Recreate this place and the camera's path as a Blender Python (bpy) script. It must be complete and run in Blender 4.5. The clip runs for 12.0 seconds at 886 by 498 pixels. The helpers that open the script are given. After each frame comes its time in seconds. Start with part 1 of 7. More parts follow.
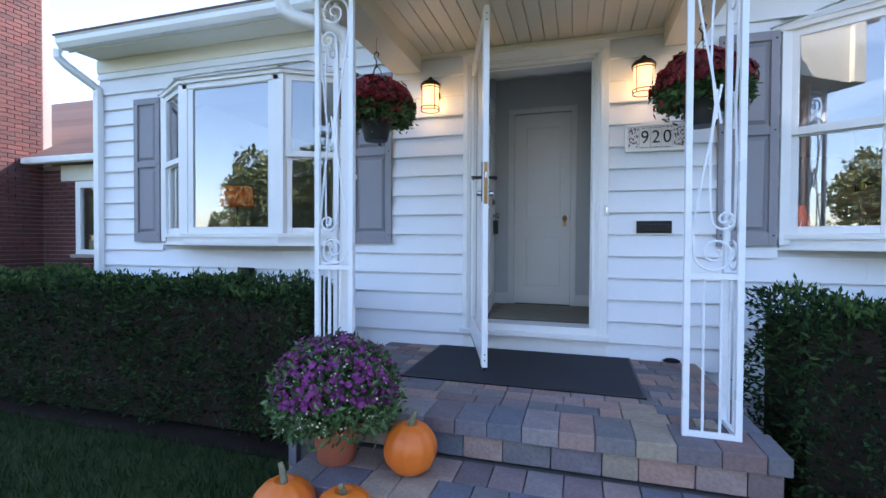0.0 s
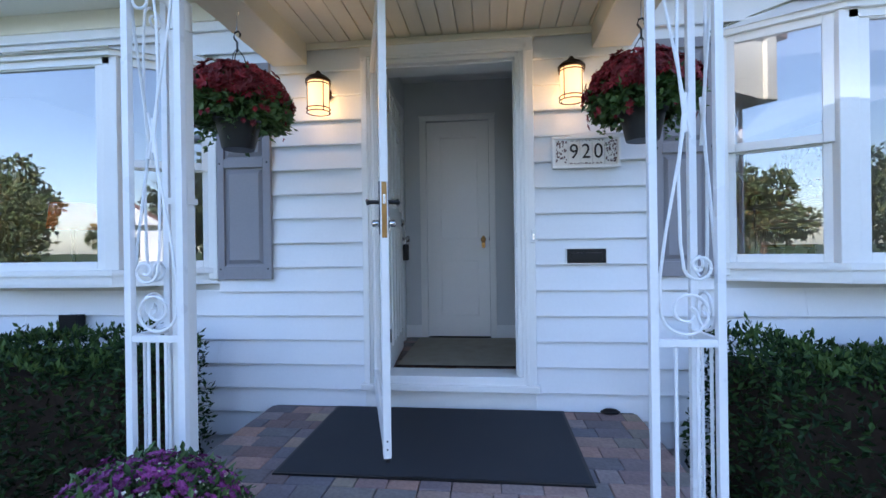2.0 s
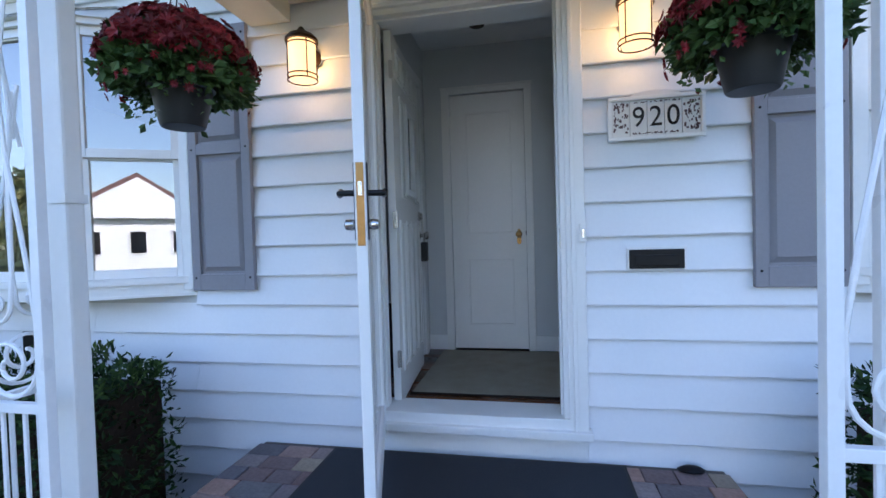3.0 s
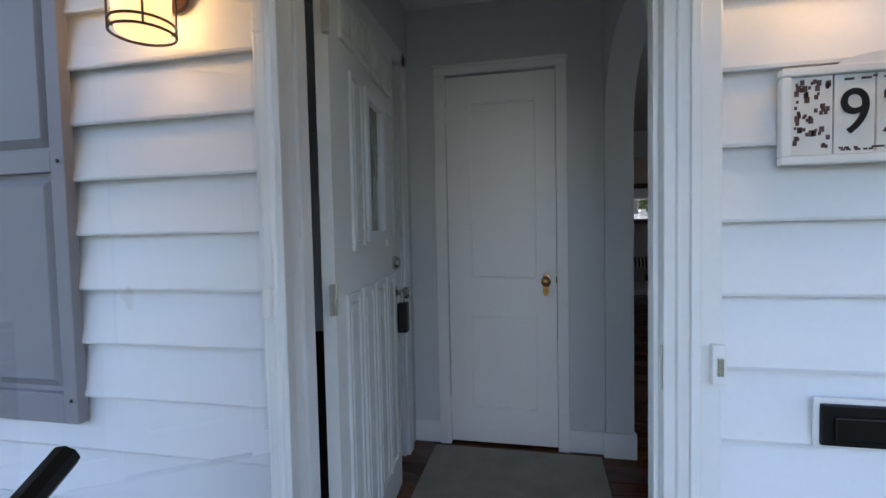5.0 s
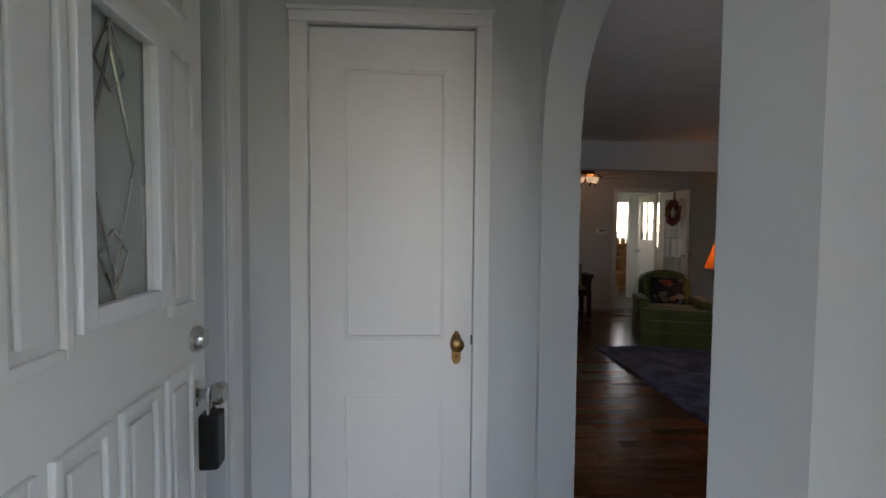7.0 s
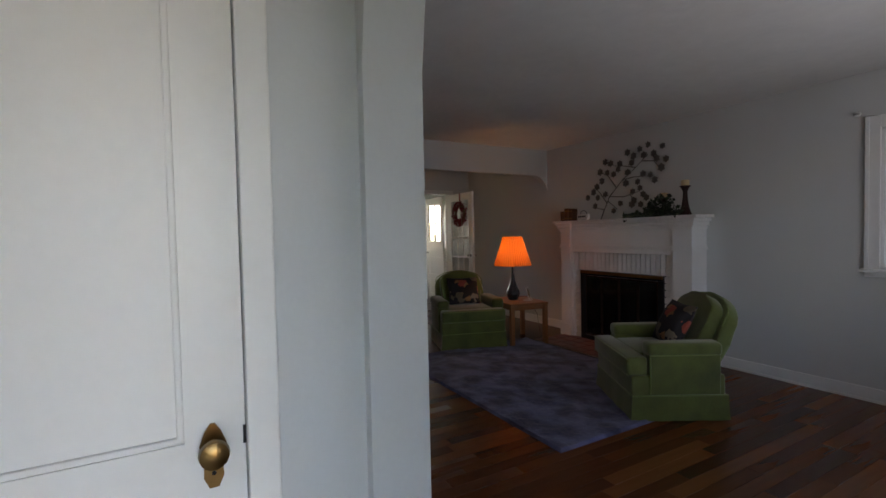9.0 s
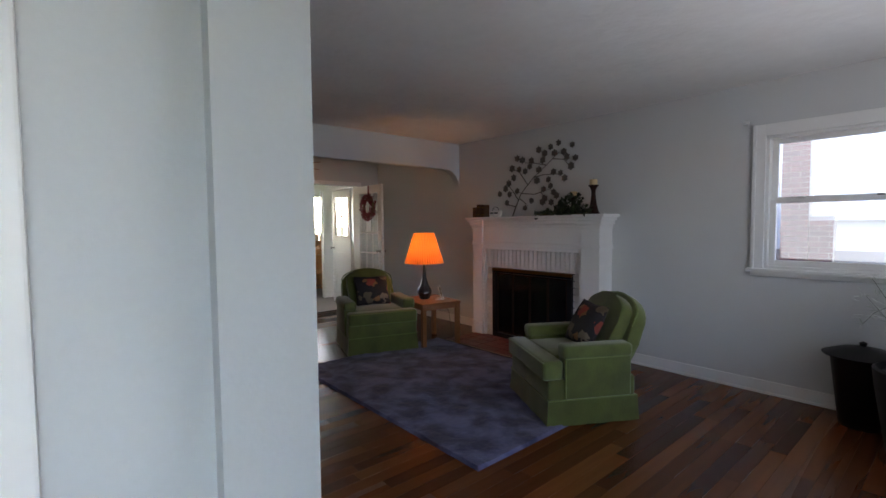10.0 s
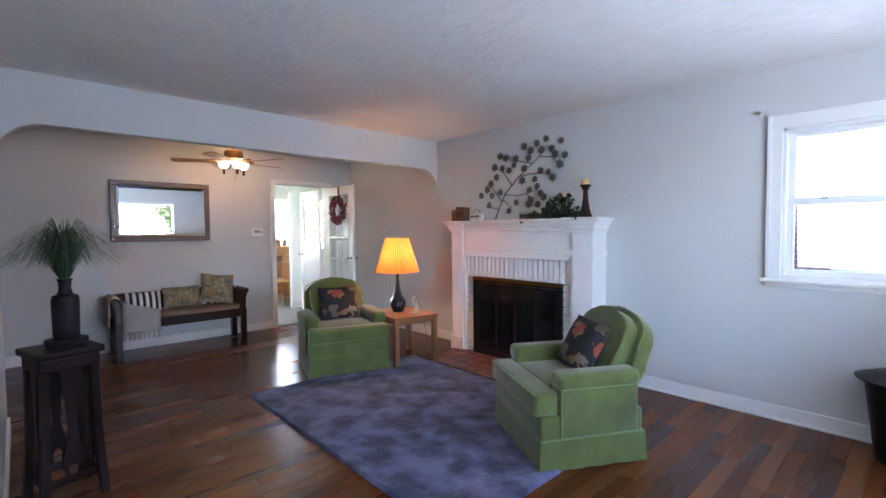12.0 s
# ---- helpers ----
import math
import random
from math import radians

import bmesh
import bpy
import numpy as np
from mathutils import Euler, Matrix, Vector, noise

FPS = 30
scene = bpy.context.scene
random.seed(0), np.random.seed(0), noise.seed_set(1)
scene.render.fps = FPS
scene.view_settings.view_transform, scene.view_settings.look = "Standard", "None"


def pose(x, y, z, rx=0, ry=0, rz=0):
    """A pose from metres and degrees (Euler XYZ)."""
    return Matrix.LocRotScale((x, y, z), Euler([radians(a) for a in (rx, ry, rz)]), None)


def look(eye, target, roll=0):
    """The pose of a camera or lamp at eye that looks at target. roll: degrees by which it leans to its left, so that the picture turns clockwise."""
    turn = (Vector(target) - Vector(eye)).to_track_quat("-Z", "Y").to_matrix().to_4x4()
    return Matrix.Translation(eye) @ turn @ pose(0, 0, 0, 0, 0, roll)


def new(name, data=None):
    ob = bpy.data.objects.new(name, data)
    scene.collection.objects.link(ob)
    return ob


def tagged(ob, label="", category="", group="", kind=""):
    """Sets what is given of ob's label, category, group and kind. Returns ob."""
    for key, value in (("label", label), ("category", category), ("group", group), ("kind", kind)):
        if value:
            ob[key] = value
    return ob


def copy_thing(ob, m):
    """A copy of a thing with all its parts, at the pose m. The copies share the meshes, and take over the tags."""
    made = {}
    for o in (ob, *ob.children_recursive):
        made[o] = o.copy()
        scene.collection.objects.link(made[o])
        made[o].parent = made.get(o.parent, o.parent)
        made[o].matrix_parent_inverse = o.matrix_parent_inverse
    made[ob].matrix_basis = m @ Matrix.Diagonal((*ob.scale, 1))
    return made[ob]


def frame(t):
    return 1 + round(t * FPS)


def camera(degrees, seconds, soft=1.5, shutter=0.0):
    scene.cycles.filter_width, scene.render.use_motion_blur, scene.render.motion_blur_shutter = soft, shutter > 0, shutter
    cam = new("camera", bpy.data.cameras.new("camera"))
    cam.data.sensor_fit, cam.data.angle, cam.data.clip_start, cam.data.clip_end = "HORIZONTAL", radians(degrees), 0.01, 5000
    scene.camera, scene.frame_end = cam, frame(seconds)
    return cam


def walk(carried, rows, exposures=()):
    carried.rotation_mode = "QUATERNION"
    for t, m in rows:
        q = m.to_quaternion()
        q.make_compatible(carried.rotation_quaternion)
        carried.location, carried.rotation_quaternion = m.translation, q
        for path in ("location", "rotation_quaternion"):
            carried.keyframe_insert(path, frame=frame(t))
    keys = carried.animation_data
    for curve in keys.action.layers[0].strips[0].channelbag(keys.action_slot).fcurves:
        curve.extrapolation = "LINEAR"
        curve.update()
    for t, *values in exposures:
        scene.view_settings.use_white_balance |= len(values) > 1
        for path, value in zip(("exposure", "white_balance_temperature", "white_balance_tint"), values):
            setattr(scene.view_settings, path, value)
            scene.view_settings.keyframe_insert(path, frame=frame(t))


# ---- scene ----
cam = camera(88.4, 12.0)
PATH = [
    (0, (0.099, -3.579, 0.677), (-0.468, -1.662, 0.642), 0.3),
    (0.5, (0.101, -3.503, 0.699), (-0.38, -1.562, 0.68), 0.2),
    (1, (0.083, -3.384, 0.748), (-0.312, -1.423, 0.757), 0.0),
    (1.5, (0.076, -3.206, 0.779), (-0.226, -1.229, 0.801), -0.5),
    (2, (0.045, -2.902, 0.844), (-0.17, -0.914, 0.841), -0.8),
    (2.5, (0.042, -2.593, 0.877), (-0.23, -0.611, 0.853), -1.5),
    (2.7, (0.084, -2.449, 0.886), (-0.265, -0.48, 0.85), -1.4),
    (4.3, (-0.044, -1.449, 1.102), (-0.487, 0.5, 1.031), -1.9),
    (4.5, (-0.055, -1.343, 1.133), (-0.49, 0.608, 1.068), -1.4),
    (5, (-0.067, -1.103, 1.209), (-0.482, 0.852, 1.122), -1.2),
    (5.5, (-0.087, -0.841, 1.266), (-0.437, 1.125, 1.165), -0.8),
    (6, (-0.089, -0.648, 1.285), (-0.359, 1.331, 1.184), -0.2),
    (6.5, (-0.143, -0.44, 1.315), (-0.251, 1.555, 1.221), 0.3),
    (7, (-0.165, -0.257, 1.332), (-0.071, 1.739, 1.245), 0.5),
    (7.2, (-0.163, -0.182, 1.332), (0.01, 1.809, 1.249), 0.4),
    (8.8, (-0.079, 0.374, 1.29), (0.819, 2.16, 1.238), -1.2),
    (9, (-0.065, 0.445, 1.304), (0.913, 2.189, 1.238), -1.2),
    (9.5, (0.006, 0.583, 1.311), (1.156, 2.218, 1.227), -0.8),
    (10, (0.1, 0.709, 1.34), (1.402, 2.224, 1.236), -0.5),
    (10.5, (0.211, 0.804, 1.353), (1.599, 2.241, 1.249), -0.5),
    (11, (0.298, 0.903, 1.369), (1.702, 2.324, 1.266), -0.8),
    (11.5, (0.413, 0.983, 1.339), (1.801, 2.42, 1.249), -0.6),
    (12, (0.486, 1.072, 1.329), (1.851, 2.531, 1.248), -0.4),
]
walk(cam, [(t, look(eye, target, roll)) for t, eye, target, roll in PATH],
     exposures=[(0, 2.0, 6050, 18), (2.5, 1.95, 5850, 18), (4.5, 1.98, 6350, 18), (5.5, 2.15, 6600, 20), (6.0, 2.4, 6900, 21), (7.0, 2.85, 7400, 22), (9.0, 3.4, 7300, 21), (9.5, 3.65, 7150, 20), (10.0, 4.1, 6900, 19), (10.5, 4.5, 6650, 18), (11.0, 5.1, 6300, 18), (12.0, 5.75, 5850, 17)])

# ---- light ----
SUN_EL, SUN_AZ = radians(40), radians(28)          # behind the house, to its right
world = bpy.data.worlds.new("sky")
scene.world = world
world.use_nodes = True
sky = world.node_tree.nodes.new("ShaderNodeTexSky")
sky.sky_type, sky.sun_disc, sky.sun_elevation, sky.sun_rotation = "NISHITA", False, SUN_EL, SUN_AZ
bg = world.node_tree.nodes["Background"]
bg.inputs["Strength"].default_value = 0.15
world.node_tree.links.new(sky.outputs["Color"], bg.inputs["Color"])
sun = new("sun", bpy.data.lights.new("sun", "SUN"))
sun.data.energy, sun.data.angle, sun.data.color = 5.0, radians(0.5), (1.0, 0.94, 0.85)
to_sun = Vector((math.sin(SUN_AZ) * math.cos(SUN_EL), math.cos(SUN_AZ) * math.cos(SUN_EL), math.sin(SUN_EL)))
sun.matrix_basis = look(to_sun * 30, (0, 0, 0))


def lamp(name, kind, place, watts, colour, size=0.05, aim=None, height=None):
    ob = new(name, bpy.data.lights.new(name, kind))
    ob.data.energy, ob.data.color = watts, colour
    if kind == "AREA":
        ob.data.shape, ob.data.size, ob.data.size_y = "RECTANGLE", size, height
        ob.matrix_basis = look(place, aim)
    else:
        ob.data.shadow_soft_size = size
        ob.location = place
    return ob


# daylight of the window openings
lamp("daylight_bay", "AREA", (2.40, 0.02, 1.40), 1.15, (0.84, 0.90, 1.0), 1.9, (2.4, 1.0, 2.85), 1.2)
lamp("daylight_side", "AREA", (4.47, 1.34, 1.50), 0.07, (0.86, 0.93, 1.0), 0.75, (2.0, 1.5, 1.2), 0.9)
lamp("daylight_kitchen", "AREA", (4.4, 10.3, 1.5), 0.035, (1.0, 0.97, 0.93), 1.6, (3.9, 7.3, 1.0), 1.2)
lamp("porch_bulb", "POINT", (-1.035, -0.125, 1.80), 0.42, (1.0, 0.62, 0.25), 0.03)
lamp("porch_bulb", "POINT", (0.528, -0.125, 1.80), 0.42, (1.0, 0.62, 0.25), 0.03)
lamp("front_room_bulb", "POINT", (-3.68, 0.80, 1.17), 0.12, (1.0, 0.50, 0.18), 0.04)
lamp("table_bulb", "POINT", (3.365, 4.845, 1.06), 0.36, (1.0, 0.50, 0.18), 0.04)
for bx, by in ((2.25, 6.63), (2.36, 6.52), (2.47, 6.63)):
    lamp("fan_bulb", "POINT", (bx, by, 2.07), 0.10, (1.0, 0.58, 0.28), 0.03)


# ---- materials ----
def material(name, colour, rough=0.5, metal=0.0, grain=40.0, vary=0.12, stain=2.0, stain_vary=0.15, bump=0.1, stretch=(1, 1, 1), random_vary=0.0, sheen=0.0, coat=0.0):
    """Two scales of variation, fine relief, and a shift from piece to piece."""
    m = bpy.data.materials.new(name)
    m.use_nodes = True
    nt = m.node_tree
    n, l = nt.nodes, nt.links
    b = n["Principled BSDF"]
    tc, mp = n.new("ShaderNodeTexCoord"), n.new("ShaderNodeMapping")
    mp.inputs["Scale"].default_value = stretch
    l.new(tc.outputs["Object"], mp.inputs["Vector"])
    fine, wide = n.new("ShaderNodeTexNoise"), n.new("ShaderNodeTexNoise")
    for t, s, d in ((fine, grain, 4), (wide, stain, 3)):
        t.inputs["Scale"].default_value, t.inputs["Detail"].default_value = s, d
        l.new(mp.outputs["Vector"], t.inputs["Vector"])
    info = n.new("ShaderNodeObjectInfo")

    def scaled(socket, amount):
        a = n.new("ShaderNodeMath")
        a.operation = "MULTIPLY_ADD"
        a.inputs[1].default_value, a.inputs[2].default_value = amount * 2, 1 - amount
        l.new(socket, a.inputs[0])
        return a.outputs[0]
    v = None
    for socket, amount in ((fine.outputs["Fac"], vary), (wide.outputs["Fac"], stain_vary), (info.outputs["Random"], random_vary)):
        s = scaled(socket, amount)
        if v is None:
            v = s
        else:
            mul = n.new("ShaderNodeMath")
            mul.operation = "MULTIPLY"
            l.new(v, mul.inputs[0])
            l.new(s, mul.inputs[1])
            v = mul.outputs[0]
    hsv = n.new("ShaderNodeHueSaturation")
    hsv.inputs["Color"].default_value = (*colour, 1)
    l.new(v, hsv.inputs["Value"])
    l.new(hsv.outputs["Color"], b.inputs["Base Color"])
    rv = n.new("ShaderNodeMath")
    rv.operation = "MULTIPLY_ADD"
    rv.inputs[1].default_value, rv.inputs[2].default_value = 0.25, max(0.02, rough - 0.12)
    l.new(wide.outputs["Fac"], rv.inputs[0])
    l.new(rv.outputs[0], b.inputs["Roughness"])
    b.inputs["Metallic"].default_value = metal
    if sheen:
        b.inputs["Sheen Weight"].default_value = sheen
    if coat:
        b.inputs["Coat Weight"].default_value, b.inputs["Coat Roughness"].default_value = coat, 0.18
    bp = n.new("ShaderNodeBump")
    bp.inputs["Strength"].default_value, bp.inputs["Distance"].default_value = bump, 0.004
    l.new(fine.outputs["Fac"], bp.inputs["Height"])
    l.new(bp.outputs["Normal"], b.inputs["Normal"])
    return m


def matt(m, level=0.15):
    """A surface with little mirror gloss."""
    m.node_tree.nodes["Principled BSDF"].inputs["Specular IOR Level"].default_value = level
    return m


def blend_colour(m, colours, by="random", scale=6.0, stretch=(1, 1, 1), lo=0.0, hi=1.0):
    """Base colours out of a ramp: by each piece's random number, by leaf, or by a noise."""
    n, l = m.node_tree.nodes, m.node_tree.links
    ramp = n.new("ShaderNodeValToRGB")
    e = ramp.color_ramp.elements
    while len(e) < len(colours):
        e.new(0.5)
    for i, c in enumerate(colours):
        e[i].position, e[i].color = lo + (hi - lo) * i / (len(colours) - 1), (*c, 1)
    if by == "random":
        src = n.new("ShaderNodeObjectInfo").outputs["Random"]
    elif by == "island":
        src = n.new("ShaderNodeNewGeometry").outputs["Random Per Island"]
    else:
        tc, mp, t = n.new("ShaderNodeTexCoord"), n.new("ShaderNodeMapping"), n.new("ShaderNodeTexNoise")
        mp.inputs["Scale"].default_value = stretch
        t.inputs["Scale"].default_value, t.inputs["Detail"].default_value = scale, 5
        l.new(tc.outputs["Object"], mp.inputs["Vector"])
        l.new(mp.outputs["Vector"], t.inputs["Vector"])
        src = t.outputs["Fac"]
    l.new(src, ramp.inputs["Fac"])
    l.new(ramp.outputs["Color"], [x for x in n if x.type == "HUE_SAT"][0].inputs["Color"])
    return m


def glass_material(name, ior=1.5, tint=(1, 1, 1), rough=0.0):
    m = bpy.data.materials.new(name)
    m.use_nodes = True
    b = m.node_tree.nodes["Principled BSDF"]
    b.inputs["Base Color"].default_value, b.inputs["Roughness"].default_value = (*tint, 1), rough
    b.inputs["Transmission Weight"].default_value, b.inputs["IOR"].default_value = 1.0, ior
    return m


def glowing(name, colour, strength, base=(0.8, 0.7, 0.5)):
    m = bpy.data.materials.new(name)
    m.use_nodes = True
    b = m.node_tree.nodes["Principled BSDF"]
    b.inputs["Base Color"].default_value = (*base, 1)
    b.inputs["Emission Color"].default_value, b.inputs["Emission Strength"].default_value = (*colour, 1), strength
    return m


SIDING = material("siding_paint", (0.80, 0.81, 0.82), 0.45, grain=60, vary=0.03, stain=1.2, stain_vary=0.05, bump=0.05, random_vary=0.02)
WHITE = material("white_trim_paint", (0.82, 0.82, 0.80), 0.35, grain=50, vary=0.03, stain=3, stain_vary=0.04, bump=0.06)
CREAM = material("cream_soffit_paint", (0.74, 0.70, 0.58), 0.5, grain=40, vary=0.04, stain=2, stain_vary=0.06, bump=0.05)
PLASTER = material("grey_plaster", (0.62, 0.63, 0.62), 0.7, grain=90, vary=0.03, stain=1.5, stain_vary=0.04, bump=0.12)
CEILING = material("textured_ceiling", (0.82, 0.82, 0.80), 0.8, grain=13, vary=0.05, stain=2.5, stain_vary=0.06, bump=1.0)
CEILING.node_tree.nodes["Bump"].inputs["Distance"].default_value = 0.007
DOORPAINT = material("door_paint", (0.80, 0.79, 0.75), 0.4, grain=40, vary=0.03, stain=2, stain_vary=0.04, bump=0.06)
SHUTTER = material("grey_shutter_vinyl", (0.26, 0.25, 0.27), 0.5, grain=60, vary=0.08, stain=4, stain_vary=0.08, bump=0.12)
BLACK = material("black_metal", (0.012, 0.012, 0.013), 0.4, 0.6, grain=60, vary=0.1, bump=0.05)
DARK = material("dark_void", (0.02, 0.02, 0.02), 0.9, bump=0.0)
BRASS = material("aged_brass", (0.26, 0.15, 0.055), 0.30, 1.0, grain=40, vary=0.2, bump=0.05)
STEEL = material("satin_nickel", (0.55, 0.54, 0.52), 0.25, 1.0, grain=60, vary=0.08, bump=0.03)
MAT = material("door_mat_rubber", (0.022, 0.026, 0.034), 0.85, grain=220, vary=0.4, stain=3, stain_vary=0.2, bump=0.8)
PAVER = blend_colour(material("paver_stone", (0.2, 0.18, 0.17), 0.8, grain=60, vary=0.34, stain=9, stain_vary=0.42, bump=0.9, random_vary=0.18),
                     [(0.26, 0.15, 0.125), (0.15, 0.15, 0.165), (0.36, 0.29, 0.21), (0.27, 0.18, 0.165), (0.115, 0.125, 0.15), (0.32, 0.20, 0.16), (0.20, 0.18, 0.18)])
MORTAR = material("joint_sand", (0.10, 0.09, 0.08), 0.9, grain=120, vary=0.3, bump=0.6)
GRASS = matt(material("lawn", (0.035, 0.052, 0.017), 0.9, grain=60, vary=0.5, stain=0.6, stain_vary=0.3, bump=1.0))
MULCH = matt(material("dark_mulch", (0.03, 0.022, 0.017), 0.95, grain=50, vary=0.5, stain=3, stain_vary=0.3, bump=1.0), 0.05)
ASPHALT = material("asphalt", (0.08, 0.08, 0.08), 0.9, grain=80, vary=0.3, stain=0.8, stain_vary=0.2, bump=0.5)
YEW = blend_colour(matt(material("yew_leaf", (0.03, 0.07, 0.02), 0.6, grain=30, vary=0.2, bump=0.0)), [(0.008, 0.020, 0.008), (0.014, 0.034, 0.012), (0.022, 0.048, 0.015), (0.04, 0.08, 0.02)], "island")
# shoot green is lightened: sunlight on the hedge top is put into the colour
YEWTIP = blend_colour(matt(material("yew_shoot_sunlit", (0.06, 0.1, 0.03), 0.6, grain=30, vary=0.2, bump=0.0)), [(0.03, 0.06, 0.016), (0.055, 0.10, 0.025), (0.08, 0.13, 0.032)], "island")
WINDOW = glass_material("window_glass", 2.1, (0.96, 0.98, 0.98))
PANE = glass_material("door_glass", 1.5)
BRICK = blend_colour(material("brick_red", (0.2, 0.06, 0.045), 0.85, grain=70, vary=0.25, stain=5, stain_vary=0.25, bump=0.5, random_vary=0.2),
                     [(0.075, 0.020, 0.020), (0.11, 0.031, 0.028), (0.055, 0.019, 0.020), (0.095, 0.026, 0.024)])
SHINGLE = material("roof_shingle", (0.125, 0.068, 0.055), 0.9, grain=60, vary=0.3, stain=3, stain_vary=0.25, bump=0.5, random_vary=0.25)
FLOORWOOD = blend_colour(matt(material("oak_floor", (0.2, 0.09, 0.045), 0.27, grain=34, vary=0.22, stain=4, stain_vary=0.2, bump=0.06, stretch=(0.06, 1, 1), random_vary=0.08), 0.32),
                         [(0.068, 0.019, 0.006), (0.108, 0.033, 0.010), (0.140, 0.046, 0.014), (0.082, 0.024, 0.008), (0.180, 0.064, 0.021), (0.100, 0.030, 0.009)])


# ---- building helpers ----
def box(bm, x0, x1, y0, y1, z0, z1, bevel=0.0):
    m = Matrix.LocRotScale(((x0 + x1) / 2, (y0 + y1) / 2, (z0 + z1) / 2), None, (abs(x1 - x0), abs(y1 - y0), abs(z1 - z0)))
    vs = bmesh.ops.create_cube(bm, size=1.0, matrix=m)["verts"]
    if bevel:
        es = list({e for v in vs for e in v.link_edges})
        bmesh.ops.bevel(bm, geom=es, offset=bevel, segments=2, profile=0.6, affect="EDGES")
    return vs


def lathe(bm, profile, n=24, at=(0, 0, 0), wave=0.0, waves=0):
    rings = []
    for r, z in profile:
        ring = []
        for i in range(n):
            a = 2 * math.pi * i / n
            k = r * (1 + wave * math.cos(waves * a))
            ring.append(bm.verts.new((at[0] + k * math.cos(a), at[1] + k * math.sin(a), at[2] + z)))
        rings.append(ring)
    for a, b in zip(rings, rings[1:]):
        for i in range(n):
            bm.faces.new((a[i], a[(i + 1) % n], b[(i + 1) % n], b[i]))
    for ring, flip in ((rings[0], True), (rings[-1], False)):
        bm.faces.new(ring[::-1] if flip else ring)


def tube(bm, pts, r, n=8, taper=1.0):
    pts = [Vector(p) for p in pts]
    rings = []
    up = Vector((0.13, 0.21, 0.97)).normalized()
    for i, p in enumerate(pts):
        d = (pts[min(i + 1, len(pts) - 1)] - pts[max(i - 1, 0)]).normalized()
        side = d.cross(up)
        if side.length < 0.05:
            side = d.cross(Vector((1, 0, 0)))
        side.normalize()
        top = side.cross(d).normalized()
        k = r * (1 + (taper - 1) * i / max(1, len(pts) - 1))
        rings.append([bm.verts.new(p + k * (math.cos(2 * math.pi * j / n) * side + math.sin(2 * math.pi * j / n) * top)) for j in range(n)])
    for a, b in zip(rings, rings[1:]):
        for j in range(n):
            bm.faces.new((a[j], a[(j + 1) % n], b[(j + 1) % n], b[j]))
    bm.faces.new(rings[0][::-1])
    bm.faces.new(rings[-1])


def prism(bm, outline, axis, lo, hi):
    """A flat outline pulled along an axis: outline in the other two axes' order."""
    def at(p, v):
        return {"x": (v, p[0], p[1]), "y": (p[0], v, p[1]), "z": (p[0], p[1], v)}[axis]
    a, b = [bm.verts.new(at(p, lo)) for p in outline], [bm.verts.new(at(p, hi)) for p in outline]
    k = len(outline)
    for i in range(k):
        bm.faces.new((a[i], a[(i + 1) % k], b[(i + 1) % k], b[i]))
    bm.faces.new(a[::-1])
    bm.faces.new(b)
    return a + b


def part(name, bm, mat, parent=None, label="", smooth=False, keep=False):
    if isinstance(bm, bpy.types.Mesh):
        me = bm
    else:
        bmesh.ops.recalc_face_normals(bm, faces=bm.faces)
        me = bpy.data.meshes.new(name)
        bm.to_mesh(me)
        bm.free()
        if smooth:
            me.polygons.foreach_set("use_smooth", [True] * len(me.polygons))
            me.set_sharp_from_angle(angle=radians(38))
    if not me.materials:
        me.materials.append(mat)
    ob = new(name, me)
    ob.parent = parent
    if label:
        tagged(ob, label)
    return ob


def thing(name, m, label, category, group="", kind=""):
    ob = new(name)
    ob.empty_display_size = 0.1
    ob.matrix_basis = m
    return tagged(ob, label, category, group, kind)


def structure(name, bm, mat, label="", category="", smooth=False):
    return tagged(part(name, bm, mat, None, smooth=smooth), label, category, kind="structure")


def bms():
    return bmesh.new()


def boxed(*specs, bevel=0.0):
    bm = bmesh.new()
    for s in specs:
        box(bm, *s, bevel=bevel)
    return bm


def soup(name, verts, faces, mat, parent=None, label=""):
    me = bpy.data.meshes.new(name)
    me.from_pydata(verts, [], faces)
    me.materials.append(mat)
    return part(name, me, mat, parent, label)


def leaves(name, places, normals, size, mat, parent=None, label="", seed=1, narrow=0.45, tilt=0.7, kind=""):
    """Many small folded leaves: two quads each, pointing loosely along the normals."""
    rng = np.random.default_rng(seed)
    P, N = np.asarray(places, float), np.asarray(normals, float)
    k = len(P)
    D = N + rng.normal(0, tilt, (k, 3))
    D /= np.linalg.norm(D, axis=1)[:, None]
    S = np.cross(D, rng.normal(0, 1, (k, 3)))
    S /= np.linalg.norm(S, axis=1)[:, None]
    U = np.cross(S, D)
    L = size * rng.uniform(0.6, 1.35, (k, 1))
    W = L * narrow
    tip, mid = P + D * L, P + D * L * 0.5
    v = np.stack([P, mid + S * W * 0.5 + U * W * 0.2, tip, mid - S * W * 0.5 + U * W * 0.2], 1).reshape(-1, 3)
    i = np.arange(k)[:, None] * 4
    f = np.concatenate([i + [0, 1, 2], i + [0, 2, 3]], 1).reshape(-1, 3)
    ob = soup(name, v.tolist(), f.tolist(), mat, parent, label)
    if kind:
        ob["kind"] = kind
    return ob


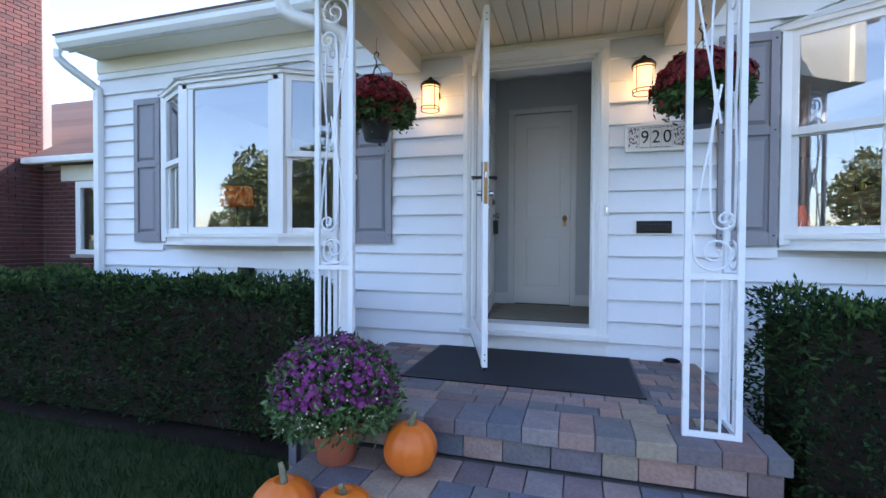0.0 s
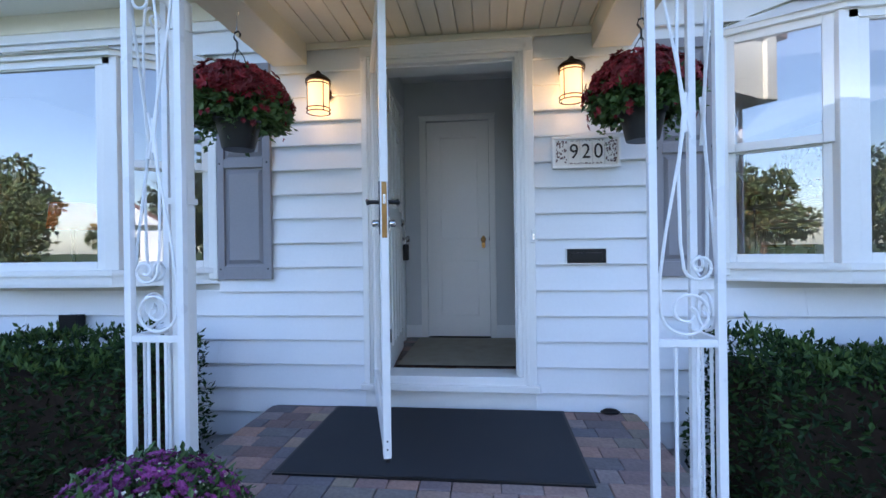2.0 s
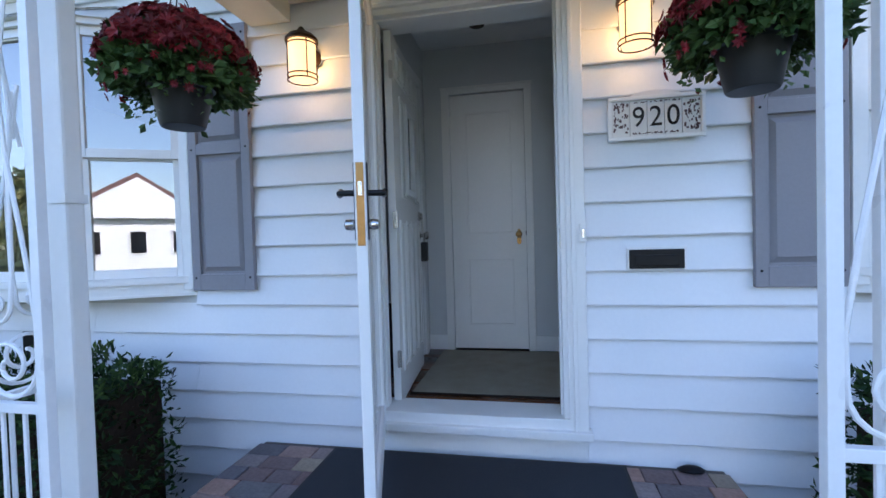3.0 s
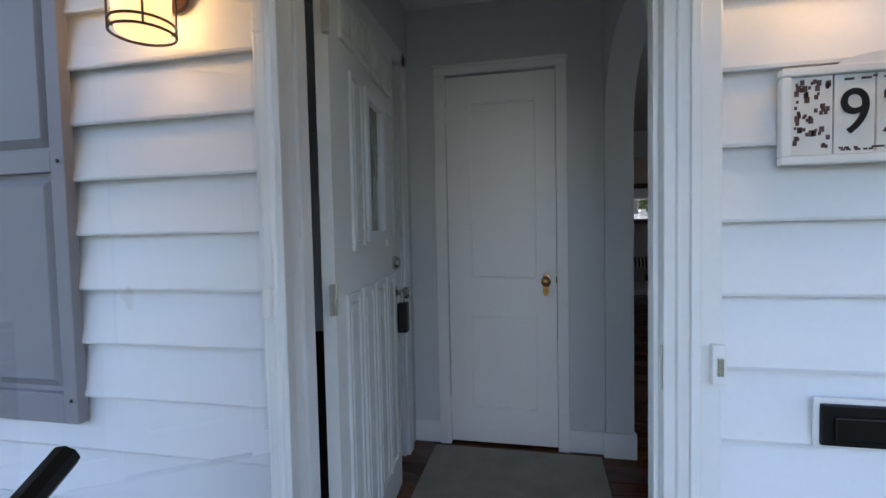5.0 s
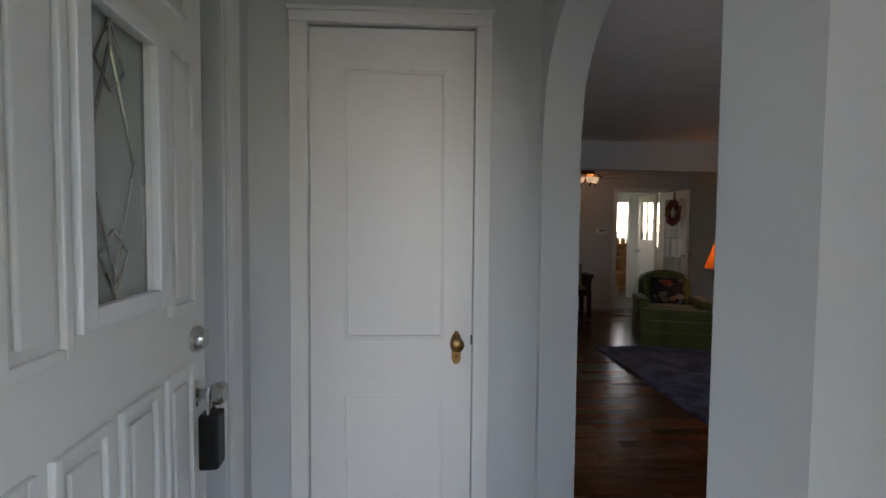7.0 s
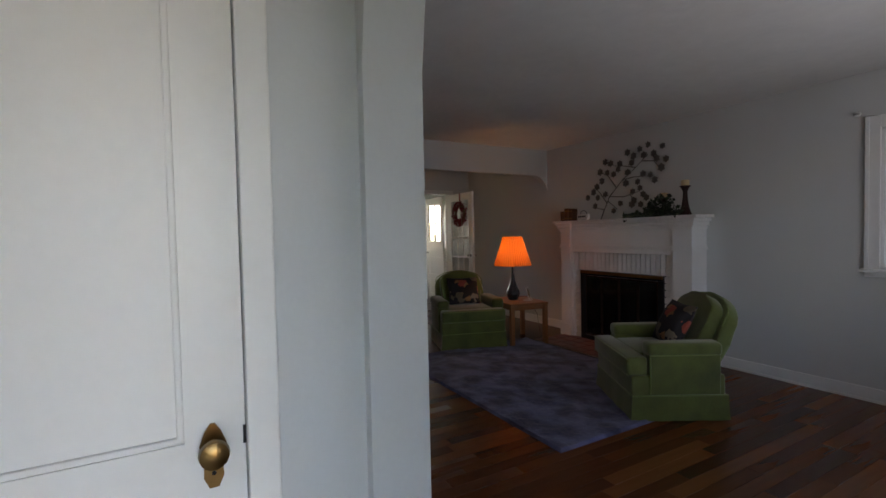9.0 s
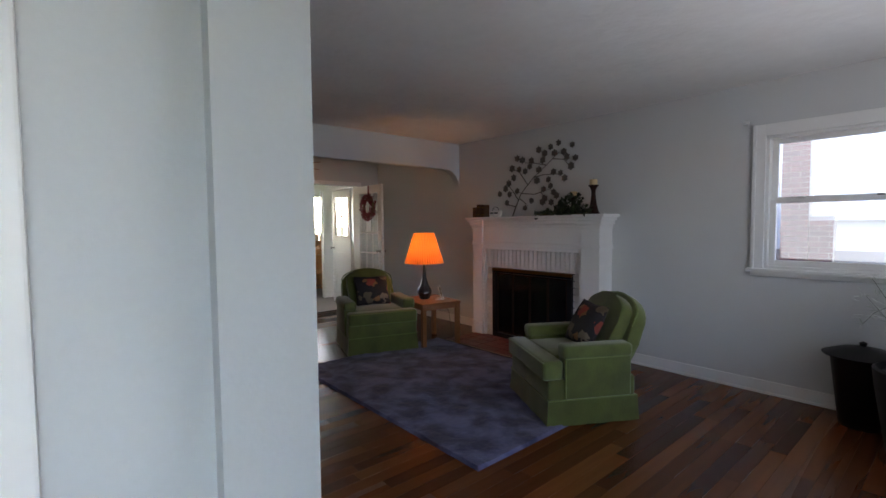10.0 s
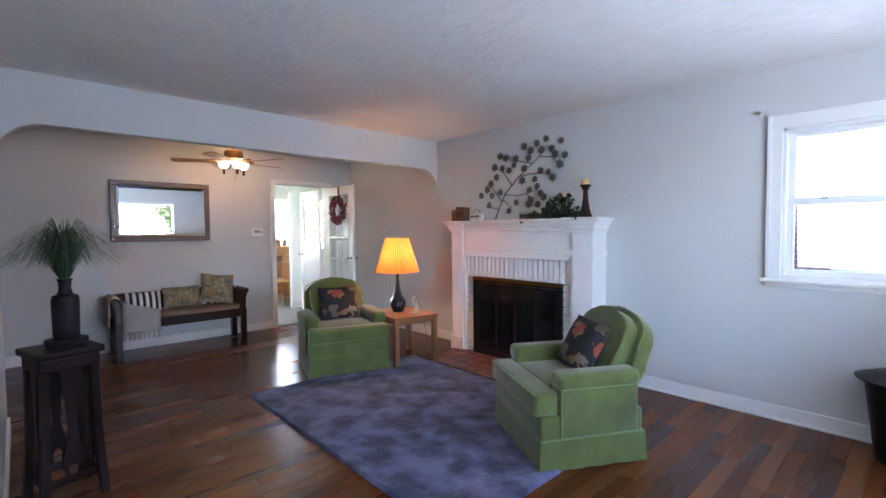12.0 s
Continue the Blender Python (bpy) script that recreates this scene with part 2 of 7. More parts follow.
# ---- ground ----
GZ, PZ, SZ, LZ = -0.70, -0.17, -0.36, -0.53      # ground, porch, upper step, lower step
gv = [(x, y, GZ) for x in (-900, 900) for y in (-900, 900)]
tagged(soup("ground", gv, [(0, 2, 3, 1)], GRASS), "shaded green lawn round the house", "lawn", kind="structure")
structure("road", boxed((-300, 300, -19, -11, GZ - 0.2, GZ + 0.02)), ASPHALT, "grey asphalt street in front of the house", "road")
structure("planting_bed", boxed((-6.2, -1.48, -1.15, 0.0, GZ - 0.1, GZ + 0.006)), MULCH, "dark mulch bed under the hedge", "mulch")
structure("planting_bed", boxed((1.0, 6.2, -1.15, 0.0, GZ - 0.1, GZ + 0.006)), MULCH, "dark mulch bed under the hedge", "mulch")
structure("pavement", boxed((-0.75, 0.85, -11, -2.3, GZ - 0.1, GZ + 0.03)), MORTAR, "paver walk up to the porch steps", "path")

# ---- house shell ----
XL, XR, YF, YB, CZ = -4.735, 4.30, 0.20, 7.26, 2.42
XO = XR + 0.16                                   # outer face of the fireplace wall
DL, DR, DT = -0.71, 0.21, 2.03                   # front door opening
DH, DW = -0.78, 0.262                            # the wall's hole, hinge side and latch side
BAYS = [(-3.87, -1.785), (1.385, 3.53)]
BZ0, BZ1 = 0.62, 2.08
wf = bms()
for a, b in ((XL, -3.78), (-1.88, DH), (DW, 1.48), (3.44, 5.0)):
    box(wf, a, b, 0.022, YF, BZ0 + 0.06, BZ1)
for a, b in ((XL, DH), (DW, 5.0)):
    box(wf, a, b, 0.022, YF, GZ - 0.1, BZ0 + 0.06)
box(wf, XL, 5.0, 0.022, YF, BZ1, 2.75)
box(wf, DH, DW, 0.022, YF, DT + 0.008, BZ1 + 0.001)
box(wf, DH, DW, 0.022, YF, GZ - 0.1, -0.02)
wall_front = structure("wall_front", wf, PLASTER, "front house wall clad in white horizontal lap siding", "house wall")
structure("wall_left", boxed((XL, XL + 0.18, YF, YB + 0.19, GZ - 0.1, 2.75)), SIDING, "white sided end wall of the house", "house wall")
wr = bms()
WY0, WY1, WZ0, WZ1 = 0.92, 1.765, 0.985, 2.0      # side window hole
box(wr, XR, XO, YF, WY0, GZ - 0.1, 2.75)
box(wr, XR, XO, WY1, YB + 0.0, GZ - 0.1, 2.75)
box(wr, XR, XO, WY0, WY1, GZ - 0.1, WZ0)
box(wr, XR, XO, WY0, WY1, WZ1, 2.75)
structure("wall_right", wr, PLASTER, "pale grey plaster wall with the fireplace and a window", "wall")
wb = bms()
KX0, KX1, KT = 3.10, 3.91, 1.985                   # kitchen doorway
box(wb, XL, KX0, YB, YB + 0.13, -0.1, 2.75)
box(wb, KX1, 6.6, YB, YB + 0.13, -0.1, 2.75)
box(wb, KX0, KX1, YB, YB + 0.13, KT, 2.75)
structure("wall_back", wb, PLASTER, "warm grey plaster back wall of the dining area", "wall")
structure("floor_slab", boxed((XL + 0.18, 6.6, 0.022, 11.0, -0.25, -0.022)), DARK, "subfloor under the boards", "floor")
# beyond y = 10.5 the slab is an added, unseen overhang shading the kitchen window
structure("ceiling", boxed((XL, 6.6, YF, 12.8, CZ, CZ + 0.12)), CEILING, "white ceiling with swirled plaster texture, extended behind the kitchen as an unseen sun block", "ceiling")
# closet block and the plaster arch between foyer and living room
CY, AX0, AX1 = 1.386, 0.262, 0.400               # closet wall's face, the arch wall's two faces
structure("wall_closet", boxed((-0.775, -0.566, CY, CY + 0.15, -0.1, CZ), (0.0225, AX0, CY, CY + 0.15, -0.1, CZ), (-0.566, 0.0225, CY, CY + 0.15, 2.045, CZ)), PLASTER, "pale grey plaster wall round the closet door", "wall")
structure("wall_living", boxed((AX0 + 0.002, AX1, 1.70, 5.245, -0.1, CZ)), PLASTER, "pale grey plaster wall of the living room", "wall")
aw = bms()
Y0, YI = 0.387, 1.352
curve = [(-1 + 2 * i / 40, 1.66 + 0.40 * (1 - abs(-1 + 2 * i / 40) ** 2.3) ** (1 / 2.3)) for i in range(41)]
ring = [(Y0, -0.05)] + [((Y0 + YI) / 2 + u * (YI - Y0) / 2, z) for u, z in curve] + [(YI, -0.05)]
rim = [(YF, -0.05), (YF, 1.66)] + [(YF + (1.70 - YF) * i / 38, CZ) for i in range(39)] + [(1.70, 1.66), (1.70, -0.05)]
faces = []
for x in (AX0, AX1):
    faces.append(([aw.verts.new((x, y, z)) for y, z in ring], [aw.verts.new((x, y, z)) for y, z in rim]))
for i in range(len(ring) - 1):
    for inner, outer in faces:
        aw.faces.new((inner[i], inner[i + 1], outer[i + 1], outer[i]))
    for k in (0, 1):
        aw.faces.new((faces[0][k][i], faces[0][k][i + 1], faces[1][k][i + 1], faces[1][k][i]))
for i in (0, len(ring) - 1):
    aw.faces.new((faces[0][0][i], faces[1][0][i], faces[1][1][i], faces[0][1][i]))
structure("wall_arch", aw, PLASTER, "pale grey plaster wall with a rounded arch opening", "wall", smooth=True)
# foyer's left wall with a cased opening
FX = -0.775
structure("wall_foyer", boxed((FX - 0.12, FX, 1.20, CY + 0.15, -0.1, CZ), (FX - 0.12, FX, YF, 1.20, 2.06, CZ), (FX - 0.12, FX, CY + 0.15, YB, -0.1, CZ)), PLASTER, "pale grey plaster wall of the foyer", "wall")
structure("trim", boxed((FX, FX + 0.018, 1.20, 1.275, 0, 2.13), (FX, FX + 0.018, YF, 1.275, 2.06, 2.135), (FX - 0.12, FX, 1.185, 1.20, 0, 2.06), bevel=0.004), WHITE, "white wooden door casing in the foyer", "trim")
# header with rounded corners between living and dining
hw = bms()
HX0, HX1, HZ, HR, HY = AX1, XR, 2.076, 0.25, 5.245
out = [(HX0, HZ - HR)]
out += [(HX0 + HR * (1 - math.cos(a)), HZ - HR + HR * math.sin(a)) for a in np.linspace(0.1, math.pi / 2, 10)]
out += [(HX1 - HR * (1 - math.cos(a)), HZ - HR + HR * math.sin(a)) for a in np.linspace(math.pi / 2, 0.0, 10)]
out += [(HX1, CZ), (HX0, CZ)]
prism(hw, out, "y", HY, HY + 0.10)
structure("wall_dining", boxed((FX, AX1, HY, HY + 0.10, -0.1, CZ)), PLASTER, "pale grey plaster wall beside the dining opening", "wall")
structure("wall_header", hw, PLASTER, "plaster wall with a wide round-cornered opening to the dining area", "wall")
structure("wall_kitchen", boxed((2.4, 2.5, YB + 0.13, 11, -0.1, CZ), (6.5, 6.6, YB + 0.13, 11, -0.1, CZ), (2.4, 3.3, 10.4, 10.5, -0.1, CZ), (5.6, 6.6, 10.4, 10.5, -0.1, CZ), (3.3, 5.6, 10.4, 10.5, -0.1, 0.95), (3.3, 5.6, 10.4, 10.5, 2.0, CZ)), WHITE, "white kitchen walls", "wall")
# siding boards, course by course
EXP, S0 = 0.1604, -0.072
blanks = [(DL - 0.075, DR + 0.10, -9, 2.15)] + [(a, b, BZ0, 2.10) for a, b in BAYS]
board_mesh = {}
z = S0 - 4 * EXP
while z < 2.6:
    cuts = [(XL + 0.0, 5.0)]
    for a, b, lo, hi in blanks:
        if z + EXP * 0.6 > lo and z + EXP * 0.4 < hi:
            cuts = [s for c in cuts for s in ((c[0], min(c[1], a)), (max(c[0], b), c[1])) if s[1] - s[0] > 0.03]
    for a, b in cuts:
        joints = [a] + ([random.uniform(a + 0.8, b - 0.8)] if b - a > 2.5 else []) + [b]
        for p, q in zip(joints, joints[1:]):
            bm = bms()
            h = min(z + EXP + 0.010, 2.62)
            prism(bm, [(0.022, z + 0.010), (0.006, z + 0.010), (-0.001, z), (-0.013, z), (-0.015, z + 0.007), (0.017, h), (0.022, h)], "x", p + 0.0008, q - 0.0008)
            part("siding_board", bm, SIDING, wall_front)
    z += EXP
# outside casing of the front door
casing = structure("door_casing", boxed((DL - 0.075, DL - 0.012, -0.045, 0.03, -0.02, 2.14), (DR + 0.012, DR + 0.10, -0.045, 0.03, -0.02, 2.14), (DL - 0.075, DR + 0.10, -0.052, 0.03, DT + 0.03, 2.145), bevel=0.006), WHITE, "white casing round the front doorway", "door frame")
part("stop", boxed((DL - 0.05, DL - 0.03, -0.06, -0.044, -0.02, 2.10), (DR + 0.035, DR + 0.055, -0.06, -0.044, -0.02, 2.10), (DL - 0.05, DR + 0.055, -0.06, -0.044, 2.075, 2.10), bevel=0.003), WHITE, casing)
part("cap", boxed((DL - 0.085, DR + 0.11, -0.065, 0.02, 2.14, 2.165), bevel=0.006), CREAM, casing)
part("jamb", boxed((DH, DL + 0.012, -0.03, 0.084, -0.02, DT + 0.03), (DR - 0.012, DW, -0.03, 0.062, -0.02, DT + 0.03), (DW - 0.010, DW + 0.002, 0.062, YF + 0.004, -0.02, DT + 0.03), (DH, DW, -0.03, YF + 0.004, DT, DT + 0.03), bevel=0.004), WHITE, casing)
part("doorstop", boxed((DL + 0.012, DL + 0.024, 0.01, 0.065, 0, DT), (DR - 0.024, DR - 0.012, 0.01, 0.065, 0, DT), (DL, DR, 0.01, 0.065, DT - 0.012, DT), bevel=0.003), WHITE, casing)
part("sill", boxed((DL - 0.09, DR + 0.115, -0.075, 0.03, -0.055, -0.015), (DL - 0.02, DR + 0.02, -0.045, 0.16, -0.02, 0.035), (DL - 0.075, DR + 0.10, -0.012, 0.022, PZ - 0.02, -0.055), bevel=0.006), WHITE, casing)
part("strike_plate", boxed((DR - 0.0135, DR - 0.011, 0.03, 0.058, 0.86, 0.97), (DR - 0.0135, DR - 0.011, 0.03, 0.058, 1.02, 1.09), (DR - 0.0135, DR - 0.011, -0.024, -0.01, 0.84, 0.94)), STEEL, casing)


# ---- bay windows ----
def sash(parent, m, x0, x1, z0, z1, rail=0.045, pane=True, deep=0.035):
    """A sash in the plane y = 0 of m: frame and a pane."""
    bm = boxed((x0, x0 + rail, -deep, 0, z0, z1), (x1 - rail, x1, -deep, 0, z0, z1), (x0 + rail, x1 - rail, -deep, 0, z0, z0 + rail), (x0 + rail, x1 - rail, -deep, 0, z1 - rail, z1), bevel=0.004)
    bm.transform(m)
    f = part("sash", bm, WHITE, parent)
    if pane:
        g = boxed((x0 + rail - 0.005, x1 - rail + 0.005, -deep * 0.6, -deep * 0.6 + 0.004, z0 + rail - 0.005, z1 - rail + 0.005))
        g.transform(m)
        p = part("pane", g, WINDOW, f)
        p.visible_shadow = False


def bay(x0, x1, name):
    d, side = 0.29, 0.54
    A, Bp, C, D = Vector((x0, 0, 0)), Vector((x0 + side, -d, 0)), Vector((x1 - side, -d, 0)), Vector((x1, 0, 0))
    root = tagged(new(name), "white bay window with angled side sashes and a hipped metal roof", "bay window", kind="structure")

    def flat(pts, z0, z1, nm, mat, grow=0.0):
        bm = bms()
        mid = sum((Vector(p) for p in pts), Vector()) / len(pts)
        prism(bm, [(mid.x + (p[0] - mid.x) * (1 + grow), p[1] - (grow * 0.5 if p[1] < -0.1 else 0)) for p in pts], "z", z0, z1)
        return part(nm, bm, mat, root)
    inner = [(x0 + 0.02, 0.19, 0), (x0 + 0.02, 0.0, 0), Bp, C, (x1 - 0.02, 0.0, 0), (x1 - 0.02, 0.19, 0)]
    flat(inner, 0.64, 0.715, "seat_board", WHITE)
    flat([(x0, -0.004, 0), Bp, C, (x1, -0.004, 0)], 0.70, 0.735, "sill", WHITE, 0.03)
    flat([(x0, -0.004, 0), Bp, C, (x1, -0.004, 0)], 0.628, 0.642, "skirt", WHITE, 0.0)
    flat(inner, 2.03, 2.08, "head", WHITE)
    flat([(x0, -0.004, 0), Bp, C, (x1, -0.004, 0)], 2.075, 2.105, "eave", WHITE, 0.05)
    # roof
    bm = bms()
    lo = [bm.verts.new(p) for p in ((x0 - 0.06, 0.0, 2.105), (Bp.x - 0.04, -d - 0.05, 2.105), (C.x + 0.04, -d - 0.05, 2.105), (x1 + 0.06, 0.0, 2.105))]
    hi = [bm.verts.new(p) for p in ((Bp.x - 0.1, 0.0, 2.27), (C.x + 0.1, 0.0, 2.27))]
    bm.faces.new((lo[0], lo[1], hi[0]))
    bm.faces.new((lo[1], lo[2], hi[1], hi[0]))
    bm.faces.new((lo[2], lo[3], hi[1]))
    bm.faces.new((lo[0], hi[0], hi[1], lo[3]))
    bm.faces.new(lo[::-1])
    part("roof", bm, WHITE, root)
    bm = bms()
    for p, q in (((x0 - 0.06, -0.004, 2.11), (Bp.x - 0.1, -0.008, 2.275)), ((Bp.x - 0.04, -d - 0.05, 2.11), (Bp.x - 0.1, -0.01, 2.275)), ((C.x + 0.04, -d - 0.05, 2.11), (C.x + 0.1, -0.01, 2.275)), ((x1 + 0.06, -0.004, 2.11), (C.x + 0.1, -0.008, 2.275)), ((Bp.x - 0.1, -0.01, 2.275), (C.x + 0.1, -0.01, 2.275))):
        tube(bm, [p, q], 0.008, 6)
    part("ridge_cap", bm, STEEL, root)
    # posts at the corners and the jambs on the wall
    bm = bms()
    for p, w in ((Bp, 0.05), (C, 0.05)):
        box(bm, p.x - w, p.x + w, p.y + 0.0, p.y + 0.07, 0.735, 2.075, bevel=0.006)
    for p in (A, D):
        s = 1 if p is A else -1
        box(bm, p.x, p.x + s * 0.06, -0.035, 0.10, 0.66, 2.085, bevel=0.005)
    part("mullion", bm, WHITE, root)
    sash(root, Matrix.Translation((0, -d + 0.045, 0)), Bp.x + 0.05, C.x - 0.05, 0.735, 2.075, 0.055)
    for p, q in ((A, Bp), (C, D)):
        v = q - p
        ln = v.length
        m = Matrix.Translation((p.x, p.y + 0.035, 0)) @ Matrix.Rotation(math.atan2(v.y, v.x), 4, "Z")
        s0, s1 = (0.07, ln - 0.045) if p is A else (0.045, ln - 0.07)
        sash(root, m, s0, s1, 1.385, 2.075, 0.05)
        sash(root, m @ Matrix.Translation((0, 0.03, 0)), s0, s1, 0.735, 1.425, 0.05)
    return root


bay_left = bay(*BAYS[0], "window_1")
bay_right = bay(*BAYS[1], "window_2")


# ---- shutters ----
def shutter(x0, x1, z0=0.655, z1=2.085):
    root = thing("shutter", pose(x0, 0, z0), "grey raised-panel vinyl shutter screwed to the white siding", "shutter", "window shutters")
    w, h = x1 - x0, z1 - z0
    part("frame", boxed((0, 0.05, -0.038, -0.006, 0, h), (w - 0.05, w, -0.038, -0.006, 0, h), (0.05, w - 0.05, -0.038, -0.006, 0, 0.09), (0.05, w - 0.05, -0.038, -0.006, h * 0.52, h * 0.52 + 0.06), (0.05, w - 0.05, -0.038, -0.006, h - 0.06, h), bevel=0.003), SHUTTER, root)
    part("backing", boxed((0.04, w - 0.04, -0.018, -0.006, 0.05, h - 0.04)), SHUTTER, root)
    for a, b in ((0.09, h * 0.52), (h * 0.52 + 0.06, h - 0.06)):
        bm = bms()
        o = [(0.062, a + 0.012), (w - 0.062, a + 0.012), (w - 0.062, b - 0.012), (0.062, b - 0.012)]
        i = [(0.085, a + 0.04), (w - 0.085, a + 0.04), (w - 0.085, b - 0.04), (0.085, b - 0.04)]
        vo, vi = [bm.verts.new((x, -0.0165, zz)) for x, zz in o], [bm.verts.new((x, -0.034, zz)) for x, zz in i]
        for k in range(4):
            bm.faces.new((vo[k], vo[(k + 1) % 4], vi[(k + 1) % 4], vi[k]))
        bm.faces.new(vi)
        part("panel", bm, SHUTTER, root)
    for sx in (0.022, w - 0.022):
        for sz in (0.07, h * 0.52 + 0.03, h - 0.05):
            bm = bms()
            lathe(bm, [(0.006, 0), (0.006, 0.003), (0.003, 0.005)], 8)
            bm.transform(Matrix.Translation((sx, -0.037, sz)) @ Matrix.Rotation(radians(90), 4, "X"))
            part("screw", bm, BLACK, root)


shutter(-4.215, -3.885)
shutter(-1.78, -1.405)
shutter(1.018, 1.372)

# ---- eave, gutter, roof ----
structure("eave", boxed((-4.70, -1.40, -0.30, 0.02, 2.53, 2.56), (0.90, 5.4, -0.30, 0.02, 2.53, 2.56), (-4.70, -1.40, -0.32, -0.30, 2.50, 2.62), (0.90, 5.4, -0.32, -0.30, 2.50, 2.62), bevel=0.004), CREAM, "cream soffit and fascia under the roof edge", "eave")
structure("trim", boxed((XL, 5.0, -0.02, 0.0, 2.40, 2.53), bevel=0.004), CREAM, "cream frieze board under the eave", "trim")
gp = [(-0.32, 2.515), (-0.385, 2.515), (-0.415, 2.555), (-0.415, 2.60), (-0.43, 2.615), (-0.405, 2.622), (-0.405, 2.56), (-0.38, 2.53), (-0.332, 2.53), (-0.332, 2.622), (-0.32, 2.622)]
for a, b in ((-4.72, -1.40), (0.90, 5.45)):
    bm = bms()
    prism(bm, gp, "x", a, b)
    root = thing("gutter", pose(0, 0, 0), "white aluminium gutter along the roof edge", "gutter", "gutters")
    part("trough", bm, WHITE, root)
    for e in (a, b):
        bm = bms()
        prism(bm, [(-0.32, 2.515), (-0.385, 2.515), (-0.415, 2.555), (-0.425, 2.62), (-0.32, 2.62)], "x", e - 0.004, e + 0.004)
        part("end_cap", bm, WHITE, root)
rv = bms()
prism(rv, [(-0.42, 2.625), (-0.42, 2.645), (3.7, 4.2), (7.8, 2.645), (7.8, 2.6), (3.7, 4.12)], "x", -4.76, 5.5)
structure("roof", rv, SHINGLE, "brown shingle roof of the house", "roof")
structure("wall_gable", boxed((XL, 2.4, YB + 0.13, YB + 0.19, -0.8, 2.75), (4.98, 5.0, 0.2, 0.21, 2.5, 2.75)), SIDING, "white sided rear wall", "house wall")


def downspout(x, y, zt, zb, elbow):
    root = thing("downspout", pose(x, y, 0), "white ribbed aluminium downspout with elbows", "downspout", "downspouts")
    bm = bms()
    box(bm, -0.035, 0.035, -0.03, 0.03, zb, zt - 0.28, bevel=0.008)
    part("pipe", bm, WHITE, root)
    bm = bms()
    tube(bm, [(elbow[0], elbow[1], zt), (elbow[0], elbow[1], zt - 0.07), (elbow[0] * 0.8, elbow[1] * 0.8, zt - 0.13), (elbow[0] * 0.25, elbow[1] * 0.25, zt - 0.24), (0, 0, zt - 0.29), (0, 0, zt - 0.36)], 0.04, 10)
    part("elbow", bm, WHITE, root)


downspout(XL + 0.06, -0.05, 2.52, GZ, (-0.10, -0.31))

# ---- porch ----
porch = structure("porch", boxed((-1.39, 0.89, -1.42, 0.02, GZ - 0.1, PZ - 0.012), (-1.14, 0.89, -1.86, -1.42, GZ - 0.1, SZ - 0.012), (-1.14, 0.89, -2.22, -1.86, GZ - 0.1, LZ - 0.012)), MORTAR, "raised porch and steps of tumbled pavers in brown, grey and tan", "porch")
structure("porch_roof", boxed((-1.45, 0.95, -1.75, 0.0, 2.62, 2.75)), SHINGLE, "small roof over the porch", "roof")
# boards of the porch ceiling
pc = structure("porch_ceiling", boxed((-1.15, 0.67, -1.45, -0.008, 2.21, 2.24)), CREAM, "cream beaded-board porch ceiling", "ceiling")
x = -1.15
while x < 0.66:
    w = min(0.0995, 0.67 - x)
    bm = bms()
    box(bm, x + 0.0015, x + w - 0.004, -1.45, -0.008, 2.196, 2.212, bevel=0.003)
    part("board", bm, CREAM, pc)
    x += 0.1
structure("porch_beam", boxed((-1.385, -1.15, -1.45, -0.008, 2.065, 2.62), bevel=0.006), CREAM, "boxed cream beam at the side of the porch", "beam")
structure("porch_beam", boxed((0.67, 0.905, -1.45, -0.008, 2.065, 2.62), bevel=0.006), CREAM, "boxed cream beam at the side of the porch", "beam")
structure("porch_beam", boxed((-1.42, 0.94, -1.60, -1.452, 2.065, 2.62), bevel=0.006), CREAM, "boxed cream beam along the front of the porch", "beam")
structure("trim", boxed((-1.15, 0.67, -0.03, -0.008, 2.155, 2.197), bevel=0.005), CREAM, "cream moulding under the porch ceiling", "trim")


# ---- things on the front of the house ----
def wpart(name, bm, mat, root, label="", smooth=False):
    """A part built in the world's coordinates, put under a thing."""
    r = root
    while r.parent:
        r = r.parent
    bm.transform(r.matrix_basis.inverted())
    return part(name, bm, mat, root, label, smooth)


def spiral(cx, cz, r0, r1, turns, start, n=26):
    return [(cx + (r0 + (r1 - r0) * i / n) * math.cos(start + turns * 2 * math.pi * i / n), 0, cz + (r0 + (r1 - r0) * i / n) * math.sin(start + turns * 2 * math.pi * i / n)) for i in range(n + 1)]


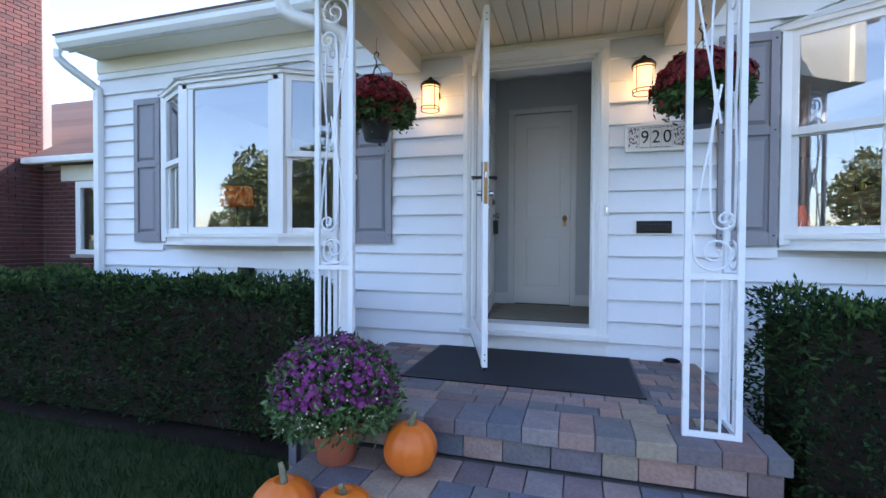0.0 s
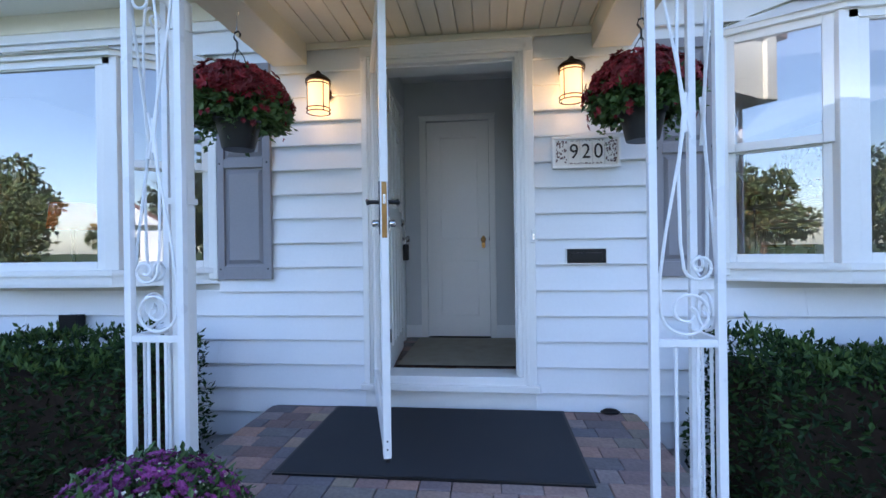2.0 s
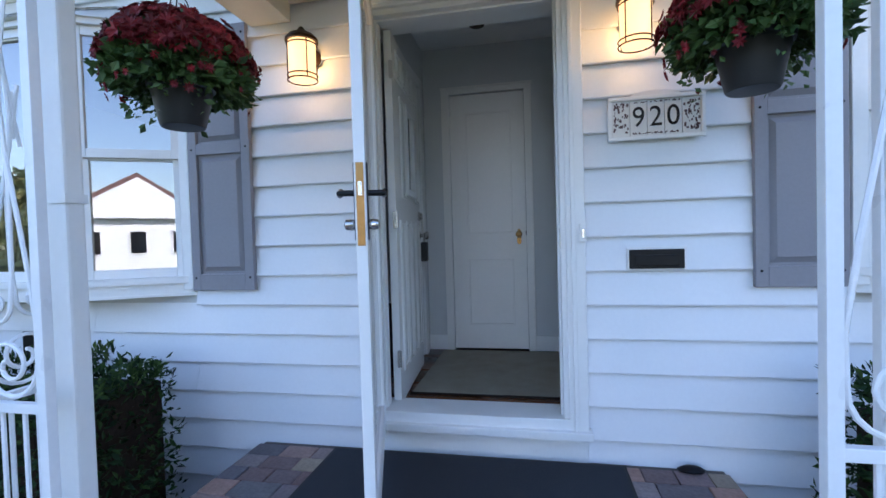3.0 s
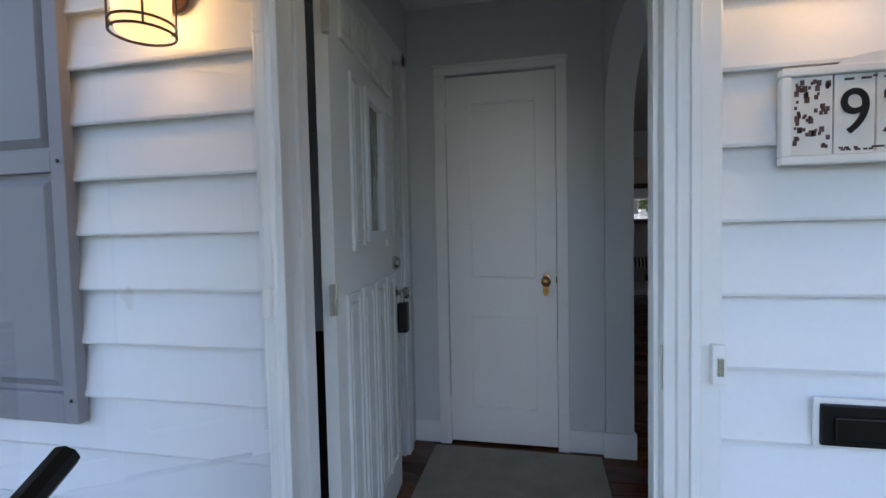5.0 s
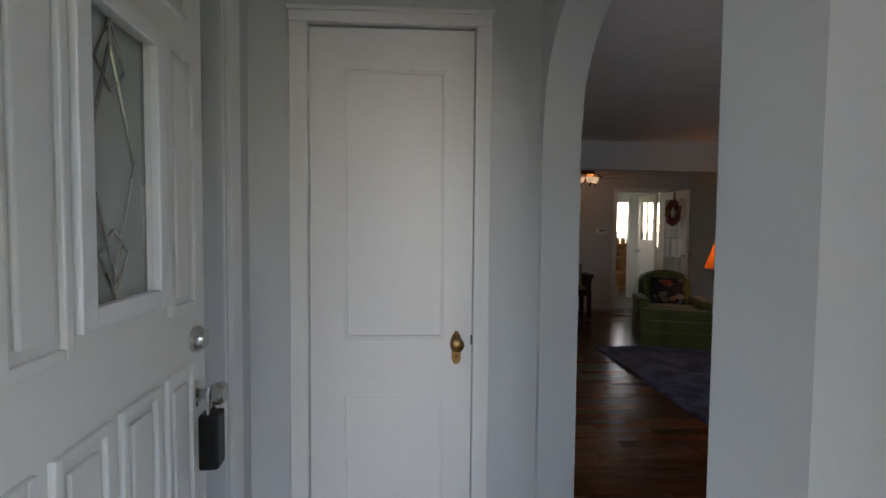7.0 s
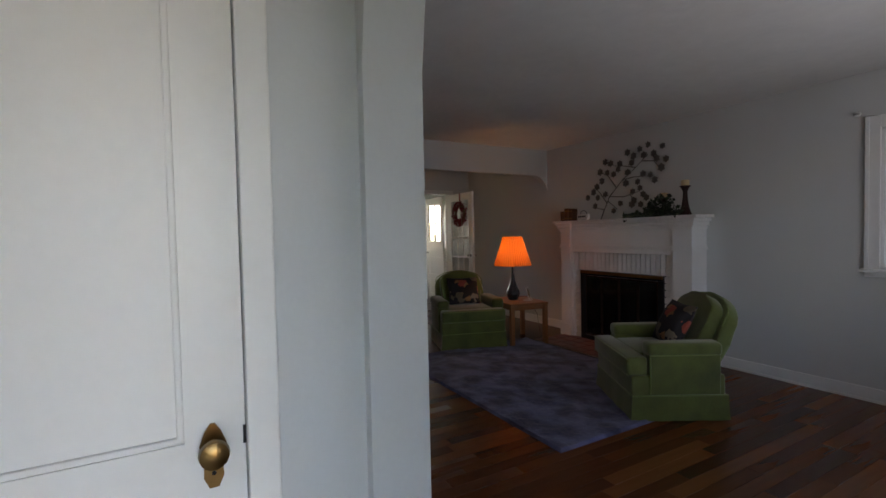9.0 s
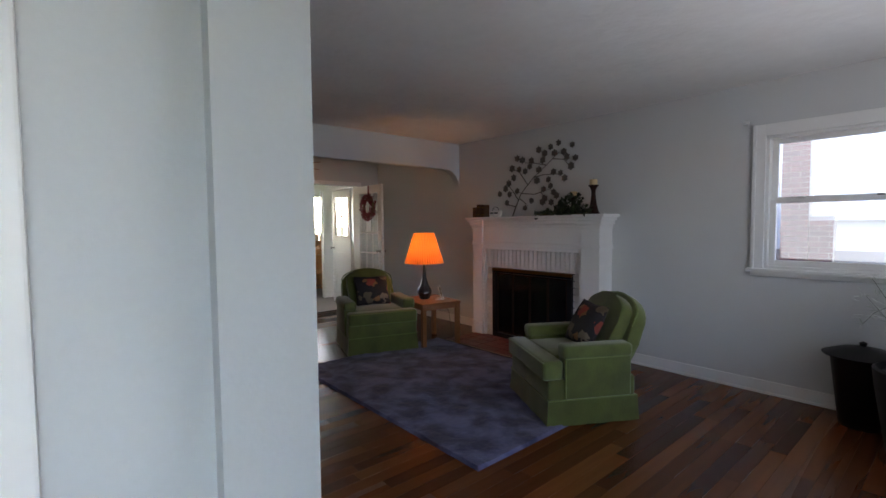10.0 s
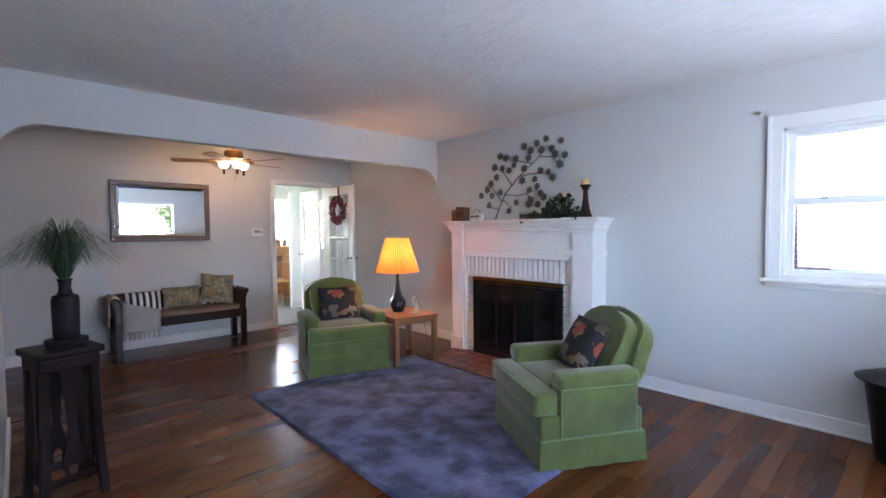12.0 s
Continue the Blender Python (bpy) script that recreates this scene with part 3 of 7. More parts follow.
def iron_panel(root, m, w, h, first):
    """Square posts, balusters and scrollwork of one flat panel, from x = 0 to w."""
    posts = (0, w) if first else (w,)
    for x in posts:
        bm = boxed((x - 0.013, x + 0.013, -0.013, 0.013, 0, h), bevel=0.002)
        bm.transform(m)
        part("post", bm, IRON, root)
    for z in (0.012, 0.70, h - 0.06):
        bm = boxed((0.013, w - 0.013, -0.01, 0.01, z - 0.012, z + 0.012), bevel=0.002)
        bm.transform(m)
        part("rail", bm, IRON, root)
    for x in (w * 0.33, w * 0.66):
        bm = bms()
        tube(bm, [(x, 0, 0.02), (x, 0, 0.69)], 0.006, 6)
        bm.transform(m)
        part("baluster", bm, IRON, root)
    for flip in (False, True):
        def fz(z):
            return h - 0.07 - (z - 0.71) if flip else z
        c = w / 2
        lines = [[(w * 0.60, 0, 1.52), (w * 0.42, 0, 1.30), (w * 0.20, 0, 1.05), (0.02, 0, 0.90)] + spiral(w * 0.52, 0.80, 0.085, 0.014, 1.7, 0.97 * math.pi, 34),
                 [(w * 0.52, 0, 1.50), (w * 0.40, 0, 1.25), (w * 0.42, 0, 1.02)] + spiral(w * 0.70, 0.945, 0.05, 0.010, 1.4, 0.95 * math.pi)]
        for pts in lines:
            bm = bms()
            tube(bm, [(x, y, fz(z)) for x, y, z in pts], 0.0055, 6)
            bm.transform(m)
            part("scroll", bm, IRON, root)


IRON = material("white_painted_iron", (0.84, 0.85, 0.86), 0.3, grain=70, vary=0.04, stain=8, stain_vary=0.06, bump=0.15)
H = 2.065 - PZ
for bx, sgn in ((0.558, 1), (-1.068, -1)):
    root = thing("porch_post", pose(bx, -1.37, PZ), "white wrought-iron corner post with scrollwork under the porch roof", "porch post", "porch posts")
    if sgn > 0:
        iron_panel(root, Matrix.Identity(4), 0.205, H, True)
        iron_panel(root, Matrix.Translation((0.205, 0, 0)) @ Matrix.Rotation(radians(90), 4, "Z"), 0.20, H, False)
    else:
        iron_panel(root, Matrix.Rotation(radians(180), 4, "Z"), 0.205, H, True)
        iron_panel(root, Matrix.Translation((-0.205, 0, 0)) @ Matrix.Rotation(radians(90), 4, "Z"), 0.20, H, False)


root = thing("downspout", pose(-1.165, -1.225, PZ), "white downspout with an elbow, running down behind the porch post", "downspout", "downspouts")
part("pipe", boxed((-0.034, 0.034, -0.028, 0.028, 0.02, 2.0), bevel=0.008), WHITE, root)
bm = bms()
tube(bm, [(-0.30, -0.20, 2.50), (-0.30, -0.20, 2.16), (-0.285, -0.19, 2.10), (-0.25, -0.165, 2.075), (-0.10, -0.06, 2.05), (-0.03, -0.02, 2.02), (0, 0, 1.97), (0, 0, 1.88)], 0.04, 12)
part("elbow", bm, WHITE, root, smooth=True)
part("strap", boxed((-0.04, 0.04, -0.032, 0.032, 1.20, 1.225)), WHITE, root)


def at_angle(p, q, z=0.0):
    """A pose at p with x towards q."""
    return Matrix.Translation((p[0], p[1], z)) @ Matrix.Rotation(math.atan2(q[1] - p[1], q[0] - p[0]), 4, "Z")


# storm door, standing open
root = thing("storm_door", at_angle((-0.70, -0.055), (-0.414, -0.985), -0.055), "white aluminium storm door with full glass, standing open", "storm door")
SW, SH = 0.98, 2.085
fr = part("frame", boxed((0, 0.075, -0.017, 0.017, 0.02, SH), (SW - 0.075, SW, -0.017, 0.017, 0.0, SH), (0.075, SW - 0.075, -0.017, 0.017, 0.02, 0.15), (0.075, SW - 0.075, -0.017, 0.017, SH - 0.09, SH), bevel=0.003), WHITE, root)
g = part("glass", boxed((0.07, SW - 0.07, -0.003, 0.003, 0.145, SH - 0.085)), PANE, root)
g.visible_shadow = False
part("sweep", boxed((0.01, SW - 0.01, -0.008, 0.008, -0.02, 0.02)), BLACK, root)
lk = part("lock_plate", boxed((SW - 0.001, SW + 0.0025, -0.011, 0.011, 0.948, 1.188)), BRASS, root, "brass mortise lock plate")
part("latch", boxed((SW + 0.002, SW + 0.006, -0.006, 0.006, 1.093, 1.133)), STEEL, lk)
part("bolt", boxed((SW + 0.002, SW + 0.005, -0.007, 0.007, 1.003, 1.043)), BRASS, lk)
for s in (-1, 1):
    part("handle_plate", boxed((SW - 0.05, SW - 0.02, s * 0.017 - 0.004, s * 0.017 + 0.004, 0.963, 1.193), bevel=0.003), BLACK, root)
    bm = bms()
    tube(bm, [(SW - 0.035, s * 0.018, 1.103), (SW - 0.035, s * 0.055, 1.103), (SW - 0.038, s * 0.064, 1.103), (SW - 0.075, s * 0.066, 1.101), (SW - 0.115, s * 0.068, 1.117)], 0.009, 8)
    part("lever", bm, BLACK, root, smooth=True)
    bm = bms()
    lathe(bm, [(0.012, 0), (0.017, 0.012), (0.015, 0.03), (0.006, 0.034)], 12)
    bm.transform(Matrix.Translation((SW - 0.035, s * 0.018, 1.010)) @ Matrix.Rotation(radians(-90 * s), 4, "X"))
    part("thumb_turn", bm, STEEL, root, smooth=True)
for z in (0.04, 0.075, SH - 0.05, SH - 0.085):
    bm = bms()
    lathe(bm, [(0.005, 0), (0.004, 0.002)], 8)
    bm.transform(Matrix.Translation((SW, 0, z)) @ Matrix.Rotation(radians(90), 4, "Y"))
    part("screw", bm, STEEL, root)

# front door, standing open into the foyer
root = tagged(new("door_1"), "white panelled front door with a leaded glass light, standing open", "front door", kind="structure")
root.matrix_basis = at_angle((-0.667, 0.116), (-0.737, 0.920), 0.012)
FW, FH, FT = 0.807, 2.01, 0.020
GX0, GX1, GZ0, GZ1 = 0.338, 0.552, 1.19, 1.675
part("leaf", boxed((0, GX0, -FT, FT, 0, FH), (GX1, FW, -FT, FT, 0, FH), (GX0, GX1, -FT, FT, 0, GZ0), (GX0, GX1, -FT, FT, GZ1, FH)), DOORPAINT, root)


def ridge(x0, x1, z0, z1, w=0.016, d=0.008, y=0.0, face=-1):
    y0, y1 = (y, y + face * d) if face > 0 else (y + face * d, y)
    return boxed((x0, x0 + w, y0, y1, z0, z1), (x1 - w, x1, y0, y1, z0, z1), (x0 + w, x1 - w, y0, y1, z0, z0 + w), (x0 + w, x1 - w, y0, y1, z1 - w, z1), bevel=0.003)


cells = [(0.165, 0.30, 1.13, 1.71), (0.605, 0.74, 1.13, 1.71)] + [(0.085 + 0.166 * i, 0.222 + 0.166 * i, 0.16, 1.0) for i in range(4)] + [(0.085 + 0.166 * i, 0.222 + 0.166 * i, 1.78, 1.94) for i in range(4)]
for x0, x1, z0, z1 in cells:
    part("moulding", ridge(x0, x1, z0, z1, 0.018, 0.011, -FT), DOORPAINT, root)
    part("panel", boxed((x0 + 0.034, x1 - 0.034, -FT - 0.009, -FT, z0 + 0.034, z1 - 0.034), bevel=0.004), DOORPAINT, root)
lf = part("light_frame", ridge(GX0 - 0.03, GX1 + 0.03, GZ0 - 0.03, GZ1 + 0.03, 0.036, 0.018, -FT), WHITE, root)
FROST = glass_material("frosted_glass", 1.45, (0.78, 0.83, 0.78), 0.25)
FROST.node_tree.nodes["Principled BSDF"].inputs["Transmission Weight"].default_value = 0.6
g = part("leaded_glass", boxed((GX0, GX1, -0.004, 0.004, GZ0, GZ1)), FROST, root)
g.visible_shadow = False
cx, cz = (GX0 + GX1) / 2, (GZ0 + GZ1) / 2
for pts in ([(cx, cz + 0.20), (cx + 0.07, cz), (cx, cz - 0.20), (cx - 0.07, cz), (cx, cz + 0.20)], [(cx, GZ1), (cx, cz + 0.20)], [(cx, GZ0), (cx, cz - 0.20)], [(cx - 0.105, GZ0), (cx - 0.105, GZ1)], [(cx + 0.105, GZ0), (cx + 0.105, GZ1)],
            [(cx, cz - 0.12), (cx + 0.045, cz - 0.16), (cx, cz - 0.24), (cx - 0.045, cz - 0.16), (cx, cz - 0.12)], [(cx, cz + 0.12), (cx + 0.045, cz + 0.16), (cx, cz + 0.24), (cx - 0.045, cz + 0.16), (cx, cz + 0.12)]):
    bm = bms()
    tube(bm, [(a, -0.006, b) for a, b in pts], 0.0035, 6)
    part("lead", bm, STEEL, lf)
bm = bms()
lathe(bm, [(0.032, 0), (0.032, 0.01), (0.024, 0.018), (0.022, 0.026)], 18)
bm.transform(Matrix.Translation((FW - 0.062, -FT, 1.05)) @ Matrix.Rotation(radians(90), 4, "X"))
part("deadbolt", bm, STEEL, root, smooth=True)
bm = bms()
lathe(bm, [(0.032, 0), (0.030, 0.008), (0.012, 0.014), (0.012, 0.036), (0.026, 0.046), (0.029, 0.06), (0.022, 0.07)], 18)
bm.transform(Matrix.Translation((FW - 0.062, -FT, 0.915)) @ Matrix.Rotation(radians(90), 4, "X"))
kb = part("knob", bm, STEEL, root, smooth=True)
for z in (0.25, 1.0, 1.8):
    bm = boxed((-0.018, 0.004, -FT - 0.001, -FT + 0.012, z - 0.045, z + 0.045))
    for k in range(5):
        tube(bm, [(-0.012, -FT - 0.004, z - 0.045 + 0.018 * k), (-0.012, -FT - 0.004, z - 0.029 + 0.018 * k)], 0.006, 8)
    part("hinge", bm, STEEL, root)
bxm = root.matrix_basis @ Matrix.Translation((FW - 0.062, -FT - 0.036, 0.0))
root = thing("lock_box", bxm, "black key lock box hanging from the door knob", "lock box")
part("case", boxed((-0.028, 0.028, -0.024, 0.022, 0.735, 0.87), bevel=0.008), BLACK, root)
bm = bms()
tube(bm, [(-0.018, 0, 0.865), (-0.018, 0, 0.915), (-0.012, 0, 0.93), (0.012, 0, 0.93), (0.018, 0, 0.915), (0.018, 0, 0.865)], 0.005, 8)
part("shackle", bm, STEEL, root)

# porch wall lamps
LAMPGLASS = glowing("lit_amber_glass", (1.0, 0.56, 0.2), 0.55, (0.9, 0.75, 0.5))
BRONZE = material("dark_bronze", (0.05, 0.028, 0.018), 0.4, 0.8, grain=50, vary=0.15, bump=0.08)


def wall_lantern(x):
    root = thing("wall_lantern", pose(x, -0.02, 1.70), "lit bronze wall lantern with an amber glass cylinder", "wall lamp", "porch lamps")
    bm = bms()
    lathe(bm, [(0.05, 0), (0.05, 0.012), (0.02, 0.02)], 20)
    bm.transform(Matrix.Translation((0, 0.012, 0.16)) @ Matrix.Rotation(radians(90), 4, "X"))
    box(bm, -0.015, 0.015, -0.095, 0.0, 0.225, 0.24)
    part("back_plate", bm, BRONZE, root)
    bm = bms()
    lathe(bm, [(0.08, 0.20), (0.08, 0.215), (0.062, 0.235), (0.024, 0.255), (0.010, 0.275)], 24, (0, -0.10, 0))
    part("cap", bm, BRONZE, root, smooth=True)
    bm = bms()
    lathe(bm, [(0.058, 0.012), (0.064, 0.03), (0.067, 0.20), (0.055, 0.204)], 24, (0, -0.10, 0))
    gl = part("glass", bm, LAMPGLASS, root, "glowing amber glass", smooth=True)
    gl.visible_shadow = False
    for z in (0.012, 0.035, 0.185):
        bm = bms()
        tube(bm, [(0.073 * math.cos(a), -0.10 + 0.073 * math.sin(a), z) for a in np.linspace(0, 2 * math.pi, 25)], 0.0035, 6)
        part("band", bm, BRONZE, root)
    for k in range(4):
        a = math.pi / 4 + k * math.pi / 2
        bm = bms()
        tube(bm, [(0.073 * math.cos(a), -0.10 + 0.073 * math.sin(a), 0.01), (0.073 * math.cos(a), -0.10 + 0.073 * math.sin(a), 0.205)], 0.003, 6)
        part("strut", bm, BRONZE, root)


wall_lantern(-1.035)
wall_lantern(0.528)


def text_mesh(words, size, mat, m, parent, depth=0.0015):
    cu = bpy.data.curves.new("lettering", "FONT")
    cu.body, cu.size, cu.extrude, cu.align_x, cu.align_y = words, size, depth, "CENTER", "CENTER"
    tmp = bpy.data.objects.new("lettering", cu)
    me = bpy.data.meshes.new_from_object(tmp)
    bpy.data.objects.remove(tmp)
    me.transform(m)
    me.materials.clear()
    me.materials.append(mat)
    return part("numerals", me, mat, parent)


# house number plaque
root = thing("number_plaque", pose(0.625, -0.016, 1.325), "white ceramic plaque with black house number 920", "house number")
CERAMIC = material("ceramic_white", (0.80, 0.79, 0.75), 0.25, grain=40, vary=0.04, bump=0.04)
INK = material("black_glaze", (0.015, 0.015, 0.016), 0.3, bump=0.02)
part("frame", boxed((-0.205, 0.205, -0.022, 0.0, 0, 0.018), (-0.205, 0.205, -0.022, 0.0, 0.178, 0.196), (-0.205, -0.187, -0.022, 0, 0.018, 0.178), (0.187, 0.205, -0.022, 0, 0.018, 0.178), bevel=0.004), WHITE, root)
bm = bms()
prism(bm, [(-0.11, 0.19)] + [(0.11 * math.cos(a), 0.19 + 0.028 * math.sin(a)) for a in np.linspace(math.pi, 0, 12)] + [(0.11, 0.19)], "y", -0.018, -0.002)
part("crest", bm, WHITE, root)
for a, b in ((-0.187, -0.11), (-0.109, -0.037), (-0.036, 0.036), (0.037, 0.109), (0.11, 0.187)):
    part("tile", boxed((a + 0.001, b - 0.001, -0.014, -0.002, 0.019, 0.177), bevel=0.002), CERAMIC, root)
for ch, x in (("9", -0.073), ("2", 0.0), ("0", 0.073)):
    text_mesh(ch, 0.128, INK, Matrix.Translation((x, -0.0155, 0.098)) @ Matrix.Rotation(radians(90), 4, "X") @ Matrix.Diagonal((0.9, 1, 1, 1)), root)
bm = bms()
rng = random.Random(4)
for k in range(110):
    s = -1 if k % 2 else 1
    x, z = s * rng.uniform(0.118, 0.18), rng.uniform(0.028, 0.168)
    r = rng.uniform(0.002, 0.0045)
    box(bm, x - r, x + r, -0.0155, -0.0138, z - r * 1.4, z + r * 1.4)
for k in range(60):
    x, z = rng.uniform(-0.10, 0.10), rng.choice((0.027, 0.031, 0.167, 0.17))
    box(bm, x - 0.0035, x + 0.0035, -0.0155, -0.0138, z - 0.002, z + 0.002)
tagged(part("vine_ornament", bm, material("ornament_glaze", (0.12, 0.07, 0.07), 0.4), root, "dark vine ornament"), kind="stuff")

# mail slot, doorbell, meter box
root = thing("mail_slot", pose(0.62, -0.014, 0.735), "black metal mail slot set into white siding", "mail slot")
part("surround", boxed((-0.127, 0.127, -0.008, 0.0, 0, 0.105), bevel=0.002), WHITE, root)
part("plate", boxed((-0.117, 0.117, -0.016, -0.006, 0.006, 0.094), bevel=0.004), BLACK, root)
part("flap", boxed((-0.095, 0.095, -0.022, -0.014, 0.018, 0.07), bevel=0.004), BLACK, root)
root = thing("doorbell", pose(DR + 0.088, -0.046, 0.87), "small white doorbell button beside the door casing", "doorbell")
part("case", boxed((-0.014, 0.014, -0.022, 0, 0, 0.085), bevel=0.004), WHITE, root)
part("button", boxed((-0.006, 0.006, -0.026, -0.02, 0.02, 0.06), bevel=0.002), STEEL, root)
root = thing("meter_box", pose(-2.84, -0.012, 0.27), "dark outdoor outlet cover on the siding above the hedge", "outlet box")
part("box", boxed((-0.06, 0.06, -0.075, 0.0, 0, 0.15), bevel=0.008), BLACK, root)
part("lid", boxed((-0.066, 0.066, -0.083, -0.07, -0.004, 0.156), bevel=0.004), BLACK, root)
part("conduit", boxed((-0.10, -0.075, -0.025, -0.002, -0.6, 0.09), bevel=0.004), STEEL, root)

# porch mat
root = thing("door_mat", pose(0, 0, PZ), "large dark charcoal rubber-backed mat on the porch pavers", "door mat")
bm = bms()
n = 24
g = [[bm.verts.new((-0.945 + 1.395 * i / n, -0.925 + 0.855 * j / 12, 0.010 + 0.002 * noise.noise((i * 0.7, j * 0.9, 1)))) for j in range(13)] for i in range(n + 1)]
for i in range(n):
    for j in range(12):
        bm.faces.new((g[i][j], g[i + 1][j], g[i + 1][j + 1], g[i][j + 1]))
bmesh.ops.extrude_face_region(bm, geom=bm.faces[:])
for v in bm.verts[:len(bm.verts) // 2]:
    v.co.z = 0.001
part("mat", bm, MAT, root, smooth=True)
part("edge", boxed((-0.96, 0.465, -0.94, -0.923, 0, 0.009), (-0.96, 0.465, -0.072, -0.055, 0, 0.009), (-0.96, -0.943, -0.923, -0.072, 0, 0.009), (0.448, 0.465, -0.923, -0.072, 0, 0.009), bevel=0.002), BLACK, root)
root = thing("door_wedge", pose(0.74, -0.06, PZ + 0.006), "small dark rubber door wedge on the porch", "door wedge")
bm = bms()
lathe(bm, [(0.045, 0), (0.05, 0.008), (0.03, 0.022), (0.008, 0.026)], 16)
bm.transform(Matrix.Diagonal((1.2, 0.6, 1, 1)))
part("body", bm, BLACK, root, smooth=True)


# ---- plants outside ----
def hedge(x0, x1, y0, y1, z1, seed, label):
    rng = np.random.default_rng(seed)

    def lump(x, y, zz):
        return 0.13 * noise.noise((x * 1.9, y * 1.9, zz * 1.9)) + 0.06 * noise.noise((x * 5, y * 5, zz * 5))
    root = thing("hedge", pose((x0 + x1) / 2, (y0 + y1) / 2, GZ + 0.03), label, "hedge", "hedges")
    # solid dark box stands in for the hedge's shaded inside, behind the leaf gaps
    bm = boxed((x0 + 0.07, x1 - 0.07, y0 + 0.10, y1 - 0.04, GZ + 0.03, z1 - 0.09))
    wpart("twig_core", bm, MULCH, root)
    P, N, T = [], [], []
    lx, ly, lz = x1 - x0, y1 - y0, z1 - GZ
    faces = [(lx * lz, "f"), (lx * ly, "t"), (ly * lz, "l"), (ly * lz, "r")]
    total = sum(a for a, _ in faces)
    for a, f in faces:
        for _ in range(int(26000 * a / total)):
            u, v, dpt = rng.random(), rng.random(), rng.random() ** 2 * 0.13
            if f == "f":
                p, nn = (x0 + u * lx, y0 + dpt + 0.10 * max(0, v - 0.82) / 0.18 * (v - 0.8) * 4, GZ + 0.06 + v * lz), (0, -1, 0.3)
            elif f == "t":
                p, nn = (x0 + u * lx, y0 + v * ly, z1 - dpt), (0, -0.2, 1)
            else:
                s = 0 if f == "l" else 1
                p, nn = (x0 + dpt if s == 0 else x1 - dpt, y0 + u * ly, GZ + 0.06 + v * lz), (s * 2 - 1, -0.2, 0.3)
            k = lump(*p)
            P.append((p[0] + nn[0] * k, p[1] + nn[1] * k, p[2] + nn[2] * k))
            N.append(nn)
        if f == "t":
            for _ in range(750):      # shoots that stand above the clipped top
                bx, by = x0 + rng.random() * lx, y0 + rng.random() * ly
                hgt = rng.uniform(0.02, 0.075)
                for k in range(7):
                    T.append((bx + rng.normal(0, 0.006), by + rng.normal(0, 0.006), z1 - 0.02 + lump(bx, by, z1) + hgt * k / 6))
    # the shoots' paler colour carries the sunlit look of the top
    for name, places, normals, mat, lab in (("leaves", P, N, YEW, ""), ("new_growth", T, [(0, 0, 1.2)] * len(T), YEWTIP, "new shoots, coloured paler for the sunlit hedge top")):
        o = leaves(name, places, normals, 0.042, mat, None, lab, seed=seed, narrow=0.4)
        o.parent = root
        o.data.transform(root.matrix_basis.inverted())
        o["kind"] = "stuff"


hedge(-6.4, -1.66, -1.02, -0.30, 0.34, 3, "dense dark green clipped yew hedge under the bay window")
hedge(1.14, 6.2, -0.98, -0.30, 0.34, 5, "dense dark green clipped yew hedge beside the porch")

LEAF = blend_colour(material("mum_leaf", (0.06, 0.12, 0.03), 0.5, bump=0.0), [(0.03, 0.07, 0.02), (0.06, 0.12, 0.03), (0.10, 0.17, 0.05)], "island")
PURPLE = blend_colour(material("purple_petal", (0.2, 0.02, 0.16), 0.6, bump=0.0), [(0.09, 0.009, 0.068), (0.18, 0.020, 0.135), (0.28, 0.045, 0.21)], "island")
BUD = blend_colour(material("pale_bud", (0.5, 0.5, 0.35), 0.6, bump=0.0), [(0.30, 0.34, 0.16), (0.60, 0.55, 0.45)], "island")
CRIMSON = blend_colour(material("crimson_petal", (0.3, 0.01, 0.02), 0.6, bump=0.0), [(0.10, 0.004, 0.008), (0.19, 0.007, 0.014), (0.30, 0.016, 0.024)], "island")
TERRACOTTA = material("terracotta", (0.34, 0.10, 0.05), 0.75, grain=60, vary=0.1, stain=6, stain_vary=0.15, bump=0.2)
POTBLACK = material("black_plastic", (0.018, 0.018, 0.02), 0.5, grain=60, vary=0.1, bump=0.1)


def blossoms(name, places, normals, r, mat, parent, seed, petals=9, label=""):
    rng = np.random.default_rng(seed)
    V, F = [], []
    for p, nn in zip(places, normals):
        nn = Vector(nn).normalized()
        s = nn.cross(Vector((0.3, 0.5, 0.8))).normalized()
        t = nn.cross(s)
        k, a0, base = r * rng.uniform(0.6, 1.2), rng.uniform(0, 6.3), len(V)
        V.append(tuple(Vector(p) + nn * k * 0.1))
        for i in range(petals * 2):
            a = a0 + math.pi * i / petals
            rr = k * (1.0 if i % 2 == 0 else 0.55)
            V.append(tuple(Vector(p) + (s * math.cos(a) + t * math.sin(a)) * rr + nn * k * rng.uniform(0.15, 0.55)))
        for i in range(petals * 2):
            F.append((base, base + 1 + i, base + 1 + (i + 1) % (petals * 2)))
    o = soup(name, V, F, mat, parent, label)
    o["kind"] = "stuff"
    return o


def dome(n, R, zc, squash, seed, low=-0.35, jitter=0.08):
    rng = np.random.default_rng(seed)
    P, N = [], []
    while len(P) < n:
        v = rng.normal(0, 1, 3)
        v /= np.linalg.norm(v)
        if v[2] < low:
            continue
        k = R * (1 + 0.10 * noise.noise(tuple(v * 3.0)) + rng.normal(0, jitter * 0.4) - 0.2 * rng.random() ** 3)
        P.append((v[0] * k, v[1] * k, zc + v[2] * k * squash))
        N.append(tuple(v))
    return P, N


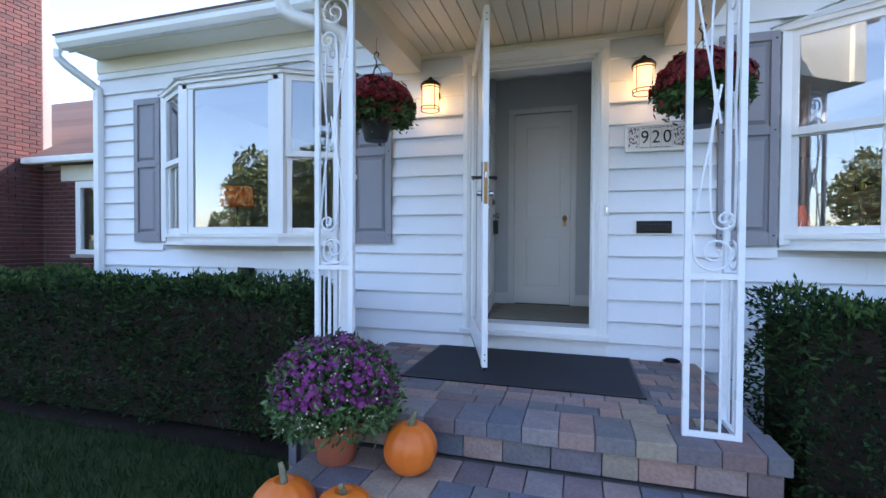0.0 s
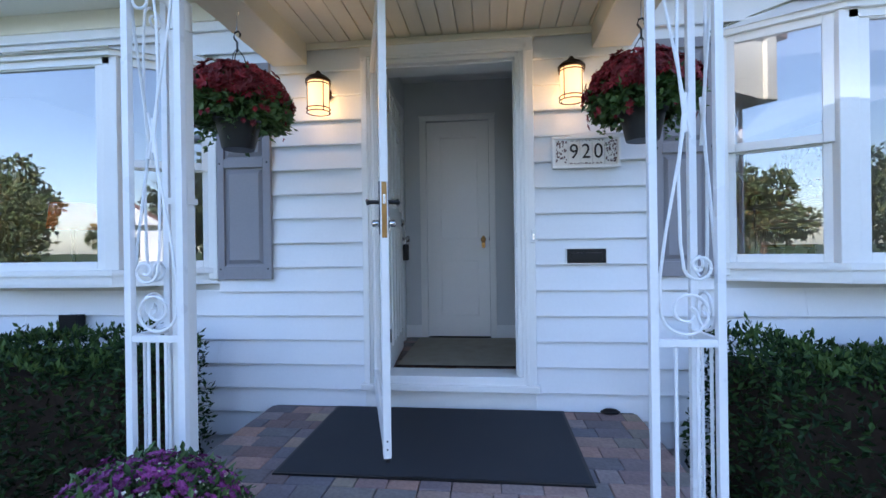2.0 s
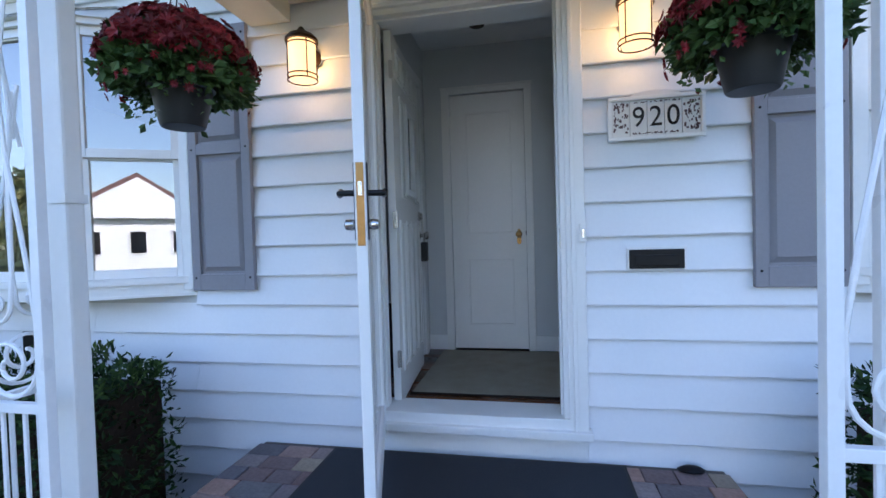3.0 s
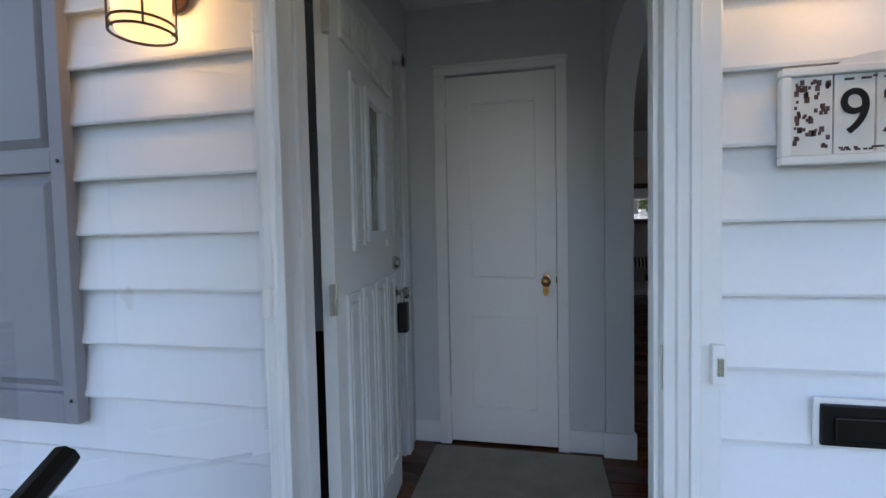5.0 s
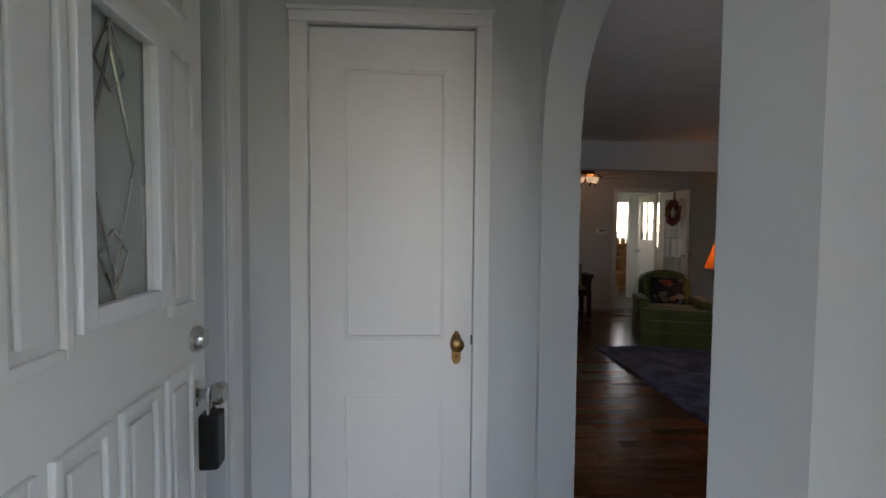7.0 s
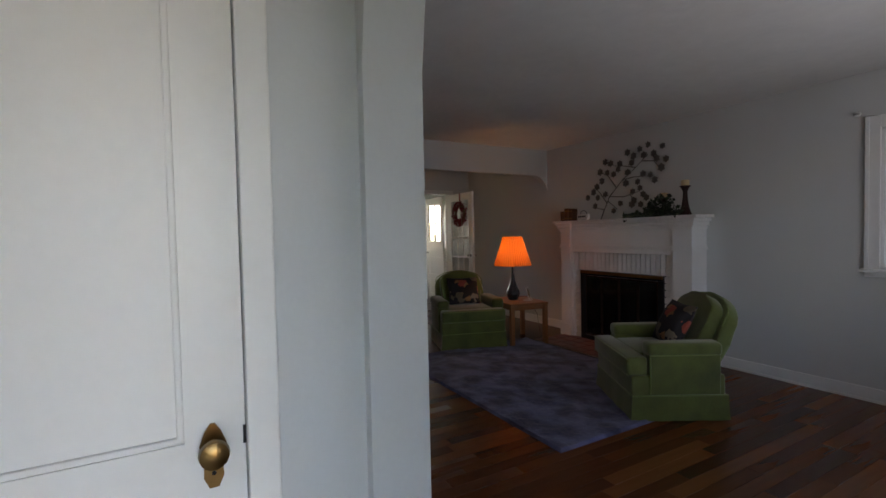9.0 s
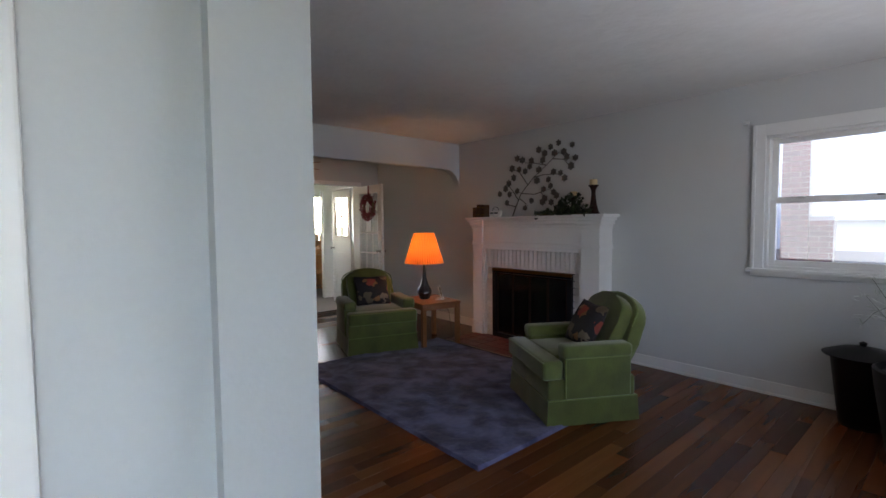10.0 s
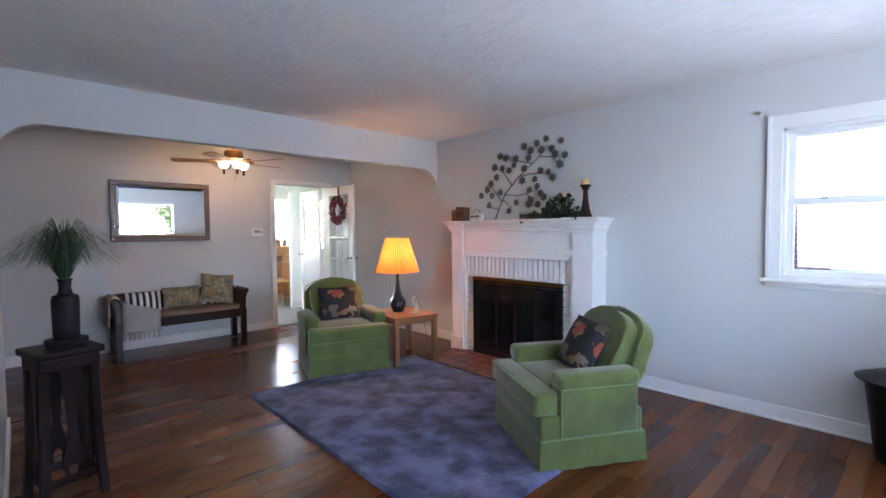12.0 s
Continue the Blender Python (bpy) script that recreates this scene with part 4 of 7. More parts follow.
root = thing("mum_pot", pose(-0.99, -1.66, SZ), "purple chrysanthemum mound in a terracotta pot on the step", "potted flowers")
bm = bms()
lathe(bm, [(0.082, 0), (0.088, 0.006), (0.112, 0.15), (0.126, 0.155), (0.132, 0.195), (0.12, 0.20), (0.112, 0.185)], 30)
part("pot", bm, TERRACOTTA, root, "terracotta pot", smooth=True)
P, N = dome(5200, 0.27, 0.30, 0.92, 8, -0.45, 0.2)
o = leaves("foliage", P, N, 0.036, LEAF, root, "green foliage", seed=2, kind="stuff")
rng = np.random.default_rng(9)
P2, N2 = [], []
for k in range(2600):
    a, h = rng.uniform(0, 6.28), rng.random()
    rr = 0.10 + 0.17 * h
    P2.append((rr * math.cos(a) * rng.random() ** 0.3, rr * math.sin(a) * rng.random() ** 0.3, 0.17 + 0.22 * h))
    N2.append((math.cos(a), math.sin(a), 0.9))
leaves("stems", P2, N2, 0.05, LEAF, root, seed=4, narrow=0.25, kind="stuff")
P, N = dome(1150, 0.30, 0.305, 0.92, 10, 0.10)
blossoms("blossoms", P, N, 0.0170, PURPLE, root, 3, label="purple blossoms")
P, N = dome(620, 0.298, 0.30, 0.92, 12, -0.3)
blossoms("buds", P, N, 0.007, BUD, root, 5, 4, "pale buds")

PUMPKIN = blend_colour(material("pumpkin_skin", (0.7, 0.17, 0.02), 0.38, grain=50, vary=0.06, stain=5, stain_vary=0.10, bump=0.1), [(0.62, 0.12, 0.012), (0.78, 0.20, 0.02)], "noise", 4.0)
STEM = blend_colour(material("pumpkin_stem", (0.15, 0.14, 0.07), 0.8, grain=60, vary=0.2, bump=0.5), [(0.08, 0.09, 0.03), (0.30, 0.27, 0.17)], "noise", 30)


def pumpkin(x, y, z, r, tall, turn, label, stem_h=0.07):
    root = thing("pumpkin", pose(x, y, z, 0, 0, turn), label, "pumpkin", "pumpkins")
    bm = bms()
    prof = [(r * math.cos(a) ** 0.8 if math.cos(a) > 0 else 0.001, r * tall * (1 + math.sin(a)) - (0.12 * r if a > 1.35 else 0)) for a in np.linspace(-1.45, 1.5, 20)]
    lathe(bm, prof, 66, (0, 0, -prof[0][1]), 0.025, 11)
    part("skin", bm, PUMPKIN, root, smooth=True)
    bm = bms()
    zt = prof[-1][1] - prof[0][1] - 0.008
    tube(bm, [(0, 0, zt), (0.004, 0, zt + stem_h * 0.3), (0.012, 0.004, zt + stem_h * 0.7), (0.024, 0.01, zt + stem_h)], 0.017, 8, 0.62)
    part("stem", bm, STEM, root, "dry green stem")


pumpkin(-0.612, -1.675, SZ, 0.118, 0.95, 20, "large bright orange pumpkin on the paver step")
pumpkin(-1.045, -1.99, LZ, 0.128, 0.90, 140, "orange pumpkin with a long green stem beside the steps", 0.085)
pumpkin(-0.775, -1.985, LZ, 0.124, 0.92, 250, "squat orange pumpkin at the foot of the steps", 0.05)


def basket(x, y, seed, label):
    root = thing("hanging_basket", pose(x, y, 1.36), label, "hanging basket", "hanging baskets")
    bm = bms()
    lathe(bm, [(0.075, 0), (0.08, 0.008), (0.108, 0.14), (0.118, 0.145), (0.12, 0.165), (0.11, 0.165), (0.10, 0.14)], 28)
    part("pot", bm, POTBLACK, root, "black plastic pot", smooth=True)
    P, N = dome(3000, 0.215, 0.20, 0.62, seed, -0.5, 0.25)
    leaves("foliage", P, N, 0.045, LEAF, root, "green foliage", seed=seed, narrow=0.6, kind="stuff")
    rng = np.random.default_rng(seed)
    P2, N2 = [], []
    for k in range(16):
        a = rng.uniform(0, 6.28)
        for j in range(14):
            P2.append((0.17 * math.cos(a) + rng.normal(0, 0.012), 0.17 * math.sin(a) + rng.normal(0, 0.012), 0.17 - 0.010 * j * rng.uniform(0.3, 1.2)))
            N2.append((math.cos(a), math.sin(a), -0.4))
    leaves("trailing_foliage", P2, N2, 0.032, LEAF, root, seed=seed + 1, narrow=0.6, kind="stuff")
    P, N = dome(900, 0.262, 0.20, 0.80, seed + 2, 0.10)
    blossoms("blossoms", P, N, 0.032, CRIMSON, root, seed, 10, "deep crimson blossoms")
    P, N = dome(60, 0.25, 0.17, 0.9, seed + 3, -0.4)
    blossoms("low_blossoms", P, N, 0.02, CRIMSON, root, seed + 4, 8)
    top = 2.065 - 1.36
    for k in range(3):
        a = 2 * math.pi * k / 3 + 0.4
        bm = bms()
        tube(bm, [(0.115 * math.cos(a), 0.115 * math.sin(a), 0.16), (0.03 * math.cos(a), 0.03 * math.sin(a), 0.48), (0, 0, 0.52)], 0.0025, 6)
        part("strand", bm, POTBLACK, root)
    bm = bms()
    tube(bm, [(0, 0, 0.50), (0, 0, 0.55), (-0.018, 0, 0.575), (-0.012, 0, 0.60), (0.008, 0, 0.605), (0.018, 0, 0.59), (0.014, 0, 0.575)], 0.005, 8)
    part("hook", bm, POTBLACK, root)
    bm = bms()
    tube(bm, [(0.0, 0, 0.60), (0, 0, top - 0.02), (0.008, 0, top)], 0.003, 6)
    part("ceiling_hook", bm, STEEL, root)


basket(-1.235, -0.70, 21, "hanging pot of crimson chrysanthemums below the porch beam")
basket(0.79, -0.56, 31, "hanging pot of crimson chrysanthemums beside the house number")


# ---- foyer ----
root = tagged(new("door_2"), "cream two-panel closet door, closed", "closet door", kind="structure")
bm = bms()
Xa, Xb, Za, Zb = -0.564, 0.0205, 0.012, 2.038
pan = ((-0.443, -0.082, 0.20, 0.725), (-0.443, -0.082, 0.93, 1.895))
DY = CY + 0.007
box(bm, Xa, pan[0][0], DY, DY + 0.04, Za, Zb)
box(bm, pan[0][1], Xb, DY, DY + 0.04, Za, Zb)
for a, b in ((Za, 0.20), (0.725, 0.93), (1.895, Zb)):
    box(bm, pan[0][0], pan[0][1], DY, DY + 0.04, a, b)
part("leaf", bm, DOORPAINT, root)
for x0, x1, z0, z1 in pan:
    part("panel", boxed((x0, x1, DY + 0.012, DY + 0.036, z0, z1)), DOORPAINT, root)
    part("moulding", boxed((x0, x0 + 0.012, DY + 0.002, DY + 0.014, z0, z1), (x1 - 0.012, x1, DY + 0.002, DY + 0.014, z0, z1), (x0, x1, DY + 0.002, DY + 0.014, z0, z0 + 0.012), (x0, x1, DY + 0.002, DY + 0.014, z1 - 0.012, z1), bevel=0.004), DOORPAINT, root)
bm = bms()
prism(bm, [(-0.036 + a, 0.905 + b) for a, b in ((-0.008, -0.065), (0.008, -0.065), (0.017, -0.045), (0.015, -0.005), (0.023, 0.015), (0.014, 0.04), (0.004, 0.055), (-0.004, 0.055), (-0.014, 0.04), (-0.023, 0.015), (-0.015, -0.005), (-0.017, -0.045))], "y", DY - 0.006, DY)
es = part("escutcheon", bm, BRASS, root, "aged brass escutcheon")
bm = bms()
lathe(bm, [(0.012, 0), (0.009, 0.02), (0.020, 0.03), (0.026, 0.042), (0.024, 0.054), (0.012, 0.06)], 20)
bm.transform(Matrix.Translation((-0.036, DY - 0.005, 0.92)) @ Matrix.Rotation(radians(90), 4, "X"))
part("knob", bm, BRASS, es, smooth=True)
bm = bms()
lathe(bm, [(0.004, 0), (0.004, 0.002)], 10)
bm.transform(Matrix.Translation((-0.036, DY - 0.006, 0.868)) @ Matrix.Rotation(radians(90), 4, "X"))
part("keyhole", bm, BLACK, es)
part("latch", boxed((0.016, 0.0215, DY - 0.003, DY + 0.006, 0.91, 0.945)), BLACK, root)
for z in (0.22, 1.83):
    bm = bms()
    for k in range(3):
        tube(bm, [(-0.564, DY - 0.003, z - 0.045 + 0.031 * k), (-0.564, DY - 0.003, z - 0.017 + 0.031 * k)], 0.006, 8)
    part("hinge", bm, DOORPAINT, root)
structure("trim", boxed((-0.628, -0.566, CY - 0.022, CY, 0, 2.045), (0.0225, 0.080, CY - 0.022, CY, 0, 2.045), (-0.628, 0.080, CY - 0.022, CY, 2.045, 2.085), (-0.635, 0.087, CY - 0.027, CY, 2.085, 2.10), bevel=0.004), DOORPAINT, "cream wooden casing round the closet door", "trim")
structure("wall_closet_back", boxed((-0.775, AX0, 2.3, 2.35, -0.1, CZ)), DARK, "dark back of the closet", "wall")
structure("baseboard", boxed((0.080, AX0, CY - 0.012, CY, 0, 0.12), (-0.775, -0.628, CY - 0.012, CY, 0, 0.12), bevel=0.003), WHITE, "white foyer baseboard", "baseboard")
structure("baseboard", boxed((AX0 - 0.012, AX1 + 0.012, YI - 0.013, YI + 0.022, 0, 0.135), bevel=0.004), WHITE, "white baseboard block at the arch", "baseboard")
FOYERRUG = blend_colour(material("foyer_mat", (0.3, 0.27, 0.2), 0.95, grain=150, vary=0.3, stain=6, stain_vary=0.2, bump=0.8), [(0.26, 0.235, 0.175), (0.38, 0.35, 0.28)], "noise", 9)
root = thing("entry_rug", pose(0, 0, 0), "beige-grey patterned rug on the foyer floor", "rug")
part("weave", boxed((-0.645, 0.235, 0.33, 1.325, 0.0, 0.012), bevel=0.004), FOYERRUG, root)
part("binding", boxed((-0.655, 0.245, 0.315, 0.332, 0, 0.010), bevel=0.003), MULCH, root)
root = thing("ceiling_light", pose(-0.25, 0.70, CZ), "small unlit bronze lantern on the foyer ceiling", "ceiling light")
bm = bms()
lathe(bm, [(0.055, 0.0), (0.055, -0.02), (0.02, -0.03), (0.02, -0.045), (0.045, -0.05), (0.05, -0.065)], 20)
part("canopy", bm, BRONZE, root, smooth=True)
bm = bms()
lathe(bm, [(0.042, -0.065), (0.042, -0.15), (0.03, -0.155)], 20)
part("shade", bm, glass_material("smoky_glass", 1.45, (0.6, 0.58, 0.5), 0.2), root, smooth=True)
bm = bms()
lathe(bm, [(0.048, -0.145), (0.048, -0.165), (0.02, -0.17)], 20)
part("bottom_ring", bm, BRONZE, root, smooth=True)

# ---- living room: walls' trim and the window ----
structure("baseboard", boxed((XR - 0.016, XR, YF, 3.0, 0, 0.105), (XR - 0.016, XR, 4.77, YB, 0, 0.105), (XR - 0.022, XR, YF, 3.0, 0, 0.02), bevel=0.004), WHITE, "white baseboard along the fireplace wall", "baseboard")
structure("baseboard", boxed((FX, KX0 - 0.06, YB - 0.016, YB, 0, 0.105), bevel=0.004), WHITE, "white baseboard along the dining wall", "baseboard")
structure("baseboard", boxed((AX1, AX1 + 0.016, 1.38, HY, 0, 0.105), bevel=0.004), WHITE, "white baseboard along the living room wall", "baseboard")
w3 = tagged(new("window_3"), "white double-hung window with deep wooden casing", "window", kind="structure")
part("casing", boxed((XR - 0.024, XR, WY1, WY1 + 0.085, WZ0 - 0.0, WZ1 + 0.09), (XR - 0.024, XR, WY0 - 0.085, WY0, WZ0, WZ1 + 0.09), (XR - 0.024, XR, WY0, WY1, WZ1, WZ1 + 0.09), (XR - 0.032, XR, WY1 + 0.06, WY1 + 0.085, WZ0, WZ1 + 0.09), bevel=0.004), WHITE, w3)
part("stool", boxed((XR - 0.055, XR + 0.06, WY0 - 0.11, WY1 + 0.11, WZ0 - 0.025, WZ0), bevel=0.006), WHITE, w3)
part("apron", boxed((XR - 0.02, XR, WY0 - 0.085, WY1 + 0.085, WZ0 - 0.06, WZ0 - 0.025), bevel=0.004), WHITE, w3)
part("jamb", boxed((XR, XO, WY1 - 0.02, WY1, WZ0, WZ1), (XR, XO, WY0, WY0 + 0.02, WZ0, WZ1), (XR, XO, WY0, WY1, WZ1 - 0.02, WZ1), (XR, XO, WY0, WY1, WZ0, WZ0 + 0.02), bevel=0.002), WHITE, w3)
for k, (z0, z1, xx) in enumerate(((WZ0 + 0.02, 1.52, XR + 0.045), (1.49, WZ1 - 0.02, XR + 0.085))):
    s = part("sash", boxed((xx, xx + 0.035, WY0 + 0.02, WY0 + 0.06, z0, z1), (xx, xx + 0.035, WY1 - 0.06, WY1 - 0.02, z0, z1), (xx, xx + 0.035, WY0 + 0.06, WY1 - 0.06, z0, z0 + 0.045), (xx, xx + 0.035, WY0 + 0.06, WY1 - 0.06, z1 - 0.035, z1), bevel=0.003), WHITE, w3)
    p = part("pane", boxed((xx + 0.015, xx + 0.019, WY0 + 0.055, WY1 - 0.055, z0 + 0.04, z1 - 0.03)), PANE, s)
    p.visible_shadow = False
for y in (1.12, 1.55):
    part("sash_lock", boxed((XR + 0.035, XR + 0.06, y - 0.02, y + 0.02, 1.518, 1.533), bevel=0.004), STEEL, w3)
root = thing("curtain_rod_bracket", pose(XR, 1.90, 2.12), "small white curtain rod bracket on the wall", "bracket")
part("bracket", boxed((-0.05, 0, -0.012, 0.012, -0.012, 0.012), (-0.05, -0.035, -0.03, 0.012, -0.01, 0.01), bevel=0.003), WHITE, root)

# ---- fireplace ----
FPW = material("mantel_white_paint", (0.78, 0.77, 0.76), 0.38, grain=50, vary=0.03, stain=3, stain_vary=0.05, bump=0.06)
FPB = material("white_painted_brick", (0.72, 0.71, 0.69), 0.6, grain=70, vary=0.08, stain=8, stain_vary=0.12, bump=0.5, random_vary=0.08)
fire = thing("fireplace", pose(XR, 3.89, 0), "white painted wooden mantel with painted brick surround and brass-framed black firebox", "fireplace")
LY0, LY1 = 3.03, 4.75          # outer faces of the pilasters
for y0, y1 in ((LY0, LY0 + 0.20), (LY1 - 0.16, LY1)):
    pl = bms()
    box(pl, 4.065, XR, y0, y1, 0, 1.30, bevel=0.004)
    p = wpart("pilaster", pl, FPW, fire)
    for z0, z1, gx, gy in ((0, 0.15, 0.014, 0.012), (1.10, 1.125, 0.016, 0.014), (1.125, 1.145, 0.008, 0.006)):
        wpart("band", boxed((4.065 - gx, XR, y0 - gy, y1 + gy, z0, z1), bevel=0.004), FPW, p)
    for k, (z0, z1, g) in enumerate(((1.30, 1.335, 0.012), (1.335, 1.375, 0.030), (1.375, 1.405, 0.05))):
        wpart("capital", boxed((4.065 - g, XR, y0 - g, y1 + g, z0, z1), bevel=0.008), FPW, p)
wpart("frieze", boxed((4.085, XR, LY0 + 0.19, LY1 - 0.15, 1.085, 1.31), bevel=0.003), FPW, fire)
wpart("frieze_band", boxed((4.073, XR, LY0 + 0.20, LY1 - 0.16, 1.105, 1.135), bevel=0.006), FPW, fire)
for z0, z1, g in ((1.31, 1.345, 0.0), (1.345, 1.38, 0.018), (1.38, 1.408, 0.036)):
    wpart("cornice", boxed((4.075 - g, XR, LY0 + 0.19, LY1 - 0.15, z0, z1), bevel=0.008), FPW, fire)
bm = boxed((4.015, XR, LY0 + 0.15, LY1 + 0.09, 1.408, 1.432), (4.002, XR, LY0 - 0.075, LY0 + 0.27, 1.406, 1.436), bevel=0.006)
wpart("shelf", bm, FPW, fire)
for y0, y1 in ((LY0 + 0.20, LY0 + 0.235), (LY1 - 0.195, LY1 - 0.16)):
    wpart("inner_trim", boxed((4.080, XR, y0, y1, 0, 1.085), bevel=0.005), FPW, fire)
wpart("inner_trim", boxed((4.080, XR, LY0 + 0.235, LY1 - 0.195, 1.05, 1.085), bevel=0.005), FPW, fire)
FY0, FY1, FZ = 3.345, 4.445, 0.832
wpart("back", boxed((4.140, 4.150, LY0 + 0.2, LY1 - 0.16, 0, 1.06)), FPB, fire)
k = LY0 + 0.237
while k < LY1 - 0.20:                     # soldier course over the opening
    w = min(0.0555, LY1 - 0.197 - k)
    if w > 0.015:
        bm = boxed((4.102, 4.140, k + 0.003, k + w - 0.003, FZ + 0.006, 1.047), bevel=0.006)
        wpart("brick", bm, FPB, fire)
    k += 0.0585
for y0, y1 in ((LY0 + 0.237, FY0), (FY1, LY1 - 0.197)):
    z = 0.0
    while z < FZ - 0.03:
        wpart("brick", boxed((4.104, 4.140, y0 + 0.003, y1 - 0.002, z + 0.004, min(z + 0.064, FZ)), bevel=0.006), FPB, fire)
        z += 0.069
SOOT = material("black_enamel", (0.010, 0.010, 0.011), 0.35, 0.3, grain=50, vary=0.2, bump=0.05)
DIMGLASS = material("smoked_glass", (0.006, 0.006, 0.007), 0.08, 0.0, vary=0.1, bump=0.0)
sc = wpart("fire_screen", boxed((4.085, 4.140, FY0, FY1, 0.0, 0.06), (4.085, 4.140, FY0, FY1, FZ - 0.055, FZ - 0.002), (4.085, 4.140, FY0, FY0 + 0.06, 0.06, FZ - 0.055), (4.085, 4.140, FY1 - 0.06, FY1, 0.06, FZ - 0.055), bevel=0.004), SOOT, fire)
wpart("brass_strip", boxed((4.078, 4.088, FY0, FY1, FZ - 0.035, FZ - 0.002), bevel=0.002), BRASS, sc)
n = 4
for i in range(n):
    a, b = FY0 + 0.065 + (FY1 - FY0 - 0.13) * i / n, FY0 + 0.065 + (FY1 - FY0 - 0.13) * (i + 1) / n
    d = wpart("glass_door", boxed((4.106, 4.110, a + 0.012, b - 0.012, 0.08, FZ - 0.075)), DIMGLASS, fire)
    wpart("door_frame", boxed((4.100, 4.112, a + 0.002, a + 0.016, 0.066, FZ - 0.06), (4.100, 4.112, b - 0.016, b - 0.002, 0.066, FZ - 0.06), (4.100, 4.112, a + 0.016, b - 0.016, 0.066, 0.08), (4.100, 4.112, a + 0.016, b - 0.016, FZ - 0.075, FZ - 0.06), bevel=0.001), BRONZE, d)
# hearth of red quarry tiles
TILE = blend_colour(material("red_quarry_tile", (0.17, 0.045, 0.03), 0.4, grain=60, vary=0.12, stain=8, stain_vary=0.15, bump=0.15, random_vary=0.1), [(0.13, 0.035, 0.026), (0.20, 0.055, 0.036)])
GROUT = material("tile_grout", (0.38, 0.33, 0.29), 0.9, grain=120, vary=0.15, bump=0.3)
hearth = structure("hearth", boxed((3.57, 4.14, 3.05, 4.70, -0.02, 0.006)), GROUT, "red quarry tile hearth with pale grout", "hearth")
for i in range(4):
    for j in range(11):
        part("tile", boxed((3.576 + 0.1425 * i, 3.576 + 0.1425 * i + 0.133, 3.056 + 0.15 * j, 3.056 + 0.15 * j + 0.141, 0.0, 0.011), bevel=0.002), TILE, hearth)


# ---- living room furniture ----
def solid(bm, m=None, bevel=0.03, seg=3):
    bmesh.ops.bevel(bm, geom=bm.edges[:], offset=bevel, segments=seg, profile=0.5, affect="EDGES", clamp_overlap=True)
    if m:
        bm.transform(m)
    return bm


VELVET = blend_colour(material("green_velvet", (0.14, 0.2, 0.03), 0.8, grain=60, vary=0.12, stain=6, stain_vary=0.42, bump=0.2, sheen=0.4), [(0.058, 0.074, 0.010), (0.094, 0.118, 0.022), (0.070, 0.088, 0.013)], "noise", 2.6, lo=0.3, hi=0.7)
PIPING = material("green_piping", (0.13, 0.175, 0.035), 0.8, grain=80, vary=0.1, bump=0.2, sheen=0.4)


